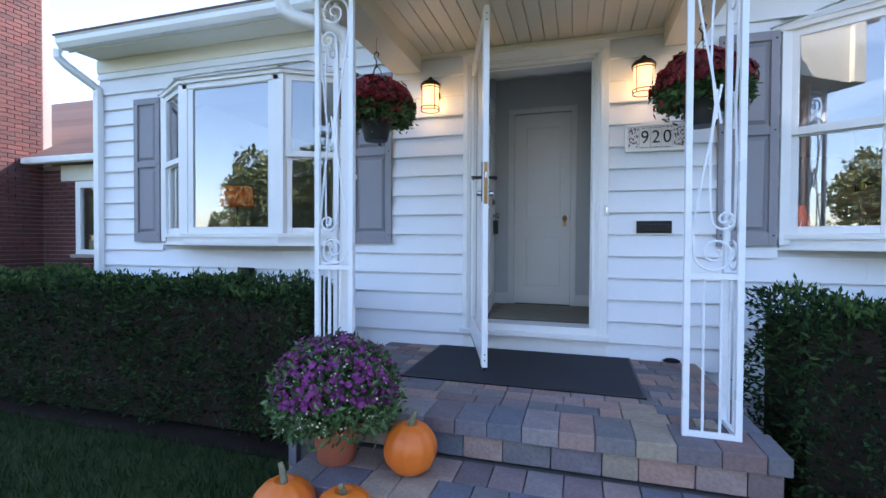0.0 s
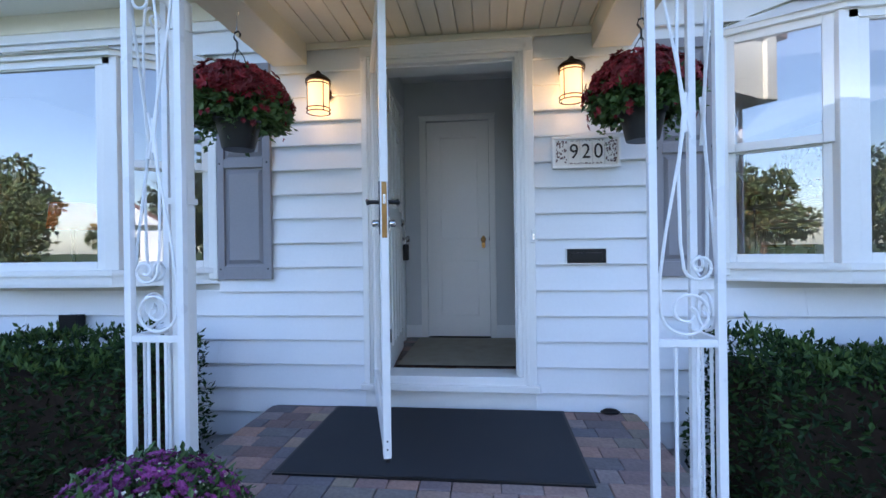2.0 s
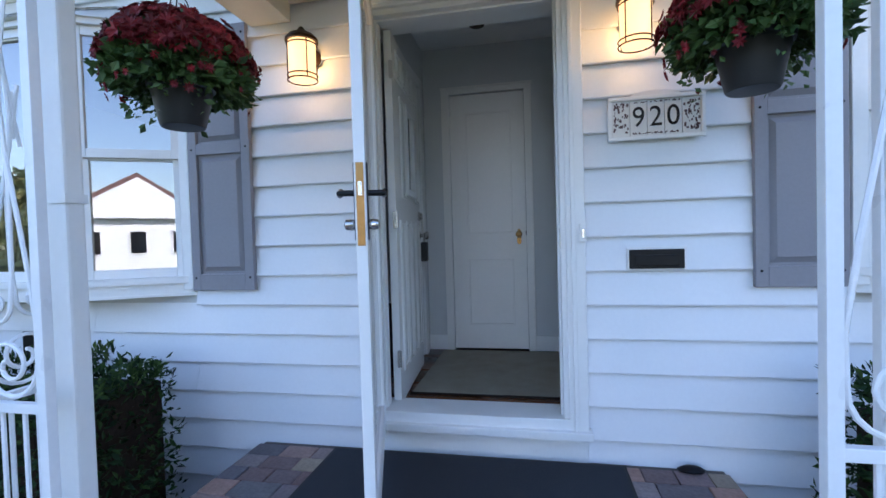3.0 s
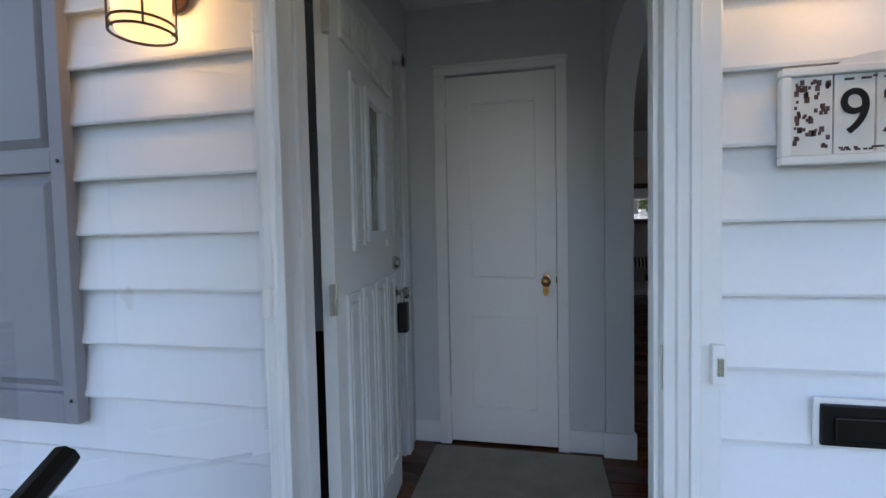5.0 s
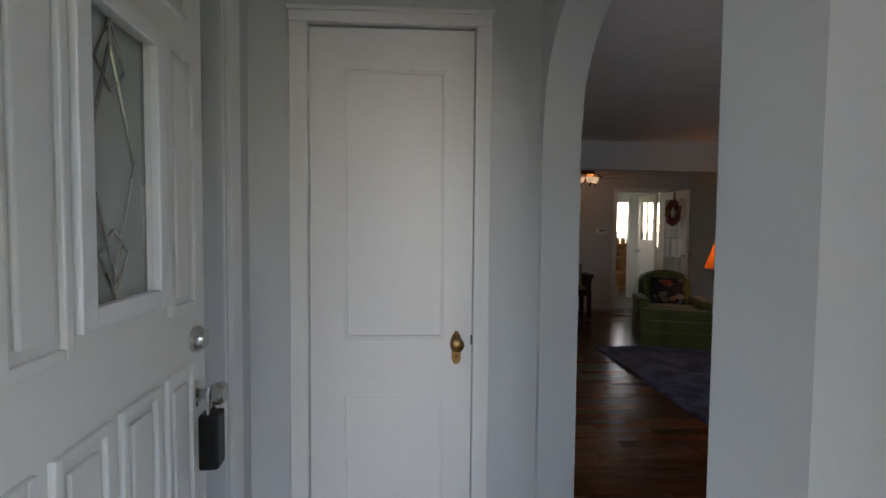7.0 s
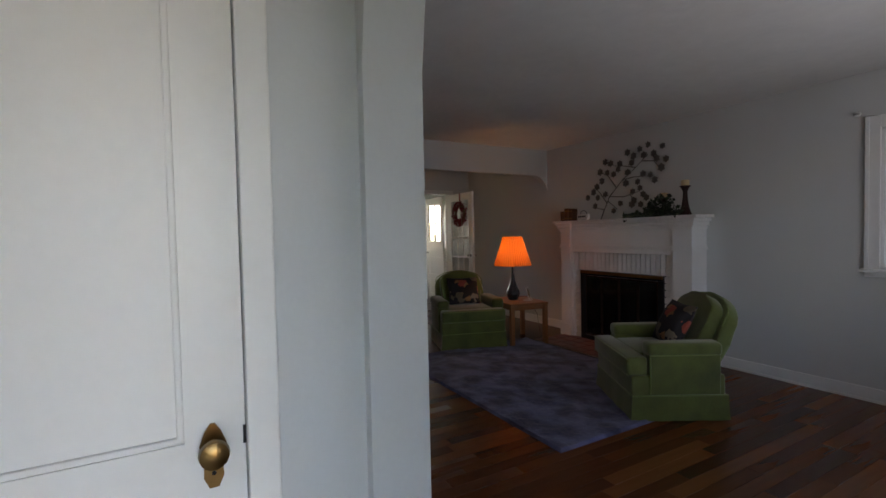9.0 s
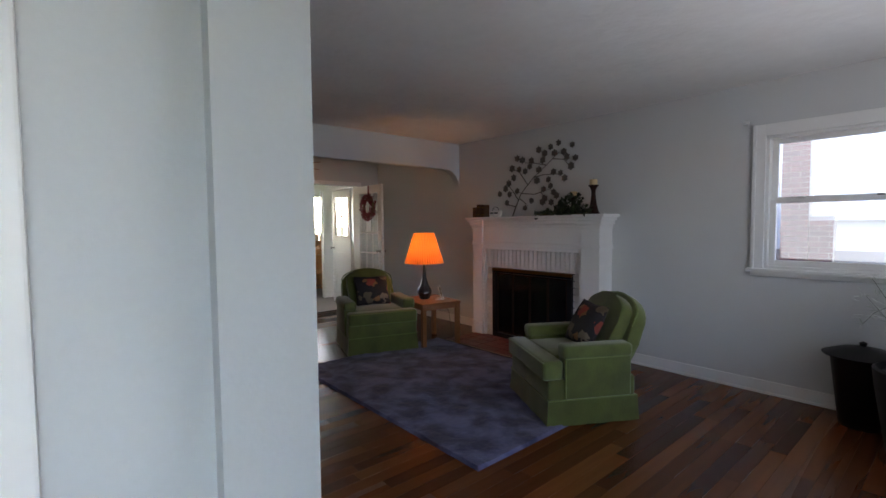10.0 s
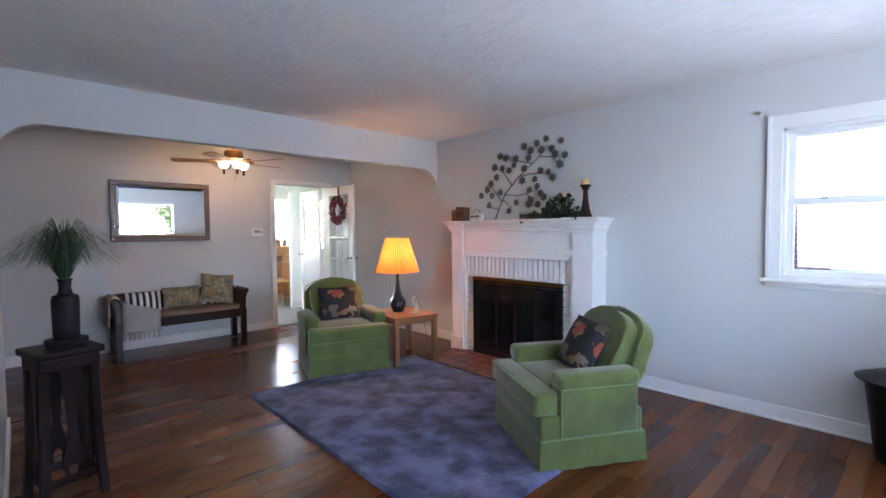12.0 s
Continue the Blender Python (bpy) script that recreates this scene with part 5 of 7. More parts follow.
def armchair(m, label):
    """Front towards -y, width along x."""
    root = thing("armchair", m, label, "armchair", "green armchairs")
    W, D = 0.39, 0.36
    # skirt: slightly flared, with a box pleat at the corners
    bm = bms()
    ring = []
    for z, g in ((0.012, 0.012), (0.10, 0.004), (0.185, 0.0)):
        r = []
        for s in range(48):
            a = 2 * math.pi * s / 48
            cxx, cyy = math.cos(a), math.sin(a)
            k = 1 / max(abs(cxx), abs(cyy))
            wv = g * 0.35 * math.sin(a * 13)
            r.append(bm.verts.new((max(-1, min(1, cxx * k)) * (W - 0.01 + g + wv), max(-1, min(1, cyy * k)) * (D + g + wv) * (1.0), z)))
        ring.append(r)
    for a, b in zip(ring, ring[1:]):
        for s in range(48):
            bm.faces.new((a[s], a[(s + 1) % 48], b[(s + 1) % 48], b[s]))
    bm.faces.new(ring[-1])
    part("skirt", bm, VELVET, root, smooth=True)
    part("base", solid(boxed((-W + 0.01, W - 0.01, -D, D - 0.02, 0.18, 0.33)), None, 0.02), VELVET, root, smooth=True)
    bm = boxed((-0.262, 0.262, -D + 0.10, D - 0.16, 0.325, 0.462))
    part("seat_cushion", solid(bm, None, 0.03, 3), VELVET, root, smooth=True)
    part("cushion_front", solid(boxed((-W + 0.012, W - 0.012, -D - 0.035, -D + 0.125, 0.322, 0.460)), None, 0.028, 3), VELVET, root, smooth=True)
    lines = [[(-W + 0.02, y, z), (W - 0.02, y, z)] for z, y in ((0.447, -D - 0.030), (0.335, -D - 0.030), (0.19, -D - 0.004))]
    for s in (-1, 1):
        lines += [[(s * (W + 0.001), -D, 0.19), (s * (W + 0.001), D - 0.02, 0.19)], [(s * (W + 0.004), -D + 0.135, 0.475), (s * (W + 0.004), D - 0.10, 0.475)], [(s * (W + 0.002), -D + 0.132, 0.475), (s * (W + 0.002), -D + 0.132, 0.20)]]
    for pts in lines:
        bm = bms()
        tube(bm, pts, 0.005, 6)
        part("piping", bm, PIPING, root)
    for s in (-1, 1):
        bm = boxed((s * 0.27, s * W, -D + 0.13, D - 0.06, 0.19, 0.50))
        part("arm", solid(bm, None, 0.015), VELVET, root, smooth=True)
        bm = boxed((s * 0.262, s * (W + 0.012), -D + 0.118, D - 0.05, 0.465, 0.562))
        part("arm_pad", solid(bm, None, 0.032, 4), VELVET, root, smooth=True)
    # back: arched outline, leaning, with inner cushion
    def back_outline(w, z0, z1):
        o = [(-w * 0.90, z0), (w * 0.90, z0), (w, z0 + (z1 - z0) * 0.55)]
        o += [(w * math.cos(a), z0 + (z1 - z0) * 0.72 + (z1 - z0) * 0.28 * math.sin(a)) for a in np.linspace(0.15, math.pi - 0.15, 12)]
        return o + [(-w, z0 + (z1 - z0) * 0.55)]
    lean = Matrix.Translation((0, D - 0.15, 0.40)) @ Matrix.Rotation(radians(-26), 4, "X") @ Matrix.Translation((0, 0, -0.40))
    bm = bms()
    prism(bm, back_outline(0.315, 0.20, 0.925), "y", 0.02, 0.13)
    part("back_shell", solid(bm, lean, 0.03), VELVET, root, smooth=True)
    bm = bms()
    prism(bm, back_outline(0.262, 0.42, 0.885), "y", -0.075, 0.03)
    part("back_cushion", solid(bm, lean, 0.04), VELVET, root, smooth=True)
    bm = bms()
    tube(bm, [lean @ Vector((x, 0.018, z)) for x, z in back_outline(0.308, 0.42, 0.915)[2:]], 0.006, 6)
    part("back_piping", bm, PIPING, root)
    return root


def cushion_mesh(w, h, t):
    bm = bms()
    n = 14
    grids = []
    for s in (1, -1):
        g = []
        for i in range(n + 1):
            row = []
            for j in range(n + 1):
                u, v = -1 + 2 * i / n, -1 + 2 * j / n
                pin = 1 - 0.07 * (1 - abs(u)) * abs(v) ** 2
                pin2 = 1 - 0.07 * (1 - abs(v)) * abs(u) ** 2
                bulge = ((1 - u * u) * (1 - v * v)) ** 0.55
                row.append(bm.verts.new((u * w / 2 * pin2, s * (t / 2 * bulge + 0.002), v * h / 2 * pin)))
            g.append(row)
        grids.append(g)
        for i in range(n):
            for j in range(n):
                bm.faces.new((g[i][j], g[i + 1][j], g[i + 1][j + 1], g[i][j + 1]))
    for k in range(n):
        for a, b in ((((k, 0), (k + 1, 0))), ((k, n), (k + 1, n)), ((0, k), (0, k + 1)), ((n, k), (n, k + 1))):
            bm.faces.new((grids[0][a[0]][a[1]], grids[0][b[0]][b[1]], grids[1][b[0]][b[1]], grids[1][a[0]][a[1]]))
    return bm


def voronoi_cloth(name, colours, scale):
    m = material(name, (0.1, 0.1, 0.1), 0.9, grain=160, vary=0.15, stain=8, stain_vary=0.1, bump=0.3)
    n, l = m.node_tree.nodes, m.node_tree.links
    tc, nz, vo, ramp = n.new("ShaderNodeTexCoord"), n.new("ShaderNodeTexNoise"), n.new("ShaderNodeTexVoronoi"), n.new("ShaderNodeValToRGB")
    nz.inputs["Scale"].default_value = 14
    mx = n.new("ShaderNodeMix")
    mx.data_type = "VECTOR"
    mx.inputs["Factor"].default_value = 0.08
    l.new(tc.outputs["Object"], nz.inputs["Vector"])
    l.new(tc.outputs["Object"], mx.inputs[4])
    l.new(nz.outputs["Color"], mx.inputs[5])
    vo.inputs["Scale"].default_value = scale
    l.new(mx.outputs[1], vo.inputs["Vector"])
    sep = n.new("ShaderNodeSeparateColor")
    l.new(vo.outputs["Color"], sep.inputs[0])
    e = ramp.color_ramp.elements
    ramp.color_ramp.interpolation = "CONSTANT"
    while len(e) < len(colours):
        e.new(0.5)
    for i, c in enumerate(colours):
        e[i].position, e[i].color = i / len(colours), (*c, 1)
    l.new(sep.outputs[0], ramp.inputs["Fac"])
    edge = n.new("ShaderNodeMath")
    edge.operation = "LESS_THAN"
    edge.inputs[1].default_value = 0.52
    l.new(vo.outputs["Distance"], edge.inputs[0])
    mc = n.new("ShaderNodeMix")
    mc.data_type = "RGBA"
    mc.inputs[6].default_value = (*colours[0], 1)
    l.new(edge.outputs[0], mc.inputs["Factor"])
    l.new(ramp.outputs["Color"], mc.inputs[7])
    l.new(mc.outputs[2], [x for x in n if x.type == "HUE_SAT"][0].inputs["Color"])
    return m


FLORAL = voronoi_cloth("floral_tapestry", [(0.015, 0.013, 0.015), (0.28, 0.055, 0.035), (0.19, 0.15, 0.11), (0.015, 0.013, 0.015), (0.24, 0.12, 0.05), (0.11, 0.09, 0.06), (0.015, 0.013, 0.015)], 10)
DAMASK = voronoi_cloth("gold_damask", [(0.24, 0.20, 0.11), (0.30, 0.26, 0.17), (0.13, 0.14, 0.11), (0.24, 0.17, 0.06), (0.34, 0.31, 0.24)], 22)


def pillow(m, w, h, t, mat, label):
    root = thing("throw_pillow", m, label, "pillow", "throw pillows")
    part("cover", cushion_mesh(w, h, t), mat, root, smooth=True)


# chair beside the lamp table, and the one by the window
mA = at_angle((2.81, 5.03), (2.81 + 0.952, 5.03 - 0.307), 0.0) @ Matrix.Diagonal((0.97, 0.95, 0.97, 1))
mB = at_angle((2.985, 2.635), (2.985 - 0.503, 2.635 - 0.864), 0.0) @ Matrix.Diagonal((0.95, 0.90, 0.96, 1))
armchair(mA, "green velvet armchair with a skirt by the lamp table")
armchair(mB, "green velvet armchair with a skirt on the blue rug")
for mm, lab in ((mA, "black floral tapestry pillow leaning in the green armchair"), (mB, "dark floral tapestry pillow on the armchair by the window")):
    pillow(mm @ Matrix.Translation((0, 0.145, 0.625)) @ Matrix.Rotation(radians(-28), 4, "X"), 0.40, 0.36, 0.15, FLORAL, lab)

# rug with a soft uneven pile
RUGM = blend_colour(material("blue_shag", (0.12, 0.12, 0.25), 1.0, grain=110, vary=0.3, stain=5, stain_vary=0.15, bump=1.0, sheen=0.2), [(0.03, 0.034, 0.085), (0.075, 0.08, 0.17), (0.135, 0.14, 0.27)], "noise", 4.6, lo=0.40, hi=0.60)
root = thing("area_rug", pose(2.66, 3.605, 0), "blue-violet shag rug lying on the wood floor", "rug")
bm = bms()
RX, RY, nx, ny = 0.85, 1.185, 150, 206
g = [[bm.verts.new((-RX + 2 * RX * i / nx, -RY + 2 * RY * j / ny, 0.0 if i in (0, nx) or j in (0, ny) else 0.020 + 0.006 * noise.noise((i * 0.12, j * 0.12, 0)) + 0.004 * noise.noise((i * 0.45, j * 0.45, 3)) + 0.0025 * noise.noise((i * 1.37, j * 1.37, 7)))) for j in range(ny + 1)] for i in range(nx + 1)]
for i in range(nx):
    for j in range(ny):
        bm.faces.new((g[i][j], g[i + 1][j], g[i + 1][j + 1], g[i][j + 1]))
part("shag", bm, RUGM, root, smooth=True)

# side table, lamp and clock
OAK = material("honey_oak", (0.26, 0.11, 0.04), 0.35, grain=30, vary=0.2, stain=5, stain_vary=0.15, bump=0.08, stretch=(0.15, 1, 1), coat=0.2)
mT = at_angle((3.386, 4.79), (3.386 + 0.42, 4.79 - 0.075), 0.0)
root = thing("side_table", mT, "honey-stained wooden side table between armchair and fireplace", "side table")
part("top", boxed((-0.245, 0.245, -0.30, 0.30, 0.465, 0.49), bevel=0.005), OAK, root)
part("apron", boxed((-0.215, 0.215, -0.27, -0.25, 0.41, 0.465), (-0.215, 0.215, 0.25, 0.27, 0.41, 0.465), (-0.215, -0.195, -0.25, 0.25, 0.41, 0.465), (0.195, 0.215, -0.25, 0.25, 0.41, 0.465), bevel=0.002), OAK, root)
for sx in (-1, 1):
    for sy in (-1, 1):
        part("leg", boxed((sx * 0.215 - 0.024, sx * 0.215 + 0.024, sy * 0.27 - 0.024, sy * 0.27 + 0.024, 0, 0.465), bevel=0.005), OAK, root)
LX, LY, LZT = 3.365, 4.845, 0.49
root = thing("table_lamp", pose(LX, LY, LZT), "lit table lamp with a black bottle base and orange pleated shade", "table lamp")
bm = bms()
lathe(bm, [(0.055, 0), (0.06, 0.012), (0.085, 0.07), (0.08, 0.11), (0.05, 0.16), (0.026, 0.24), (0.016, 0.34), (0.014, 0.41), (0.018, 0.42)], 8)
part("base", bm, BLACK, root, "black faceted base")
bm = bms()
lathe(bm, [(0.006, 0.42), (0.006, 0.74)], 8)
part("stem", bm, BRASS, root)
SHADE = bpy.data.materials.new("pleated_shade")
SHADE.use_nodes = True
sn, sl = SHADE.node_tree.nodes, SHADE.node_tree.links
tr, df, mxs = sn.new("ShaderNodeBsdfTranslucent"), sn.new("ShaderNodeBsdfDiffuse"), sn.new("ShaderNodeMixShader")
tr.inputs["Color"].default_value, df.inputs["Color"].default_value, mxs.inputs[0].default_value = (0.62, 0.20, 0.045, 1), (0.55, 0.26, 0.12, 1), 0.35
sl.new(tr.outputs[0], mxs.inputs[1])
sl.new(df.outputs[0], mxs.inputs[2])
sl.new(mxs.outputs[0], sn["Material Output"].inputs["Surface"])
bm = bms()
n = 96
r0 = [bm.verts.new(((0.225 + (0.004 if i % 2 else -0.004)) * math.cos(2 * math.pi * i / n), (0.225 + (0.004 if i % 2 else -0.004)) * math.sin(2 * math.pi * i / n), 0.415)) for i in range(n)]
r1 = [bm.verts.new(((0.115 + (0.003 if i % 2 else -0.003)) * math.cos(2 * math.pi * i / n), (0.115 + (0.003 if i % 2 else -0.003)) * math.sin(2 * math.pi * i / n), 0.765)) for i in range(n)]
for i in range(n):
    bm.faces.new((r0[i], r0[(i + 1) % n], r1[(i + 1) % n], r1[i]))
part("shade", bm, SHADE, root, "orange pleated shade, lit from inside")
bm = bms()
tube(bm, [(0.03, 0.0, 0.005), (0.18, 0.12, 0.004), (0.33, 0.16, 0.0), (0.42, 0.05, -0.22), (0.40, -0.02, -0.45)], 0.003, 6)
part("cord", bm, BLACK, root)
root = thing("decorative_plate", pose(3.475, 4.69, 0.49, 0, 0, 40), "small round decorative plate on a scrolled wire easel", "ornament")
bm = bms()
lathe(bm, [(0.055, 0), (0.06, 0.004), (0.045, 0.008), (0.02, 0.006)], 24)
bm.transform(Matrix.Translation((0, 0, 0.085)) @ Matrix.Rotation(radians(78), 4, "X"))
part("plate", bm, DAMASK, root, smooth=True)
for s in (-1, 1):
    bm = bms()
    tube(bm, [(s * 0.05, -0.03, 0.0), (s * 0.052, -0.02, 0.02), (s * 0.05, 0.0, 0.08), (s * 0.045, 0.02, 0.14), (s * 0.065, 0.02, 0.155)], 0.004, 6)
    tube(bm, [(s * 0.05, -0.045, 0.004), (s * 0.05, 0.05, 0.004)], 0.004, 6)
    part("easel", bm, WHITE, root)

# things on the mantel
MZ = 1.432
DARKWOOD = matt(material("dark_mahogany", (0.024, 0.007, 0.005), 0.32, grain=26, vary=0.25, stain=4, stain_vary=0.2, bump=0.06, stretch=(1, 1, 0.15)), 0.25)
WAX = material("cream_wax", (0.66, 0.50, 0.28), 0.5, grain=30, vary=0.06, bump=0.05)


def candle(x, y, h, z0, stick):
    root = thing("candle_holder", pose(x, y, z0), "cream pillar candle on a dark turned wooden stick on the mantel", "candle holder", "mantel candles")
    bm = bms()
    lathe(bm, [(0.058, 0), (0.06, 0.012), (0.05, 0.03), (0.032, stick * 0.35), (0.022, stick * 0.62), (0.020, stick * 0.8), (0.036, stick * 0.93), (0.05, stick - 0.008), (0.05, stick)], 24)
    part("stick", bm, DARKWOOD, root, smooth=True)
    bm = bms()
    lathe(bm, [(0.036, stick), (0.037, stick + 0.01), (0.037, stick + h - 0.004), (0.03, stick + h), (0.008, stick + h - 0.008)], 24)
    cd = part("candle", bm, WAX, root, smooth=True)
    bm = bms()
    tube(bm, [(0, 0, stick + h - 0.008), (0.001, 0, stick + h + 0.01)], 0.0015, 6)
    part("wick", bm, BLACK, cd)


candle(4.15, 3.15, 0.055, MZ + 0.004, 0.285)
candle(4.17, 3.385, 0.055, MZ, 0.185)
root = thing("book_stack", pose(4.17, 4.70, MZ, 0, 0, 12), "two upright brown leather-look books on the mantel", "books")
LEATHER = material("brown_leather", (0.10, 0.045, 0.018), 0.5, grain=60, vary=0.2, stain=8, stain_vary=0.2, bump=0.2)
for y0, h in ((-0.075, 0.155), (-0.012, 0.16), (0.045, 0.125)):
    b = part("cover", boxed((-0.06, 0.06, y0, y0 + 0.05, 0, h), bevel=0.003), LEATHER, root)
    part("band", boxed((-0.0615, -0.058, y0 + 0.002, y0 + 0.048, h * 0.75, h * 0.82), (-0.0615, -0.058, y0 + 0.002, y0 + 0.048, h * 0.18, h * 0.24)), BRASS, b)
root = thing("mantel_sign", pose(4.13, 4.43, MZ, 0, 0, 0), "small white tabletop sign with a wire handle on the mantel", "ornament")
part("block", boxed((-0.02, 0.02, -0.085, 0.085, 0.018, 0.075), bevel=0.004), CERAMIC, root)
for s in (-1, 1):
    part("foot", boxed((-0.02, 0.02, s * 0.06 - 0.01, s * 0.06 + 0.01, 0, 0.018), bevel=0.003), CERAMIC, root)
bm = bms()
tube(bm, [(0, 0.05 * math.cos(a), 0.075 + 0.045 * math.sin(a)) for a in np.linspace(0, math.pi, 12)], 0.003, 6)
part("handle", bm, BLACK, root)
for y in (-0.05, -0.02, 0.015, 0.045):
    part("lettering", boxed((-0.0215, -0.0195, y, y + 0.022, 0.036, 0.058)), INK, root)
IVY = blend_colour(material("ivy_leaf", (0.03, 0.05, 0.02), 0.5, bump=0.0), [(0.008, 0.014, 0.008), (0.02, 0.035, 0.014), (0.035, 0.055, 0.022)], "island")
root = thing("ivy_garland", pose(4.12, 3.37, MZ), "dark green silk ivy trailing over the mantel shelf", "greenery")
rng = np.random.default_rng(15)
P, N = [], []
for k in range(330):
    y = rng.normal(0.02, 0.13)
    y = max(-0.22, min(0.42, y if rng.random() < 0.8 else rng.uniform(0.1, 0.42)))
    hh = 0.17 * math.exp(-((y + 0.02) / 0.13) ** 2) + 0.03
    P.append((rng.uniform(-0.10, 0.06), y, rng.uniform(0.0, hh)))
    N.append((-0.6, rng.normal(0, 0.5), 0.5))
leaves("leaves", P, N, 0.05, IVY, root, seed=16, narrow=0.9, kind="stuff")
bm = bms()
tube(bm, [(-0.09, 0.42, 0.008), (-0.08, 0.25, 0.02), (-0.05, 0.08, 0.04), (-0.03, -0.1, 0.05), (-0.06, -0.2, 0.02)], 0.004, 6)
part("vine", bm, STEM, root)

# metal tree on the wall above the mantel
WALLMETAL = material("pewter_metal", (0.13, 0.12, 0.105), 0.6, 0.4, grain=40, vary=0.2, bump=0.1)
root = thing("metal_tree", pose(XR - 0.03, 3.90, MZ), "dark metal tree branch sculpture with round leaf clusters above the mantel", "wall art")
rng = random.Random(12)


def wall_line(pts):
    bm = bms()
    tube(bm, [(0.006 * math.sin(i), -1.3 * y, z) for i, (y, z) in enumerate(pts)], 0.0065, 6, 0.5)
    part("branch", bm, WALLMETAL, root)


branches = [[(-0.30, 0.0), (-0.26, 0.12), (-0.20, 0.27), (-0.06, 0.44), (0.08, 0.56), (0.20, 0.68)],
            [(-0.06, 0.44), (0.05, 0.46), (0.22, 0.45)], [(-0.20, 0.27), (-0.05, 0.25), (0.12, 0.30)], [(0.02, 0.27), (0.08, 0.16)], [(-0.26, 0.12), (-0.40, 0.16)],
            [(-0.23, 0.20), (-0.30, 0.31), (-0.37, 0.40)], [(-0.12, 0.36), (-0.22, 0.52), (-0.30, 0.57)], [(0.08, 0.56), (-0.05, 0.60), (-0.16, 0.62)], [(0.14, 0.62), (0.25, 0.60), (0.30, 0.52)], [(-0.22, 0.22), (-0.12, 0.12)]]
for b in branches:
    wall_line(b)
tips = [(-0.45, 0.28), (-0.33, 0.27), (-0.24, 0.30), (-0.34, 0.40), (-0.28, 0.46), (-0.36, 0.17), (-0.15, 0.10), (-0.08, 0.18), (-0.02, 0.40), (-0.30, 0.57), (-0.22, 0.55), (-0.15, 0.52), (-0.10, 0.57), (-0.18, 0.65), (-0.08, 0.63), (0.0, 0.52), (0.04, 0.62), (-0.24, 0.68),
        (0.06, 0.69), (0.12, 0.75), (0.20, 0.78), (0.16, 0.68), (0.25, 0.68), (0.28, 0.62), (0.32, 0.52), (0.22, 0.46), (0.15, 0.48), (0.10, 0.40), (0.26, 0.40), (0.05, 0.30), (0.12, 0.33), (0.15, 0.26), (0.06, 0.20), (0.13, 0.15), (0.18, 0.22), (0.04, 0.16), (0.36, 0.60), (0.33, 0.74), (0.0, 0.74), (-0.38, 0.34)]
for y, z in tips:
    bm = bms()
    k = 12
    y *= 1.3
    c0 = bm.verts.new((-0.012, -y, z))
    rr = rng.uniform(0.036, 0.050)
    rim = [bm.verts.new((-0.004 + rng.uniform(-0.006, 0.006), -y + rr * (1 if i % 2 else 0.7) * math.cos(2 * math.pi * i / k), z + rr * (1 if i % 2 else 0.7) * math.sin(2 * math.pi * i / k))) for i in range(k)]
    b0 = bm.verts.new((0.006, -y, z))
    for i in range(k):
        bm.faces.new((c0, rim[i], rim[(i + 1) % k]))
        bm.faces.new((b0, rim[(i + 1) % k], rim[i]))
    part("leaf", bm, WALLMETAL, root)

# plant stand with vase, at the wall
EBONY = matt(material("ebonised_mahogany", (0.013, 0.005, 0.004), 0.35, grain=26, vary=0.25, stain=4, stain_vary=0.2, bump=0.06, stretch=(1, 1, 0.15)), 0.15)
STX, STY = 0.63, 4.03
mS = pose(STX, STY, 0, 0, 0, 14) @ Matrix.Diagonal((1, 1, 0.955, 1))
root = thing("plant_stand", mS, "dark mahogany fern stand with flared legs and pierced splats", "plant stand")
part("top", boxed((-0.14, 0.14, -0.14, 0.14, 0.765, 0.80), bevel=0.01), EBONY, root)
part("moulding", boxed((-0.122, 0.122, -0.122, 0.122, 0.70, 0.765), bevel=0.008), EBONY, root)
for sx in (-1, 1):
    for sy in (-1, 1):
        bm = bms()
        for (a, za), (b, zb) in (((0.10, 0.70), (0.105, 0.35)), ((0.105, 0.35), (0.122, 0.0))):
            vs = []
            for r, zz in ((a, za), (b, zb)):
                vs.append([bm.verts.new((sx * r + dx * 0.017, sy * r + dy * 0.017, zz)) for dx, dy in ((-1, -1), (1, -1), (1, 1), (-1, 1))])
            for i in range(4):
                bm.faces.new((vs[0][i], vs[0][(i + 1) % 4], vs[1][(i + 1) % 4], vs[1][i]))
            bm.faces.new(vs[0])
            bm.faces.new(vs[1])
        part("leg", bm, EBONY, root)
for ang in range(4):
    m = Matrix.Rotation(radians(90 * ang), 4, "Z")
    bm = bms()
    o = [(0.045, 0.70), (0.024, 0.52), (0.016, 0.36), (0.040, 0.26), (0.045, 0.20), (0.028, 0.15)]
    prism(bm, [(x, zz) for x, zz in o] + [(0.018, 0.15), (0.022, 0.20), (0.0, 0.235), (-0.022, 0.20), (-0.018, 0.15)] + [(-x, zz) for x, zz in o[::-1]], "y", -0.112, -0.10)
    bm.transform(m)
    part("splat", bm, EBONY, root)
    bm = boxed((-0.105, 0.105, -0.118, -0.098, 0.11, 0.15), bevel=0.004)
    bm.transform(m)
    part("stretcher", bm, EBONY, root)
MATTE = matt(material("matte_black_ceramic", (0.014, 0.013, 0.015), 0.55, grain=60, vary=0.15, bump=0.1), 0.25)
root = thing("vase", mS @ Matrix.Translation((0.035, 0.03, 0.80)), "matte black shouldered vase of green grass on the stand", "vase")
bm = bms()
lathe(bm, [(0.085, 0), (0.09, 0.02), (0.09, 0.03)], 28)
part("saucer", bm, MATTE, root, smooth=True)
bm = bms()
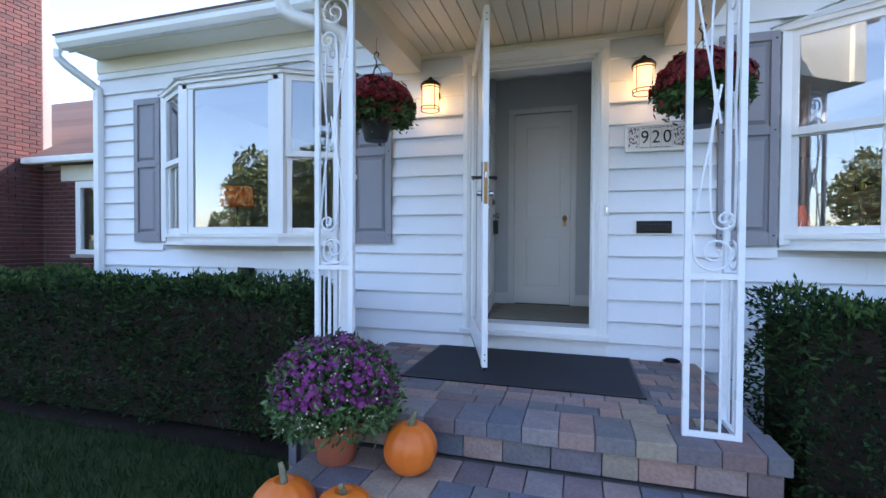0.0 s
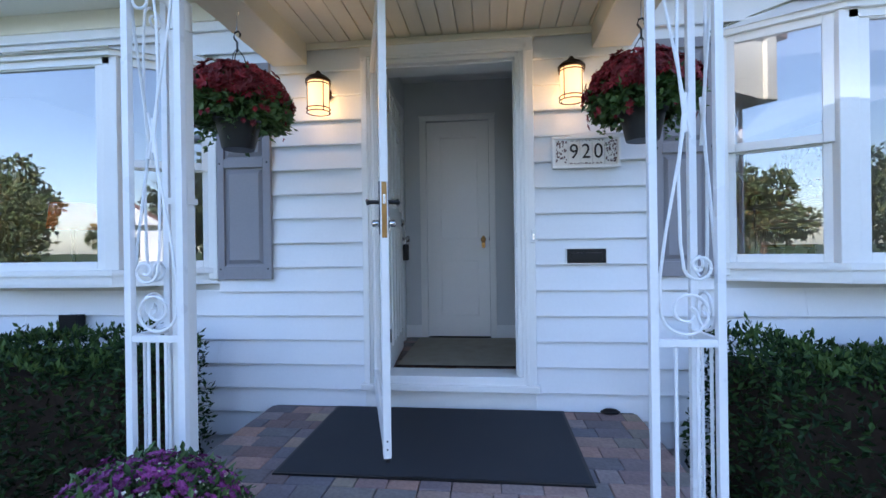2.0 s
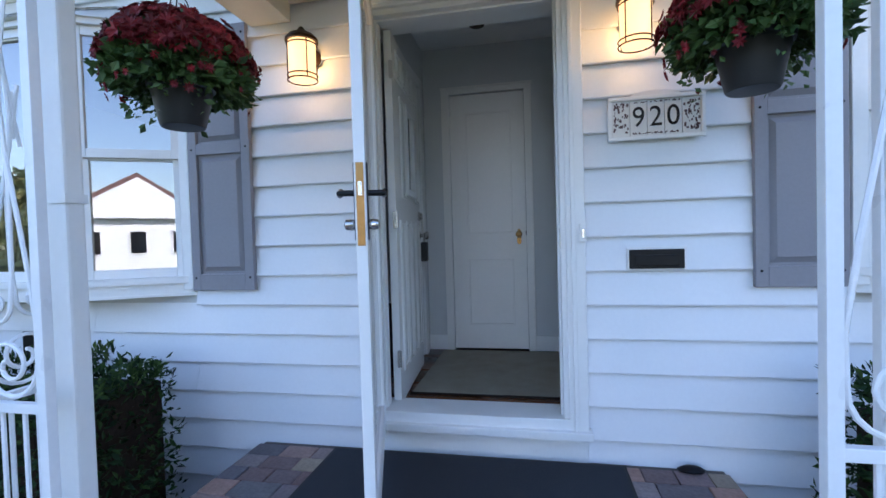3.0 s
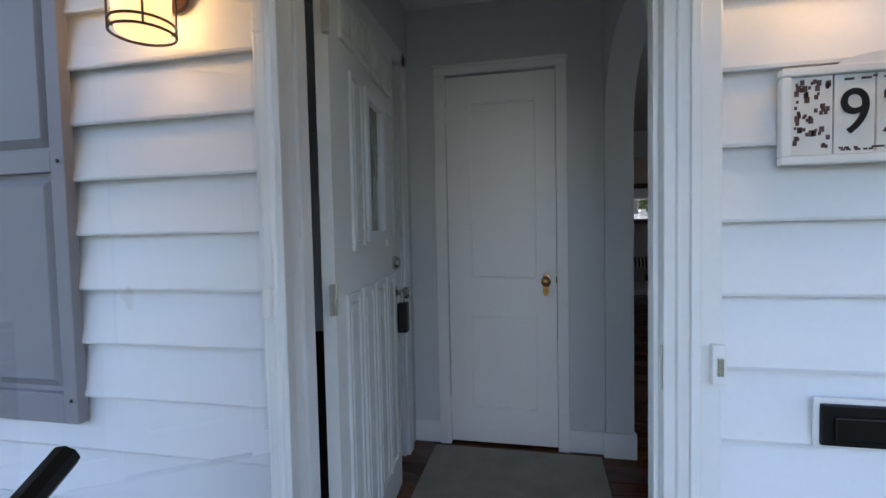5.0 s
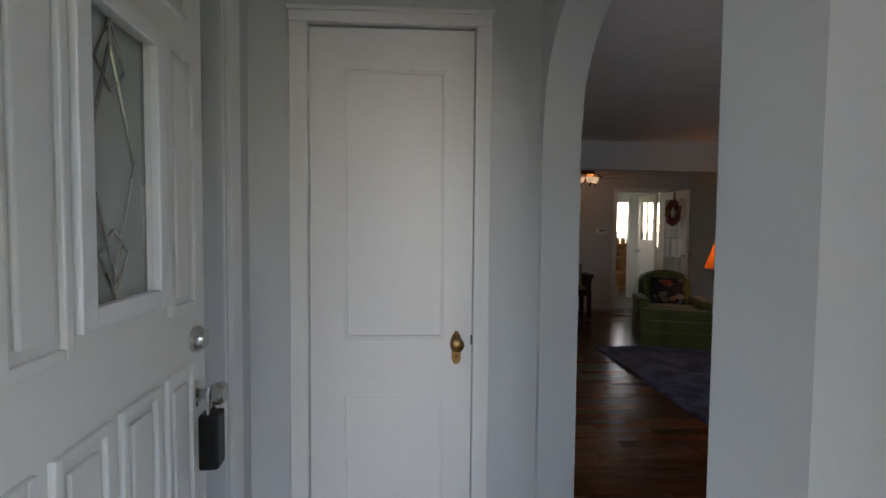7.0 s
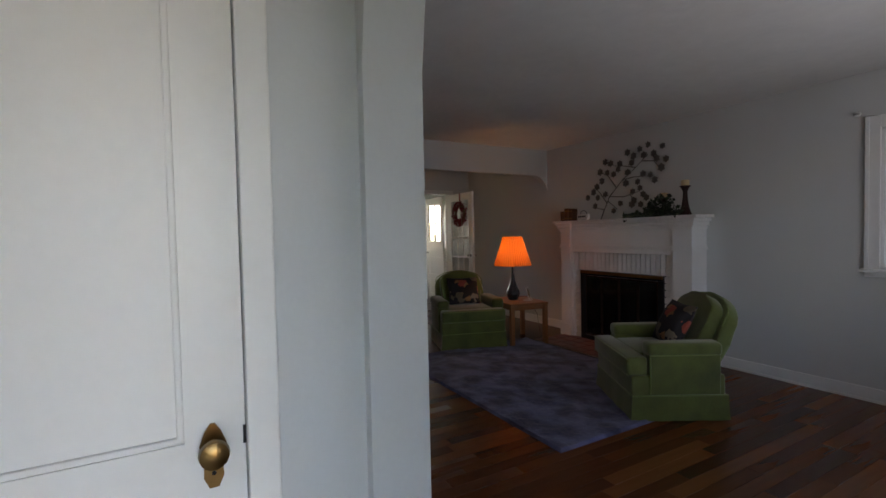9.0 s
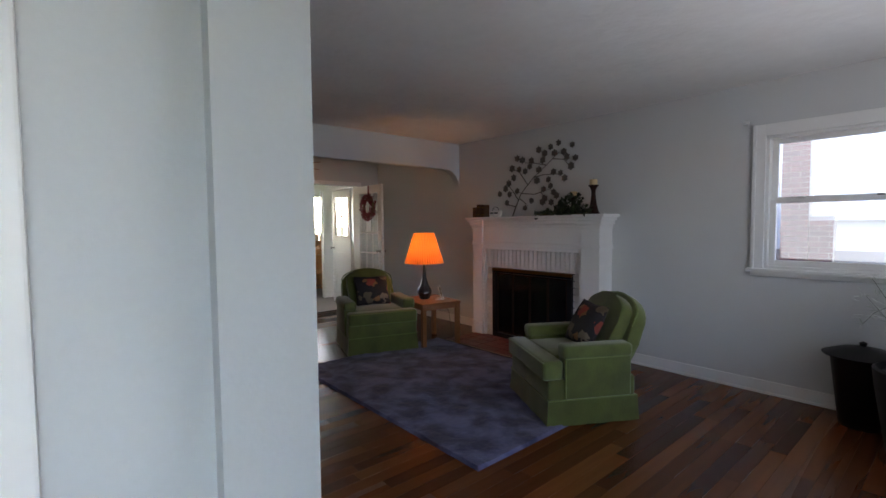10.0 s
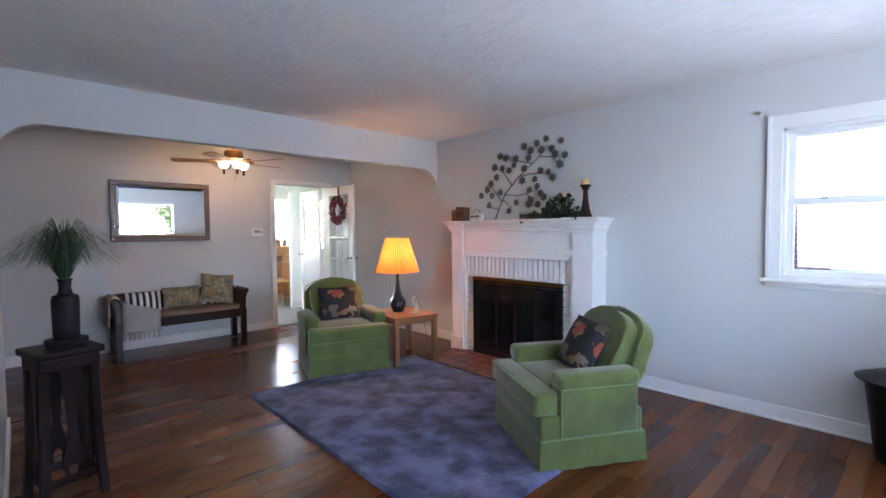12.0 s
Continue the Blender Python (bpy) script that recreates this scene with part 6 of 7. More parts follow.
lathe(bm, [(0.05, 0.03), (0.055, 0.04), (0.058, 0.235), (0.053, 0.26), (0.032, 0.27), (0.025, 0.30), (0.028, 0.335), (0.034, 0.35), (0.028, 0.35)], 28)
part("body", bm, MATTE, root, smooth=True)
GRASSY = blend_colour(material("grass_blade", (0.04, 0.08, 0.03), 0.6, bump=0.0), [(0.015, 0.03, 0.012), (0.03, 0.06, 0.022), (0.07, 0.10, 0.045)], "island")
V, F = [], []
rng = np.random.default_rng(3)
for k in range(520):
    a, sp = rng.uniform(0, 6.28), rng.uniform(0.08, 0.38)
    ht = rng.uniform(0.14, 0.27) * (1.15 - sp * 1.2)
    d = np.array([math.cos(a), math.sin(a), 0])
    s = np.array([-d[1], d[0], 0]) * 0.0022
    base = len(V)
    for j in range(6):
        t = j / 5
        p = d * (0.02 + sp * t ** 1.4) + np.array([0, 0, 0.35 + ht * math.sin(t * 2.75) * 1.2])
        V += [tuple(p - s * (1 - t * 0.8)), tuple(p + s * (1 - t * 0.8))]
    for j in range(5):
        F.append((base + 2 * j, base + 2 * j + 1, base + 2 * j + 3, base + 2 * j + 2))
o = soup("grass", V, F, GRASSY, root, "fine green grass blades")
o["kind"] = "stuff"

# bench with pillows and a throw
mBn = pose(1.86, 6.985, 0)
root = thing("bench", mBn, "dark wooden bench with scrolled arms and a tan cushion", "bench")
BW = 0.665
part("seat_rail", boxed((-BW + 0.03, BW - 0.03, -0.195, -0.165, 0.30, 0.40), (-BW + 0.03, BW - 0.03, 0.15, 0.18, 0.30, 0.40), (-BW + 0.03, -BW + 0.06, -0.165, 0.15, 0.30, 0.40), (BW - 0.06, BW - 0.03, -0.165, 0.15, 0.30, 0.40), bevel=0.004), DARKWOOD, root)
part("cushion", solid(boxed((-BW + 0.07, BW - 0.07, -0.19, 0.15, 0.395, 0.45)), None, 0.018), material("tan_cloth", (0.22, 0.15, 0.09), 0.9, grain=120, vary=0.15, bump=0.3), root, smooth=True)
for sx in (-1, 1):
    for y in (-0.175, 0.165):
        part("leg", boxed((sx * (BW - 0.035) - 0.03, sx * (BW - 0.035) + 0.03, y - 0.03, y + 0.03, 0, 0.40), bevel=0.004), DARKWOOD, root)
    bm = bms()
    o = [(0.57, 0.40), (0.60, 0.48), (0.605, 0.56), (0.635, 0.62), (0.68, 0.64), (0.70, 0.615), (0.672, 0.58), (0.655, 0.52), (0.652, 0.40)]
    prism(bm, [(sx * x, zz) for x, zz in o], "y", -0.20, 0.18)
    part("arm", bm, DARKWOOD, root)
part("back_rail", boxed((-BW + 0.03, BW - 0.03, 0.15, 0.18, 0.58, 0.66), bevel=0.006), DARKWOOD, root)
for k in range(15):
    x = -BW + 0.09 + k * (2 * BW - 0.18) / 14
    part("slat", boxed((x - 0.015, x + 0.015, 0.158, 0.172, 0.40, 0.585), bevel=0.002), DARKWOOD, root)
pillow(mBn @ Matrix.Translation((0.02, 0.06, 0.575)) @ Matrix.Rotation(radians(-18), 4, "X"), 0.40, 0.25, 0.13, DAMASK, "gold and grey damask lumbar pillow on the bench")
pillow(mBn @ Matrix.Translation((0.40, 0.04, 0.64)) @ Matrix.Rotation(radians(-18), 4, "X") @ Matrix.Rotation(radians(8), 4, "Y"), 0.38, 0.36, 0.14, DAMASK, "square gold and grey damask pillow at the bench's end")
STRIPE = material("black_white_stripe", (0.7, 0.7, 0.68), 0.9, grain=120, vary=0.1, bump=0.2)
sn, sl = STRIPE.node_tree.nodes, STRIPE.node_tree.links
wv, wc, wr_ = sn.new("ShaderNodeTexWave"), sn.new("ShaderNodeTexCoord"), sn.new("ShaderNodeValToRGB")
wv.inputs["Scale"].default_value = 5.2
wr_.color_ramp.interpolation = "CONSTANT"
wr_.color_ramp.elements[0].color, wr_.color_ramp.elements[1].color, wr_.color_ramp.elements[1].position = (0.02, 0.02, 0.02, 1), (0.7, 0.7, 0.68, 1), 0.5
sl.new(wc.outputs["Object"], wv.inputs["Vector"])
sl.new(wv.outputs["Fac"], wr_.inputs["Fac"])
sl.new(wr_.outputs["Color"], [x for x in sn if x.type == "HUE_SAT"][0].inputs["Color"])
pillow(mBn @ Matrix.Translation((-0.36, 0.08, 0.55)) @ Matrix.Rotation(radians(-16), 4, "X"), 0.36, 0.24, 0.12, STRIPE, "black and white striped pillow under the throw")
KNIT = material("grey_knit", (0.40, 0.37, 0.34), 1.0, grain=90, vary=0.25, stain=9, stain_vary=0.15, bump=1.0)
root = thing("throw_blanket", mBn, "grey knitted throw with tassels draped over the bench arm", "throw blanket")
bm = bms()
path = [(-0.46, 0.43), (-0.53, 0.47), (-0.58, 0.56), (-0.615, 0.645), (-0.67, 0.672), (-0.715, 0.64), (-0.72, 0.52), (-0.725, 0.36)]
gr = []
for i, (x, zz) in enumerate(path):
    gr.append([bm.verts.new((x + 0.008 * noise.noise((i, j * 0.7, 2)), -0.225 + 0.37 * j / 10, zz + 0.012 * noise.noise((i * 0.8, j * 0.9, 5)))) for j in range(11)])
for i in range(len(path) - 1):
    for j in range(10):
        bm.faces.new((gr[i][j], gr[i + 1][j], gr[i + 1][j + 1], gr[i][j + 1]))
o = part("cloth", bm, KNIT, root, smooth=True)
md = o.modifiers.new("thick", "SOLIDIFY")
md.thickness = 0.012
bm = bms()
gr = [[bm.verts.new((-0.60 + 0.34 * i / 8, -0.235 - 0.008 * math.sin(i * 1.7 + j), 0.60 - 0.33 * j / 8 - 0.10 * i / 8 * (1 - j / 8))) for j in range(9)] for i in range(9)]
for i in range(8):
    for j in range(8):
        bm.faces.new((gr[i][j], gr[i + 1][j], gr[i + 1][j + 1], gr[i][j + 1]))
o = part("front_fold", bm, KNIT, root, smooth=True)
md = o.modifiers.new("thick", "SOLIDIFY")
md.thickness = 0.012
for k in range(8):
    bm = bms()
    x = -0.59 + 0.043 * k
    tube(bm, [(x, -0.235, 0.285), (x + 0.004, -0.24, 0.25), (x, -0.242, 0.20)], 0.010, 8, 0.7)
    part("tassel", bm, KNIT, root)

# mirror and thermostat
FRAMEW = material("walnut_frame", (0.075, 0.030, 0.016), 0.35, grain=40, vary=0.2, bump=0.1)
root = thing("wall_mirror", pose(1.752, YB, 1.572), "rectangular mirror in a walnut frame on the wall", "mirror")
part("frame", boxed((-0.507, 0.507, -0.03, 0, 0.285, 0.345), (-0.507, 0.507, -0.03, 0, -0.345, -0.285), (-0.507, -0.447, -0.03, 0, -0.285, 0.285), (0.447, 0.507, -0.03, 0, -0.285, 0.285), bevel=0.006), FRAMEW, root)
MIRROR = bpy.data.materials.new("mirror")
MIRROR.use_nodes = True
mb = MIRROR.node_tree.nodes["Principled BSDF"]
mb.inputs["Base Color"].default_value, mb.inputs["Metallic"].default_value, mb.inputs["Roughness"].default_value = (0.88, 0.9, 0.9, 1), 1.0, 0.01
part("glass", boxed((-0.445, 0.445, -0.016, -0.006, -0.283, 0.283)), MIRROR, root)
bm = bms()
vi = [bm.verts.new(p) for p in ((-0.42, -0.0175, -0.258), (0.42, -0.0175, -0.258), (0.42, -0.0175, 0.258), (-0.42, -0.0175, 0.258))]
vo = [bm.verts.new(p) for p in ((-0.446, -0.0235, -0.284), (0.446, -0.0235, -0.284), (0.446, -0.0235, 0.284), (-0.446, -0.0235, 0.284))]
for i in range(4):
    bm.faces.new((vo[i], vo[(i + 1) % 4], vi[(i + 1) % 4], vi[i]))
part("bevel", bm, MIRROR, root)
root = thing("thermostat", pose(2.85, YB, 1.325), "white wall thermostat with a small grey display", "thermostat")
part("case", boxed((-0.08, 0.08, -0.028, 0, -0.048, 0.048), bevel=0.006), WHITE, root)
part("display", boxed((-0.05, 0.03, -0.0295, -0.026, -0.012, 0.026)), SHUTTER, root)
part("dial", boxed((0.05, 0.066, -0.033, -0.026, -0.02, 0.02), bevel=0.003), BRASS, root)

# ceiling fan
root = thing("ceiling_fan", pose(2.36, 6.63, CZ - 0.0), "ceiling fan with wooden blades, bronze arms and lit glass shades", "ceiling fan")
bm = bms()
lathe(bm, [(0.07, 0.07), (0.07, 0.03), (0.02, 0.01), (0.015, -0.13), (0.09, -0.15), (0.105, -0.18), (0.105, -0.24), (0.06, -0.26), (0.05, -0.275), (0.02, -0.28)], 28)
part("motor", bm, BRASS, root, smooth=True)
for k in range(5):
    m = Matrix.Rotation(radians(72 * k + 8), 4, "Z")
    bm = bms()
    prism(bm, [(0.17, -0.045), (0.60, -0.065), (0.635, -0.04), (0.635, 0.04), (0.60, 0.065), (0.17, 0.045)], "z", -0.284, -0.277)
    bm.transform(m @ Matrix.Rotation(radians(9), 4, "X"))
    bl = part("blade", bm, OAK, root)
    bm = boxed((0.09, 0.24, -0.018, 0.018, -0.276, -0.255), bevel=0.003)
    bm.transform(m)
    part("bracket", bm, BRASS, bl)
GLOBE = glowing("lit_frosted_glass", (1.0, 0.80, 0.58), 0.045, (0.9, 0.88, 0.82))
for bx, by in ((-0.11, 0.0), (0.0, -0.11), (0.11, 0.0)):
    bm = bms()
    tube(bm, [(0, 0, -0.26), (bx * 0.5, by * 0.5, -0.36), (bx, by, -0.385)], 0.007, 8)
    lathe(bm, [(0.008, -0.43), (0.016, -0.41), (0.012, -0.39), (0.022, -0.375), (0.022, -0.365)], 12, (bx, by, 0))
    arm = part("light_arm", bm, BRONZE, root)
    bm = bms()
    lathe(bm, [(0.022, -0.37), (0.05, -0.345), (0.064, -0.29), (0.066, -0.285), (0.055, -0.30), (0.02, -0.36)], 20, (bx, by, 0))
    sh = part("shade", bm, GLOBE, arm, "lit frosted glass shade", smooth=True)
    sh.visible_shadow = False
bm = bms()
tube(bm, [(0.0, -0.03, -0.27), (0.0, -0.03, -0.50)], 0.002, 6)
part("pull_chain", bm, BRASS, root)


# doors at the kitchen
structure("trim", boxed((KX0 - 0.06, KX0, YB - 0.018, YB, 0, KT + 0.06), (KX1, KX1 + 0.06, YB - 0.018, YB, 0, KT + 0.06), (KX0, KX1, YB - 0.018, YB, KT, KT + 0.06), (KX0 - 0.002, KX0 + 0.014, YB, YB + 0.13, 0, KT), (KX1 - 0.014, KX1 + 0.002, YB, YB + 0.13, 0, KT), bevel=0.003), WHITE, "white casing of the kitchen doorway", "trim")


def glazed_door(name, m, w, h, cols, rows, z0, label, cat, panels=()):
    root = tagged(new(name), label, cat, kind="structure")
    root.matrix_basis = m
    st, t = 0.11, 0.018
    part("stile", boxed((0, st, -t, t, 0, h), bevel=0.003), WHITE, root)
    part("stile", boxed((w - st, w, -t, t, 0, h), bevel=0.003), WHITE, root)
    part("rail", boxed((st, w - st, -t, t, h - 0.115, h), bevel=0.003), WHITE, root)
    part("rail", boxed((st, w - st, -t, t, z0 - 0.10, z0), bevel=0.003), WHITE, root)
    part("rail", boxed((st, w - st, -t, t, 0, 0.20), bevel=0.003), WHITE, root)
    for a, b in panels:
        part("panel", boxed((st, w - st, -0.008, 0.008, a, b)), WHITE, root)
        part("rail", boxed((st, w - st, -t, t, b, b + 0.08), bevel=0.003), WHITE, root)
    x0, x1, zt = st, w - st, h - 0.115
    for i in range(1, cols):
        x = x0 + (x1 - x0) * i / cols
        part("muntin", boxed((x - 0.011, x + 0.011, -0.014, 0.014, z0, zt), bevel=0.003), WHITE, root)
    for j in range(1, rows):
        z = z0 + (zt - z0) * j / rows
        part("muntin", boxed((x0, x1, -0.013, 0.013, z - 0.011, z + 0.011), bevel=0.003), WHITE, root)
    for i in range(cols):
        for j in range(rows):
            p = part("pane", boxed((x0 + (x1 - x0) * i / cols + 0.008, x0 + (x1 - x0) * (i + 1) / cols - 0.008, -0.002, 0.002, z0 + (zt - z0) * j / rows + 0.008, z0 + (zt - z0) * (j + 1) / rows - 0.008)), PANE, root)
            p.visible_shadow = False
    for s in (-1, 1):
        bm = bms()
        lathe(bm, [(0.024, 0), (0.022, 0.006), (0.009, 0.012), (0.009, 0.035), (0.022, 0.045), (0.024, 0.056), (0.012, 0.062)], 14)
        bm.transform(Matrix.Translation((w - 0.055, s * t, 0.95)) @ Matrix.Rotation(radians(-90 * s), 4, "X"))
        part("knob", bm, STEEL, root, smooth=True)
    return root


glazed_door("door_3", at_angle((3.87, 7.22), (3.835, 6.33), 0.01), 0.79, 1.95, 3, 5, 0.30, "white fifteen-light French door, open against the wall", "French door")
glazed_door("door_4", at_angle((3.87, 7.42), (3.93, 8.16), 0.01), 0.745, 1.95, 2, 2, 1.16, "white panelled kitchen door with four glass lights, open", "door", ((0.20, 0.48), (0.56, 0.80), (0.88, 1.0)))
root = thing("wreath", pose(3.80, 6.74, 1.62), "red berry wreath hanging on the French door", "wreath")
RED = blend_colour(material("red_berry", (0.25, 0.02, 0.03), 0.5, bump=0.0), [(0.12, 0.01, 0.018), (0.30, 0.02, 0.035), (0.20, 0.05, 0.05)], "island")
rng = np.random.default_rng(23)
P, N = [], []
for k in range(900):
    a, b = rng.uniform(0, 6.28), rng.uniform(0, 6.28)
    r = 0.135 + 0.045 * math.cos(b)
    P.append((-0.02 + 0.03 * math.sin(b), r * math.cos(a), r * math.sin(a)))
    N.append((-0.5, math.cos(a), math.sin(a)))
leaves("berries", P, N, 0.034, RED, root, "red berries and leaves", seed=5, narrow=0.6, kind="stuff")
bm = bms()
tube(bm, [(-0.008, 0.135 * math.cos(a), 0.135 * math.sin(a)) for a in np.linspace(0, 2 * math.pi, 33)], 0.018, 8)
part("vine_ring", bm, STEM, root)
part("ribbon", boxed((-0.012, -0.006, -0.02, 0.02, 0.14, 0.33)), RED, root)

# dark urns and a twig plant by the window
root = thing("lidded_urn", pose(4.08, 1.15, 0), "black lidded metal urn by the window wall", "urn")
bm = bms()
lathe(bm, [(0.11, 0), (0.115, 0.02), (0.165, 0.44), (0.172, 0.455), (0.16, 0.46)], 28)
part("body", bm, BLACK, root, smooth=True)
bm = bms()
lathe(bm, [(0.205, 0.462), (0.21, 0.472), (0.12, 0.51), (0.04, 0.525), (0.016, 0.53), (0.022, 0.55), (0.008, 0.56)], 28)
part("lid", bm, BLACK, root, smooth=True)
root = thing("potted_twigs", pose(3.72, 0.82, 0), "large dark round planter with wiry white-tipped twigs", "potted plant")
bm = bms()
lathe(bm, [(0.17, 0), (0.18, 0.02), (0.24, 0.40), (0.25, 0.50), (0.235, 0.51), (0.22, 0.47), (0.12, 0.46)], 30)
part("planter", bm, MATTE, root, smooth=True)
TWIG = material("twig", (0.12, 0.13, 0.10), 0.7, grain=40, vary=0.2, bump=0.2)
BUDW = blend_colour(material("white_twig_bud", (0.6, 0.62, 0.58), 0.6, bump=0.0), [(0.35, 0.40, 0.34), (0.7, 0.72, 0.70)], "island")
rng = np.random.default_rng(31)
P, N = [], []
for k in range(26):
    a, sp, ht = rng.uniform(0, 6.28), rng.uniform(0.08, 0.33), rng.uniform(0.25, 0.62)
    pts = [(sp * t ** 1.3 * math.cos(a) + 0.02 * math.sin(7 * t), sp * t ** 1.3 * math.sin(a), 0.45 + ht * (t if k % 3 else math.sin(t * 2.4))) for t in np.linspace(0, 1, 8)]
    bm = bms()
    tube(bm, pts, 0.004, 5, 0.4)
    part("twig", bm, TWIG, root)
    for p in pts[3:]:
        for _ in range(9):
            P.append(tuple(np.array(p) + rng.normal(0, 0.018, 3)))
            N.append((math.cos(a), math.sin(a), 0.4))
leaves("twig_tips", P, N, 0.038, BUDW, root, "pale feathery tips", seed=32, narrow=0.16, kind="stuff")

# ---- kitchen glimpsed through the doorway ----
VINYL = material("grey_vinyl_floor", (0.22, 0.19, 0.18), 0.5, grain=20, vary=0.1, stain=4, stain_vary=0.1, bump=0.05)
structure("floor_kitchen", boxed((2.5, 6.5, YB + 0.065, 10.4, -0.02, 0.004)), VINYL, "grey vinyl kitchen floor", "floor")
structure("threshold", boxed((KX0, KX1, YB + 0.0, YB + 0.065, -0.02, 0.010), bevel=0.003), DARKWOOD, "dark wood threshold at the kitchen door", "threshold")
structure("trim", boxed((3.95, 4.23, 8.6, 8.7, 0, 2.0), (3.93, 4.25, 8.58, 8.6, 0, 0.11), bevel=0.004), WHITE, "white kitchen door casing and baseboard", "trim")
PINE = material("golden_pine", (0.45, 0.20, 0.06), 0.4, grain=30, vary=0.15, stain=4, stain_vary=0.12, bump=0.06, stretch=(1, 1, 0.2))
root = thing("hutch", pose(4.30, 9.7, 0), "golden pine hutch in the kitchen", "cabinet")
part("side", boxed((-0.40, -0.375, -0.22, 0.22, 0, 1.02), bevel=0.003), PINE, root)
part("side", boxed((0.375, 0.40, -0.22, 0.22, 0, 1.02), bevel=0.003), PINE, root)
part("back", boxed((-0.375, 0.375, 0.205, 0.22, 0, 1.02)), PINE, root)
for z in (0.06, 0.40, 0.72, 0.86):
    part("shelf", boxed((-0.375, 0.375, -0.21, 0.205, z, z + 0.022), bevel=0.002), PINE, root)
part("top", boxed((-0.43, 0.43, -0.25, 0.24, 1.02, 1.05), bevel=0.005), PINE, root)
for k in range(4):
    root = thing("jar", pose(4.02 + 0.13 * k, 9.62, 1.05), "small amber glass jar on the pine hutch", "jar", "jars on the hutch")
    bm = bms()
    lathe(bm, [(0.045, 0), (0.05, 0.01), (0.05, 0.09), (0.04, 0.10)], 16)
    part("body", bm, WAX, root, smooth=True)
    bm = bms()
    lathe(bm, [(0.043, 0.10), (0.043, 0.125), (0.02, 0.13)], 16)
    part("lid", bm, OAK, root, smooth=True)
root = thing("windsor_chair", pose(3.90, 9.0, 0, 0, 0, 215), "golden oak spindle-back kitchen chair", "chair")
bm = bms()
lathe(bm, [(0.17, 0.42), (0.21, 0.43), (0.215, 0.455), (0.19, 0.46)], 24)
part("seat", bm, PINE, root, smooth=True)
for a in (45, 135, 225, 315):
    bm = bms()
    c, s = math.cos(radians(a)), math.sin(radians(a))
    tube(bm, [(0.13 * c, 0.13 * s, 0.43), (0.17 * c, 0.17 * s, 0.22), (0.21 * c, 0.21 * s, 0.0)], 0.017, 8, 0.75)
    part("leg", bm, PINE, root)
bm = bms()
tube(bm, [(0.19 * math.cos(a), 0.15 + 0.02 * math.sin(a), 0.50 + 0.48 * math.sin(a) ** 0.6) for a in np.linspace(0.02, math.pi - 0.02, 22)], 0.013, 8)
part("hoop", bm, PINE, root)
for k in range(6):
    x = -0.125 + 0.05 * k
    bm = bms()
    tube(bm, [(x * 0.8, 0.14, 0.45), (x, 0.165, 0.50 + 0.48 * max(0.1, 1 - (x / 0.19) ** 2) ** 0.3)], 0.007, 6)
    part("spindle", bm, PINE, root)


# ---- the neighbourhood ----
def brick_wall(root, name, x0, x1, z0, z1, to_world, count):
    """Running bond on the local x-z plane, front at y = 0: returns what is past the count as boxes."""
    L, Hh, J = 0.203, 0.062, 0.012
    me = {}
    r, z, done, rest = 0, z0, 0, []
    while z + Hh <= z1 + 0.001:
        x = x0 - (L + J) / 2 * (r % 2)
        while x < x1:
            a, b = max(x, x0), min(x + L, x1)
            if b - a > 0.03:
                key = round(b - a, 3)
                if done < count:
                    if key not in me:
                        bm = boxed((0, key, -0.008, 0.03, 0, Hh))
                        q = bpy.data.meshes.new("brick")
                        bm.to_mesh(q)
                        bm.free()
                        q.materials.append(BRICK)
                        me[key] = q
                    o = part("brick", me[key], BRICK, root)
                    o.matrix_basis = to_world @ Matrix.Translation((a, 0, z))
                    done += 1
                else:
                    rest.append((a, b, -0.008, 0.03, z, z + Hh))
            x += L + J
        z += Hh + J
        r += 1
    return rest


BRICKS = blend_colour(material("brick_red_far", (0.2, 0.06, 0.045), 0.85, grain=70, vary=0.25, stain=5, stain_vary=0.25, bump=0.5), [(0.075, 0.020, 0.020), (0.11, 0.031, 0.028), (0.055, 0.019, 0.020), (0.095, 0.026, 0.024)], "island")
LIME = material("lime_mortar", (0.30, 0.26, 0.23), 0.9, grain=90, vary=0.2, bump=0.4)
# brick house with a chimney beyond the end of this one
nb = thing("brick_house", pose(-10.5, 2.2, GZ), "red brick house with a tall chimney and brown shingle roof", "house")
wpart("wall", boxed((-16.0, -6.9, 2.20, 8.0, GZ - 0.1, 1.95)), LIME, nb)
rest = []
for (x0, x1, z0, z1) in ((-9.05, -8.20, GZ, 1.95), (-7.30, -6.9, GZ, 1.95), (-8.20, -7.30, GZ, 0.42), (-8.20, -7.30, 1.66, 1.95)):
    rest += brick_wall(nb, "w", x0, x1, z0, z1, nb.matrix_basis.inverted() @ Matrix.Translation((0, 2.19, 0)), 0)
bm = bms()
for s in rest:
    box(bm, *s)
bm.transform(Matrix.Translation((0, 2.19, 0)))
tagged(wpart("brickwork", bm, BRICKS, nb), kind="stuff")
ch = wpart("chimney", boxed((-10.55, -9.10, 1.35, 2.35, GZ - 0.1, 7.5)), LIME, nb)
rest = brick_wall(nb, "c", -10.55, -9.10, GZ, 5.2, Matrix.Identity(4), 0)
bm = bms()
for s in rest:
    box(bm, *s)
bm.transform(Matrix.Translation((0, 1.34, 0)))
b2 = bms()
for s in brick_wall(nb, "c", 0, 0.85, GZ, 5.2, Matrix.Identity(4), 0):
    box(b2, *s)
b2.transform(Matrix.Translation((-9.09, 1.35, 0)) @ Matrix.Rotation(radians(90), 4, "Z"))
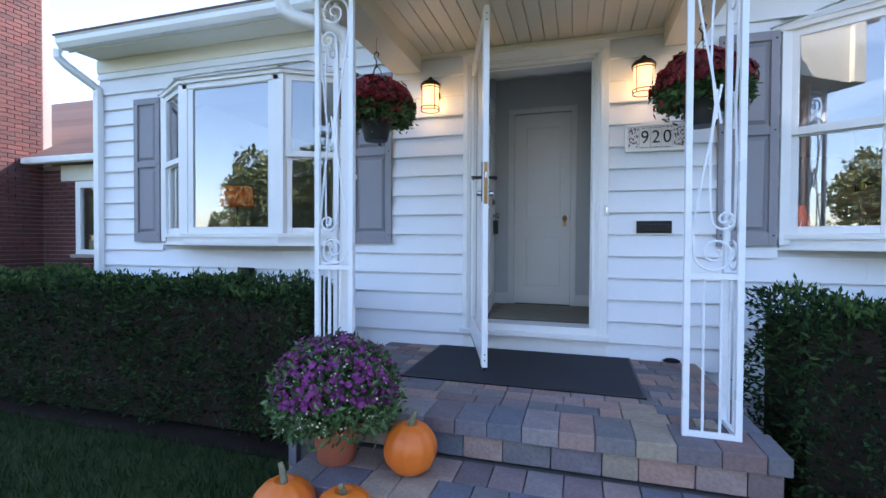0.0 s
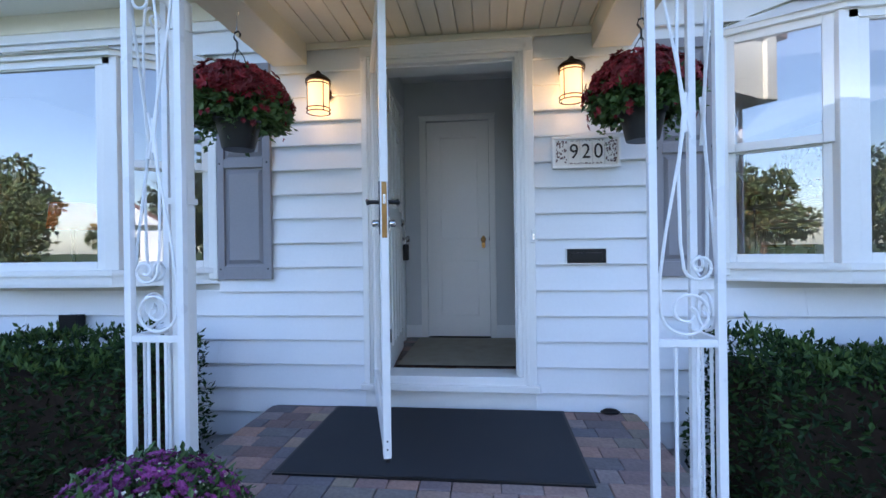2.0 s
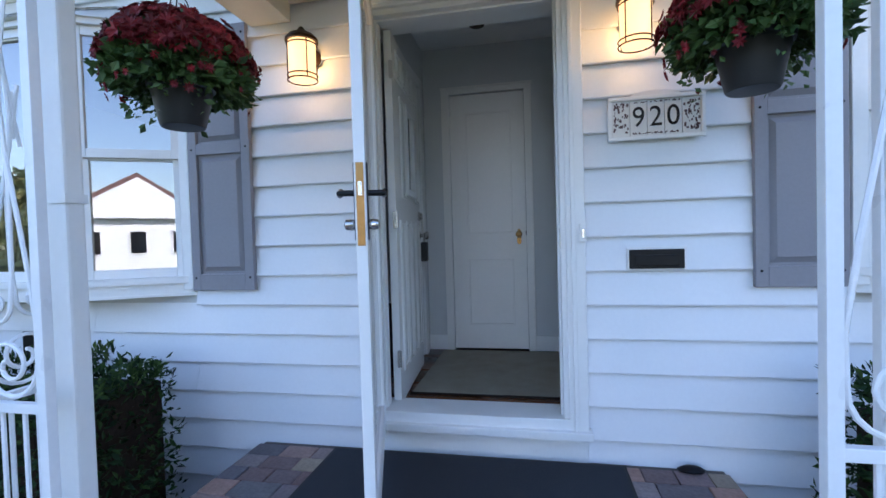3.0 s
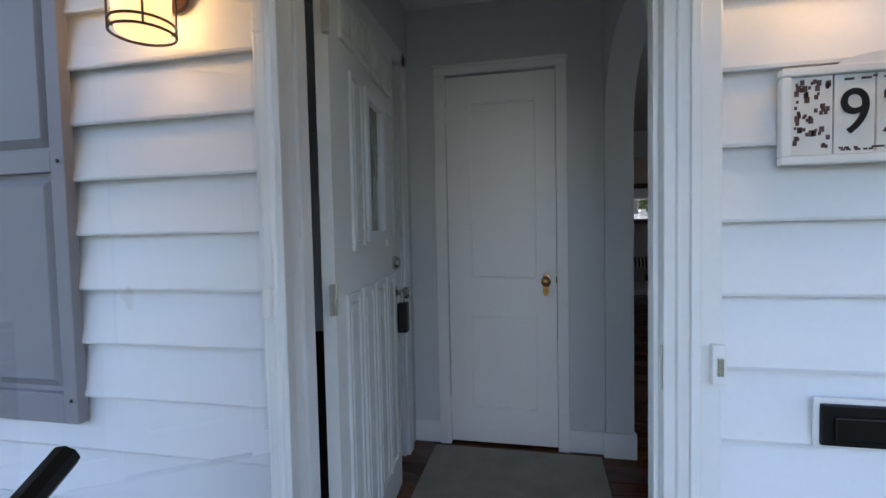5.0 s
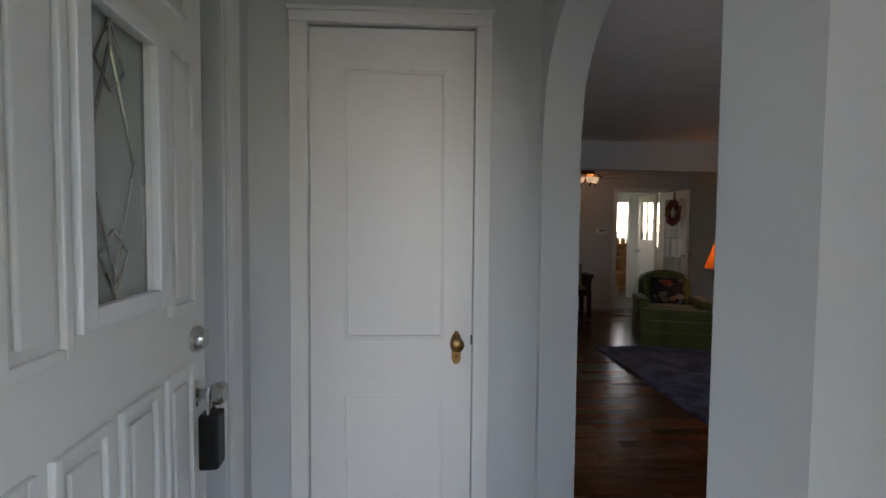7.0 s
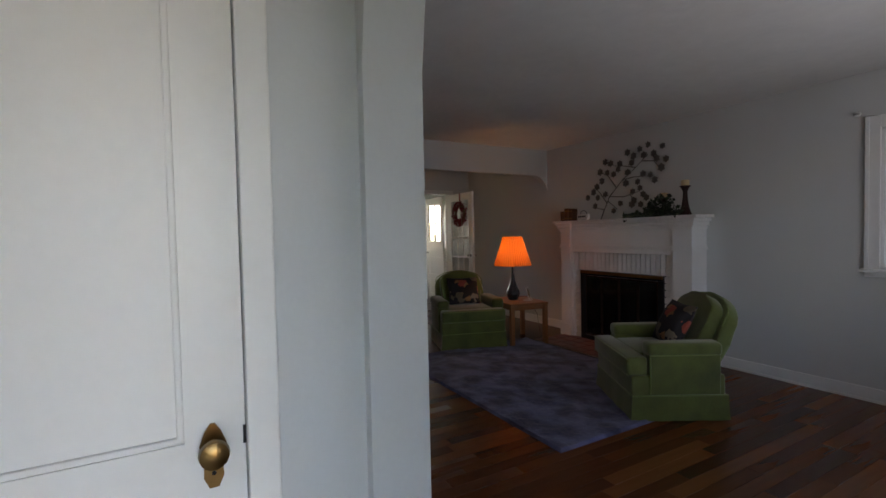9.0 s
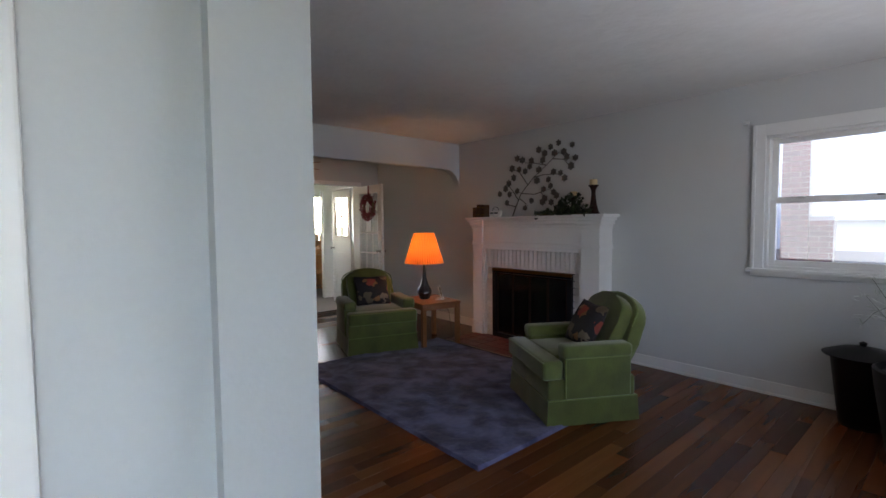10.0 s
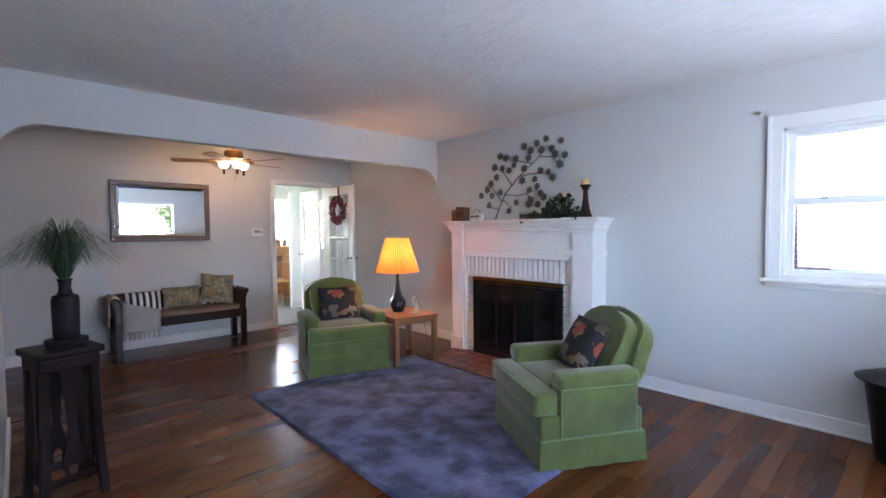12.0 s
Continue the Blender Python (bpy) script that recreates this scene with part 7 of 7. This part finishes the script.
tagged(wpart("chimney_bricks", bm, BRICKS, nb), kind="stuff")
tagged(wpart("chimney_bricks", b2, BRICKS, nb), kind="stuff")
bm = bms()
prism(bm, [(1.95, 1.98), (1.95, 2.06), (5.2, 4.25), (8.4, 2.06), (8.4, 1.98), (5.2, 4.15)], "x", -16.2, -6.6)
wpart("roof", bm, SHINGLE, nb)
for k in range(14):
    y0, y1 = 1.93 + 0.234 * k, 1.93 + 0.234 * (k + 1)
    z0 = 2.062 + (y0 - 1.95) * 0.674
    bm = boxed((-16.2, -6.6, 0, 0.30, 0, 0.012))
    bm.transform(Matrix.Translation((0, y0, z0 + 0.006)) @ Matrix.Rotation(math.atan(0.674), 4, "X"))
    wpart("shingle_course", bm, SHINGLE, nb)
wpart("gutter", boxed((-9.08, -6.55, 1.84, 1.96, 1.95, 2.06), bevel=0.02), WHITE, nb)
wpart("frieze", boxed((-8.6, -6.9, 2.16, 2.19, 1.68, 1.95), bevel=0.004), CREAM, nb)
wn = wpart("window", boxed((-8.20, -8.09, 2.12, 2.2, 0.42, 1.66), (-7.41, -7.30, 2.12, 2.2, 0.42, 1.66), (-8.09, -7.41, 2.12, 2.2, 1.55, 1.66), (-8.09, -7.41, 2.12, 2.2, 0.42, 0.50), bevel=0.004), WHITE, nb)
wpart("pane", boxed((-8.09, -7.41, 2.16, 2.165, 0.50, 1.55)), WINDOW, wn)
# near-black sheet in place of the unlit room behind the pane
wpart("curtain", boxed((-8.09, -7.41, 2.185, 2.198, 0.50, 1.55)), DARK, wn)
bm = bms()
prism(bm, [(-7.9, 1.55), (-7.41, 1.55), (-7.41, 1.0), (-7.6, 1.25)], "y", 2.172, 2.182)
wpart("drape", bm, CREAM, wn)
wpart("sill", boxed((-8.28, -7.22, 2.08, 2.2, 0.36, 0.42), bevel=0.006), LIME, nb)

nb.location.x -= 0.45

# neighbour on the other side, seen through the living room window
nb.location.x += 0.5
ne = thing("neighbour_house", pose(9.5, 3.0, GZ), "neighbouring house of red brick and white siding in sunlight", "house")
wpart("wall", boxed((8.2, 14.0, -3.0, 9.0, GZ - 0.1, 4.6)), SIDING, ne)
wpart("brick_base", boxed((8.12, 8.2, -3.0, 9.0, GZ - 0.1, 0.95)), LIME, ne)
wpart("brick_pier", boxed((7.95, 8.2, 1.33, 1.64, GZ - 0.1, 4.6), (7.99, 8.2, 1.07, 1.64, GZ - 0.1, 1.42)), LIME, ne)
bm = bms()
for s in brick_wall(ne, "p", 0, 0.31, GZ, 4.4, Matrix.Identity(4), 0):
    box(bm, *s)
bm.transform(Matrix.Translation((7.945, 1.64, 0)) @ Matrix.Rotation(radians(-90), 4, "Z"))
tagged(wpart("pier_bricks", bm, BRICKS, ne), kind="stuff")
bm = bms()
for s in brick_wall(ne, "p", 0, 0.57, GZ, 1.42, Matrix.Identity(4), 0):
    box(bm, *s)
bm.transform(Matrix.Translation((7.985, 1.64, 0)) @ Matrix.Rotation(radians(-90), 4, "Z"))
tagged(wpart("base_bricks", bm, BRICKS, ne), kind="stuff")
wpart("ledge", boxed((8.06, 8.2, -3.0, 1.07, 1.36, 1.42), bevel=0.005), WHITE, ne)
wpart("roof", boxed((7.6, 14.5, -3.5, 9.5, 4.6, 4.8)), SHINGLE, ne)
ne.location.y += 0.85

# across the street: trees, a house, a pole; they show in the window panes
BARK = material("bark", (0.10, 0.075, 0.055), 0.9, grain=20, vary=0.3, bump=1.0)
TREELEAF = blend_colour(material("tree_leaf", (0.07, 0.10, 0.03), 0.6, bump=0.0), [(0.035, 0.06, 0.018), (0.07, 0.10, 0.03), (0.12, 0.11, 0.035)], "island")


def tree(m, h, r, seed, label):
    root = thing("tree", m, label, "tree", "trees across the street")
    rng = np.random.default_rng(seed)
    bm = bms()
    tube(bm, [(0, 0, 0), (0.05, 0, h * 0.25), (0.0, 0.1, h * 0.5), (0.1, 0, h * 0.8)], 0.28, 10, 0.3)
    part("trunk", bm, BARK, root, smooth=True)
    P, N = [], []
    for k in range(16):
        a, zz = rng.uniform(0, 6.28), rng.uniform(0.35, 0.95) * h
        d = r * rng.uniform(0.2, 0.85) * (1.15 - abs(zz / h - 0.55))
        c = np.array([d * math.cos(a), d * math.sin(a), zz])
        bm = bms()
        tube(bm, [(0, 0, zz * 0.6), tuple(c * 0.5 + np.array([0, 0, zz * 0.4])), tuple(c)], 0.08, 6, 0.3)
        part("limb", bm, BARK, root)
        q = rng.normal(0, 1, (420, 3))
        q /= np.linalg.norm(q, axis=1)[:, None]
        cr = r * rng.uniform(0.28, 0.5)
        P += (c + q * cr * rng.uniform(0.5, 1.05, (420, 1))).tolist()
        N += q.tolist()
    leaves("crown", P, N, 0.38, TREELEAF, root, seed=seed, narrow=0.6, kind="stuff")
    return root


t0 = tree(pose(-22, -27, GZ), 7.5, 3.6, 41, "broad green tree turning yellow across the street")
for x, y, s, rz in ((-15, -32, 0.9, 40), (-34, -25, 1.0, 200), (-8, -36, 1.0, 120), (12, -33, 1.1, 300), (20, -28, 0.9, 70), (30, -27, 1.0, 10), (-44, -22, 1.1, 90), (-27, -30, 0.85, 150), (-30, -23, 0.7, 250), (-39, -28, 0.9, 330), (-50, -27, 1.0, 20), (-18, -24, 0.65, 80), (16, -38, 1.1, 190), (25, -34, 1.0, 260)):
    copy_thing(t0, pose(x, y, GZ, 0, 0, rz) @ Matrix.Diagonal((s, s, s, 1)))
hs = thing("far_house", pose(4.0, -30, GZ), "white gabled house across the street", "house")
wpart("wall", boxed((0.0, 8.0, -36.0, -30.0, GZ, 2.6)), SIDING, hs)
bm = bms()
prism(bm, [(-0.5, 2.6), (8.5, 2.6), (4.0, 5.4)], "y", -36.3, -29.7)
wpart("roof", bm, SHINGLE, hs)
bm = bms()
prism(bm, [(0.0, 2.6), (8.0, 2.6), (4.0, 5.1)], "y", -29.69, -29.6)
wpart("gable", bm, SIDING, hs)
for x in (1.2, 3.5, 5.8):
    w = wpart("window", boxed((x, x + 1.0, -29.99, -29.94, 0.4, 1.9)), WHITE, hs)
    wpart("pane", boxed((x + 0.1, x + 0.9, -29.94, -29.92, 0.5, 1.8)), DIMGLASS, w)
root = thing("utility_pole", pose(-13.0, -21.0, GZ), "grey wooden utility pole with a crossarm beside the street", "utility pole")
bm = bms()
tube(bm, [(0, 0, 0), (0, 0, 9.5)], 0.15, 10, 0.7)
part("pole", bm, BARK, root, smooth=True)
part("crossarm", boxed((-1.2, 1.2, -0.06, 0.06, 8.7, 8.85)), BARK, root)

# the room behind the other bay window
structure("wall_study", boxed((XL + 0.18, -1.05, 4.0, 4.1, -0.1, CZ)), PLASTER, "back wall of the front room", "wall")
root = thing("floor_lamp", pose(-3.68, 0.80, 0), "table lamp with an orange shade behind the bay window", "lamp")
bm = bms()
lathe(bm, [(0.13, 0), (0.13, 0.02), (0.015, 0.04), (0.015, 1.04), (0.03, 1.06)], 20)
part("stand", bm, BLACK, root, smooth=True)
bm = bms()
n = 64
r0 = [bm.verts.new((0.19 * math.cos(2 * math.pi * i / n), 0.19 * math.sin(2 * math.pi * i / n), 1.06)) for i in range(n)]
r1 = [bm.verts.new((0.16 * math.cos(2 * math.pi * i / n), 0.16 * math.sin(2 * math.pi * i / n), 1.29)) for i in range(n)]
for i in range(n):
    bm.faces.new((r0[i], r0[(i + 1) % n], r1[(i + 1) % n], r1[i]))
part("shade", bm, SHADE, root)


# ---- pieces of floors and paving ----
floor = structure("floor", boxed((-4.65, XR, YF - 0.16, YB, -0.022, -0.008)), DARK, "stained oak strip floor running across the room", "floor")
rng = random.Random(77)
shared = {}
left_over = bms()
count = 0
BWD = 0.083
rows = int((YB - YF) / BWD) + 1
for r in range(rows):
    y0 = YF + r * BWD
    y1 = min(y0 + BWD, YB)
    x = (FX - 0.12 if y0 < CY or y0 > HY else AX0) - rng.uniform(0, 0.7)
    end = XR
    while x < end:
        ln = rng.choice((0.62, 0.84, 1.06, 1.28, 1.5))
        a, b = max(x, FX - 0.12 if y0 < CY or y0 > HY else AX0), min(x + ln, end)
        x += ln
        if b - a < 0.03:
            continue
        near = a > 0.3 and 1.3 < y0 < 6.2
        if near and count < 300:
            key = (round(b - a, 2), round(y1 - y0, 3))
            if key not in shared:
                bm = boxed((0, key[0] - 0.001, 0.0008, key[1] - 0.0008, -0.012, 0.0), bevel=0.0012)
                me = bpy.data.meshes.new("plank")
                bm.to_mesh(me)
                bm.free()
                me.materials.append(FLOORWOOD)
                shared[key] = me
            o = part("plank", shared[key], FLOORWOOD, floor)
            o.matrix_basis = Matrix.Translation((a, y0, 0))
            count += 1
        else:
            box(left_over, a + 0.0005, b - 0.0005, y0 + 0.0008, y1 - 0.0008, -0.012, 0.0)
FLOORREST = blend_colour(matt(material("oak_floor_rest", (0.2, 0.09, 0.045), 0.27, grain=34, vary=0.22, stain=4, stain_vary=0.2, bump=0.06, stretch=(0.06, 1, 1)), 0.32),
                         [(0.068, 0.019, 0.006), (0.108, 0.033, 0.010), (0.140, 0.046, 0.014), (0.082, 0.024, 0.008), (0.180, 0.064, 0.021), (0.100, 0.030, 0.009)], "island")
tagged(part("planks", left_over, FLOORREST, floor), kind="stuff")
structure("threshold", boxed((DL, DR, 0.03, YF + 0.01, -0.02, 0.008), bevel=0.003), OAK, "oak threshold of the front door", "threshold")


def paver_piece(w, d, h):
    key = ("p", round(w, 3), round(d, 3), round(h, 3))
    if key not in shared:
        bm = boxed((0.002, w - 0.002, 0.002, d - 0.002, -h, 0), bevel=0.006)
        for v in bm.verts:
            v.co.x += 0.003 * noise.noise((v.co.x * 20, v.co.y * 20, w * 9))
            v.co.y += 0.003 * noise.noise((v.co.x * 20, v.co.y * 20, d * 9 + 4))
        me = bpy.data.meshes.new("paver")
        bm.to_mesh(me)
        bm.free()
        me.materials.append(PAVER)
        shared[key] = me
    return shared[key]


def pave(x0, x1, y0, y1, z, rowd, widths, h=0.03, seed=1, rise=0.0015):
    rng = random.Random(seed)
    y = y0
    while y < y1 - 0.01:
        d = min(rowd, y1 - y)
        x = x0
        while x < x1 - 0.005:
            w = rng.choice(widths)
            if x1 - (x + w) < 0.06:
                w = x1 - x
            o = part("paver", paver_piece(round(w, 3), round(d, 3), h), PAVER, porch)
            o.matrix_basis = Matrix.Translation((x, y, z + rng.uniform(-rise, rise)))
            x += w
        y += d


WID = (0.105, 0.14, 0.175, 0.21)
pave(-1.40, 0.90, -1.25, -0.05, PZ, 0.12, WID, 0.03, 5)                 # porch top
pave(-1.42, 0.92, -1.50, -1.25, PZ, 0.25, (0.155, 0.16, 0.165), 0.075, 6)   # nosing stones
pave(-1.15, 0.91, -1.90, -1.50, SZ, 0.20, (0.15, 0.16, 0.17, 0.21), 0.06, 8)     # upper step
pave(-1.15, 0.91, -2.26, -1.90, LZ, 0.18, (0.15, 0.16, 0.17, 0.21), 0.06, 9)
for z0, zt, yy, xx0 in ((SZ, PZ - 0.075, -1.47, -1.40), (LZ, SZ - 0.06, -1.875, -1.13), (GZ, LZ - 0.06, -2.235, -1.13)):
    rng = random.Random(int(-yy * 100))
    x = xx0
    while x < 0.89:
        w = min(rng.choice((0.15, 0.16, 0.19, 0.22)), 0.90 - x)
        if w > 0.03:
            o = part("riser_stone", paver_piece(round(w, 3), round(zt - z0, 3), 0.05), PAVER, porch)
            o.matrix_basis = Matrix.Translation((x, yy, z0)) @ Matrix.Rotation(radians(90), 4, "X")
        x += w
for side, xs in ((1, 0.90), (-1, -1.40)):                                  # end walls of the porch
    z = GZ
    while z < PZ - 0.08:
        y = -1.46
        while y < -0.05:
            w = min(0.21, -0.02 - y)
            hh = min(0.15, PZ - 0.075 - z)
            if w > 0.04 and hh > 0.03:
                o = part("riser_stone", paver_piece(round(w, 3), round(hh, 3), 0.05), PAVER, porch)
                o.matrix_basis = Matrix.Translation((xs, y, z)) @ Matrix.Rotation(radians(90), 4, "Z") @ Matrix.Rotation(radians(90), 4, "X") if side > 0 else Matrix.Translation((xs, y + w, z)) @ Matrix.Rotation(radians(-90), 4, "Z") @ Matrix.Rotation(radians(90), 4, "X")
            y += w
        z += 0.15
# grass blades near the walk
rng = np.random.default_rng(50)
k = 30000
gx, gy = rng.uniform(-5.2, -1.0, k), rng.uniform(-3.8, -1.15, k)
BLADE = blend_colour(matt(material("grass_leaf", (0.05, 0.09, 0.02), 0.7, bump=0.0)), [(0.012, 0.024, 0.008), (0.022, 0.042, 0.012), (0.04, 0.066, 0.02)], "island")
o = leaves("grass", np.column_stack([gx, gy, np.full(k, GZ)]), np.tile([0, 0, 1.0], (k, 1)), 0.06, BLADE, None, seed=51, narrow=0.1, tilt=0.35)
tagged(o, "short green grass blades of the lawn", "grass", kind="stuff")
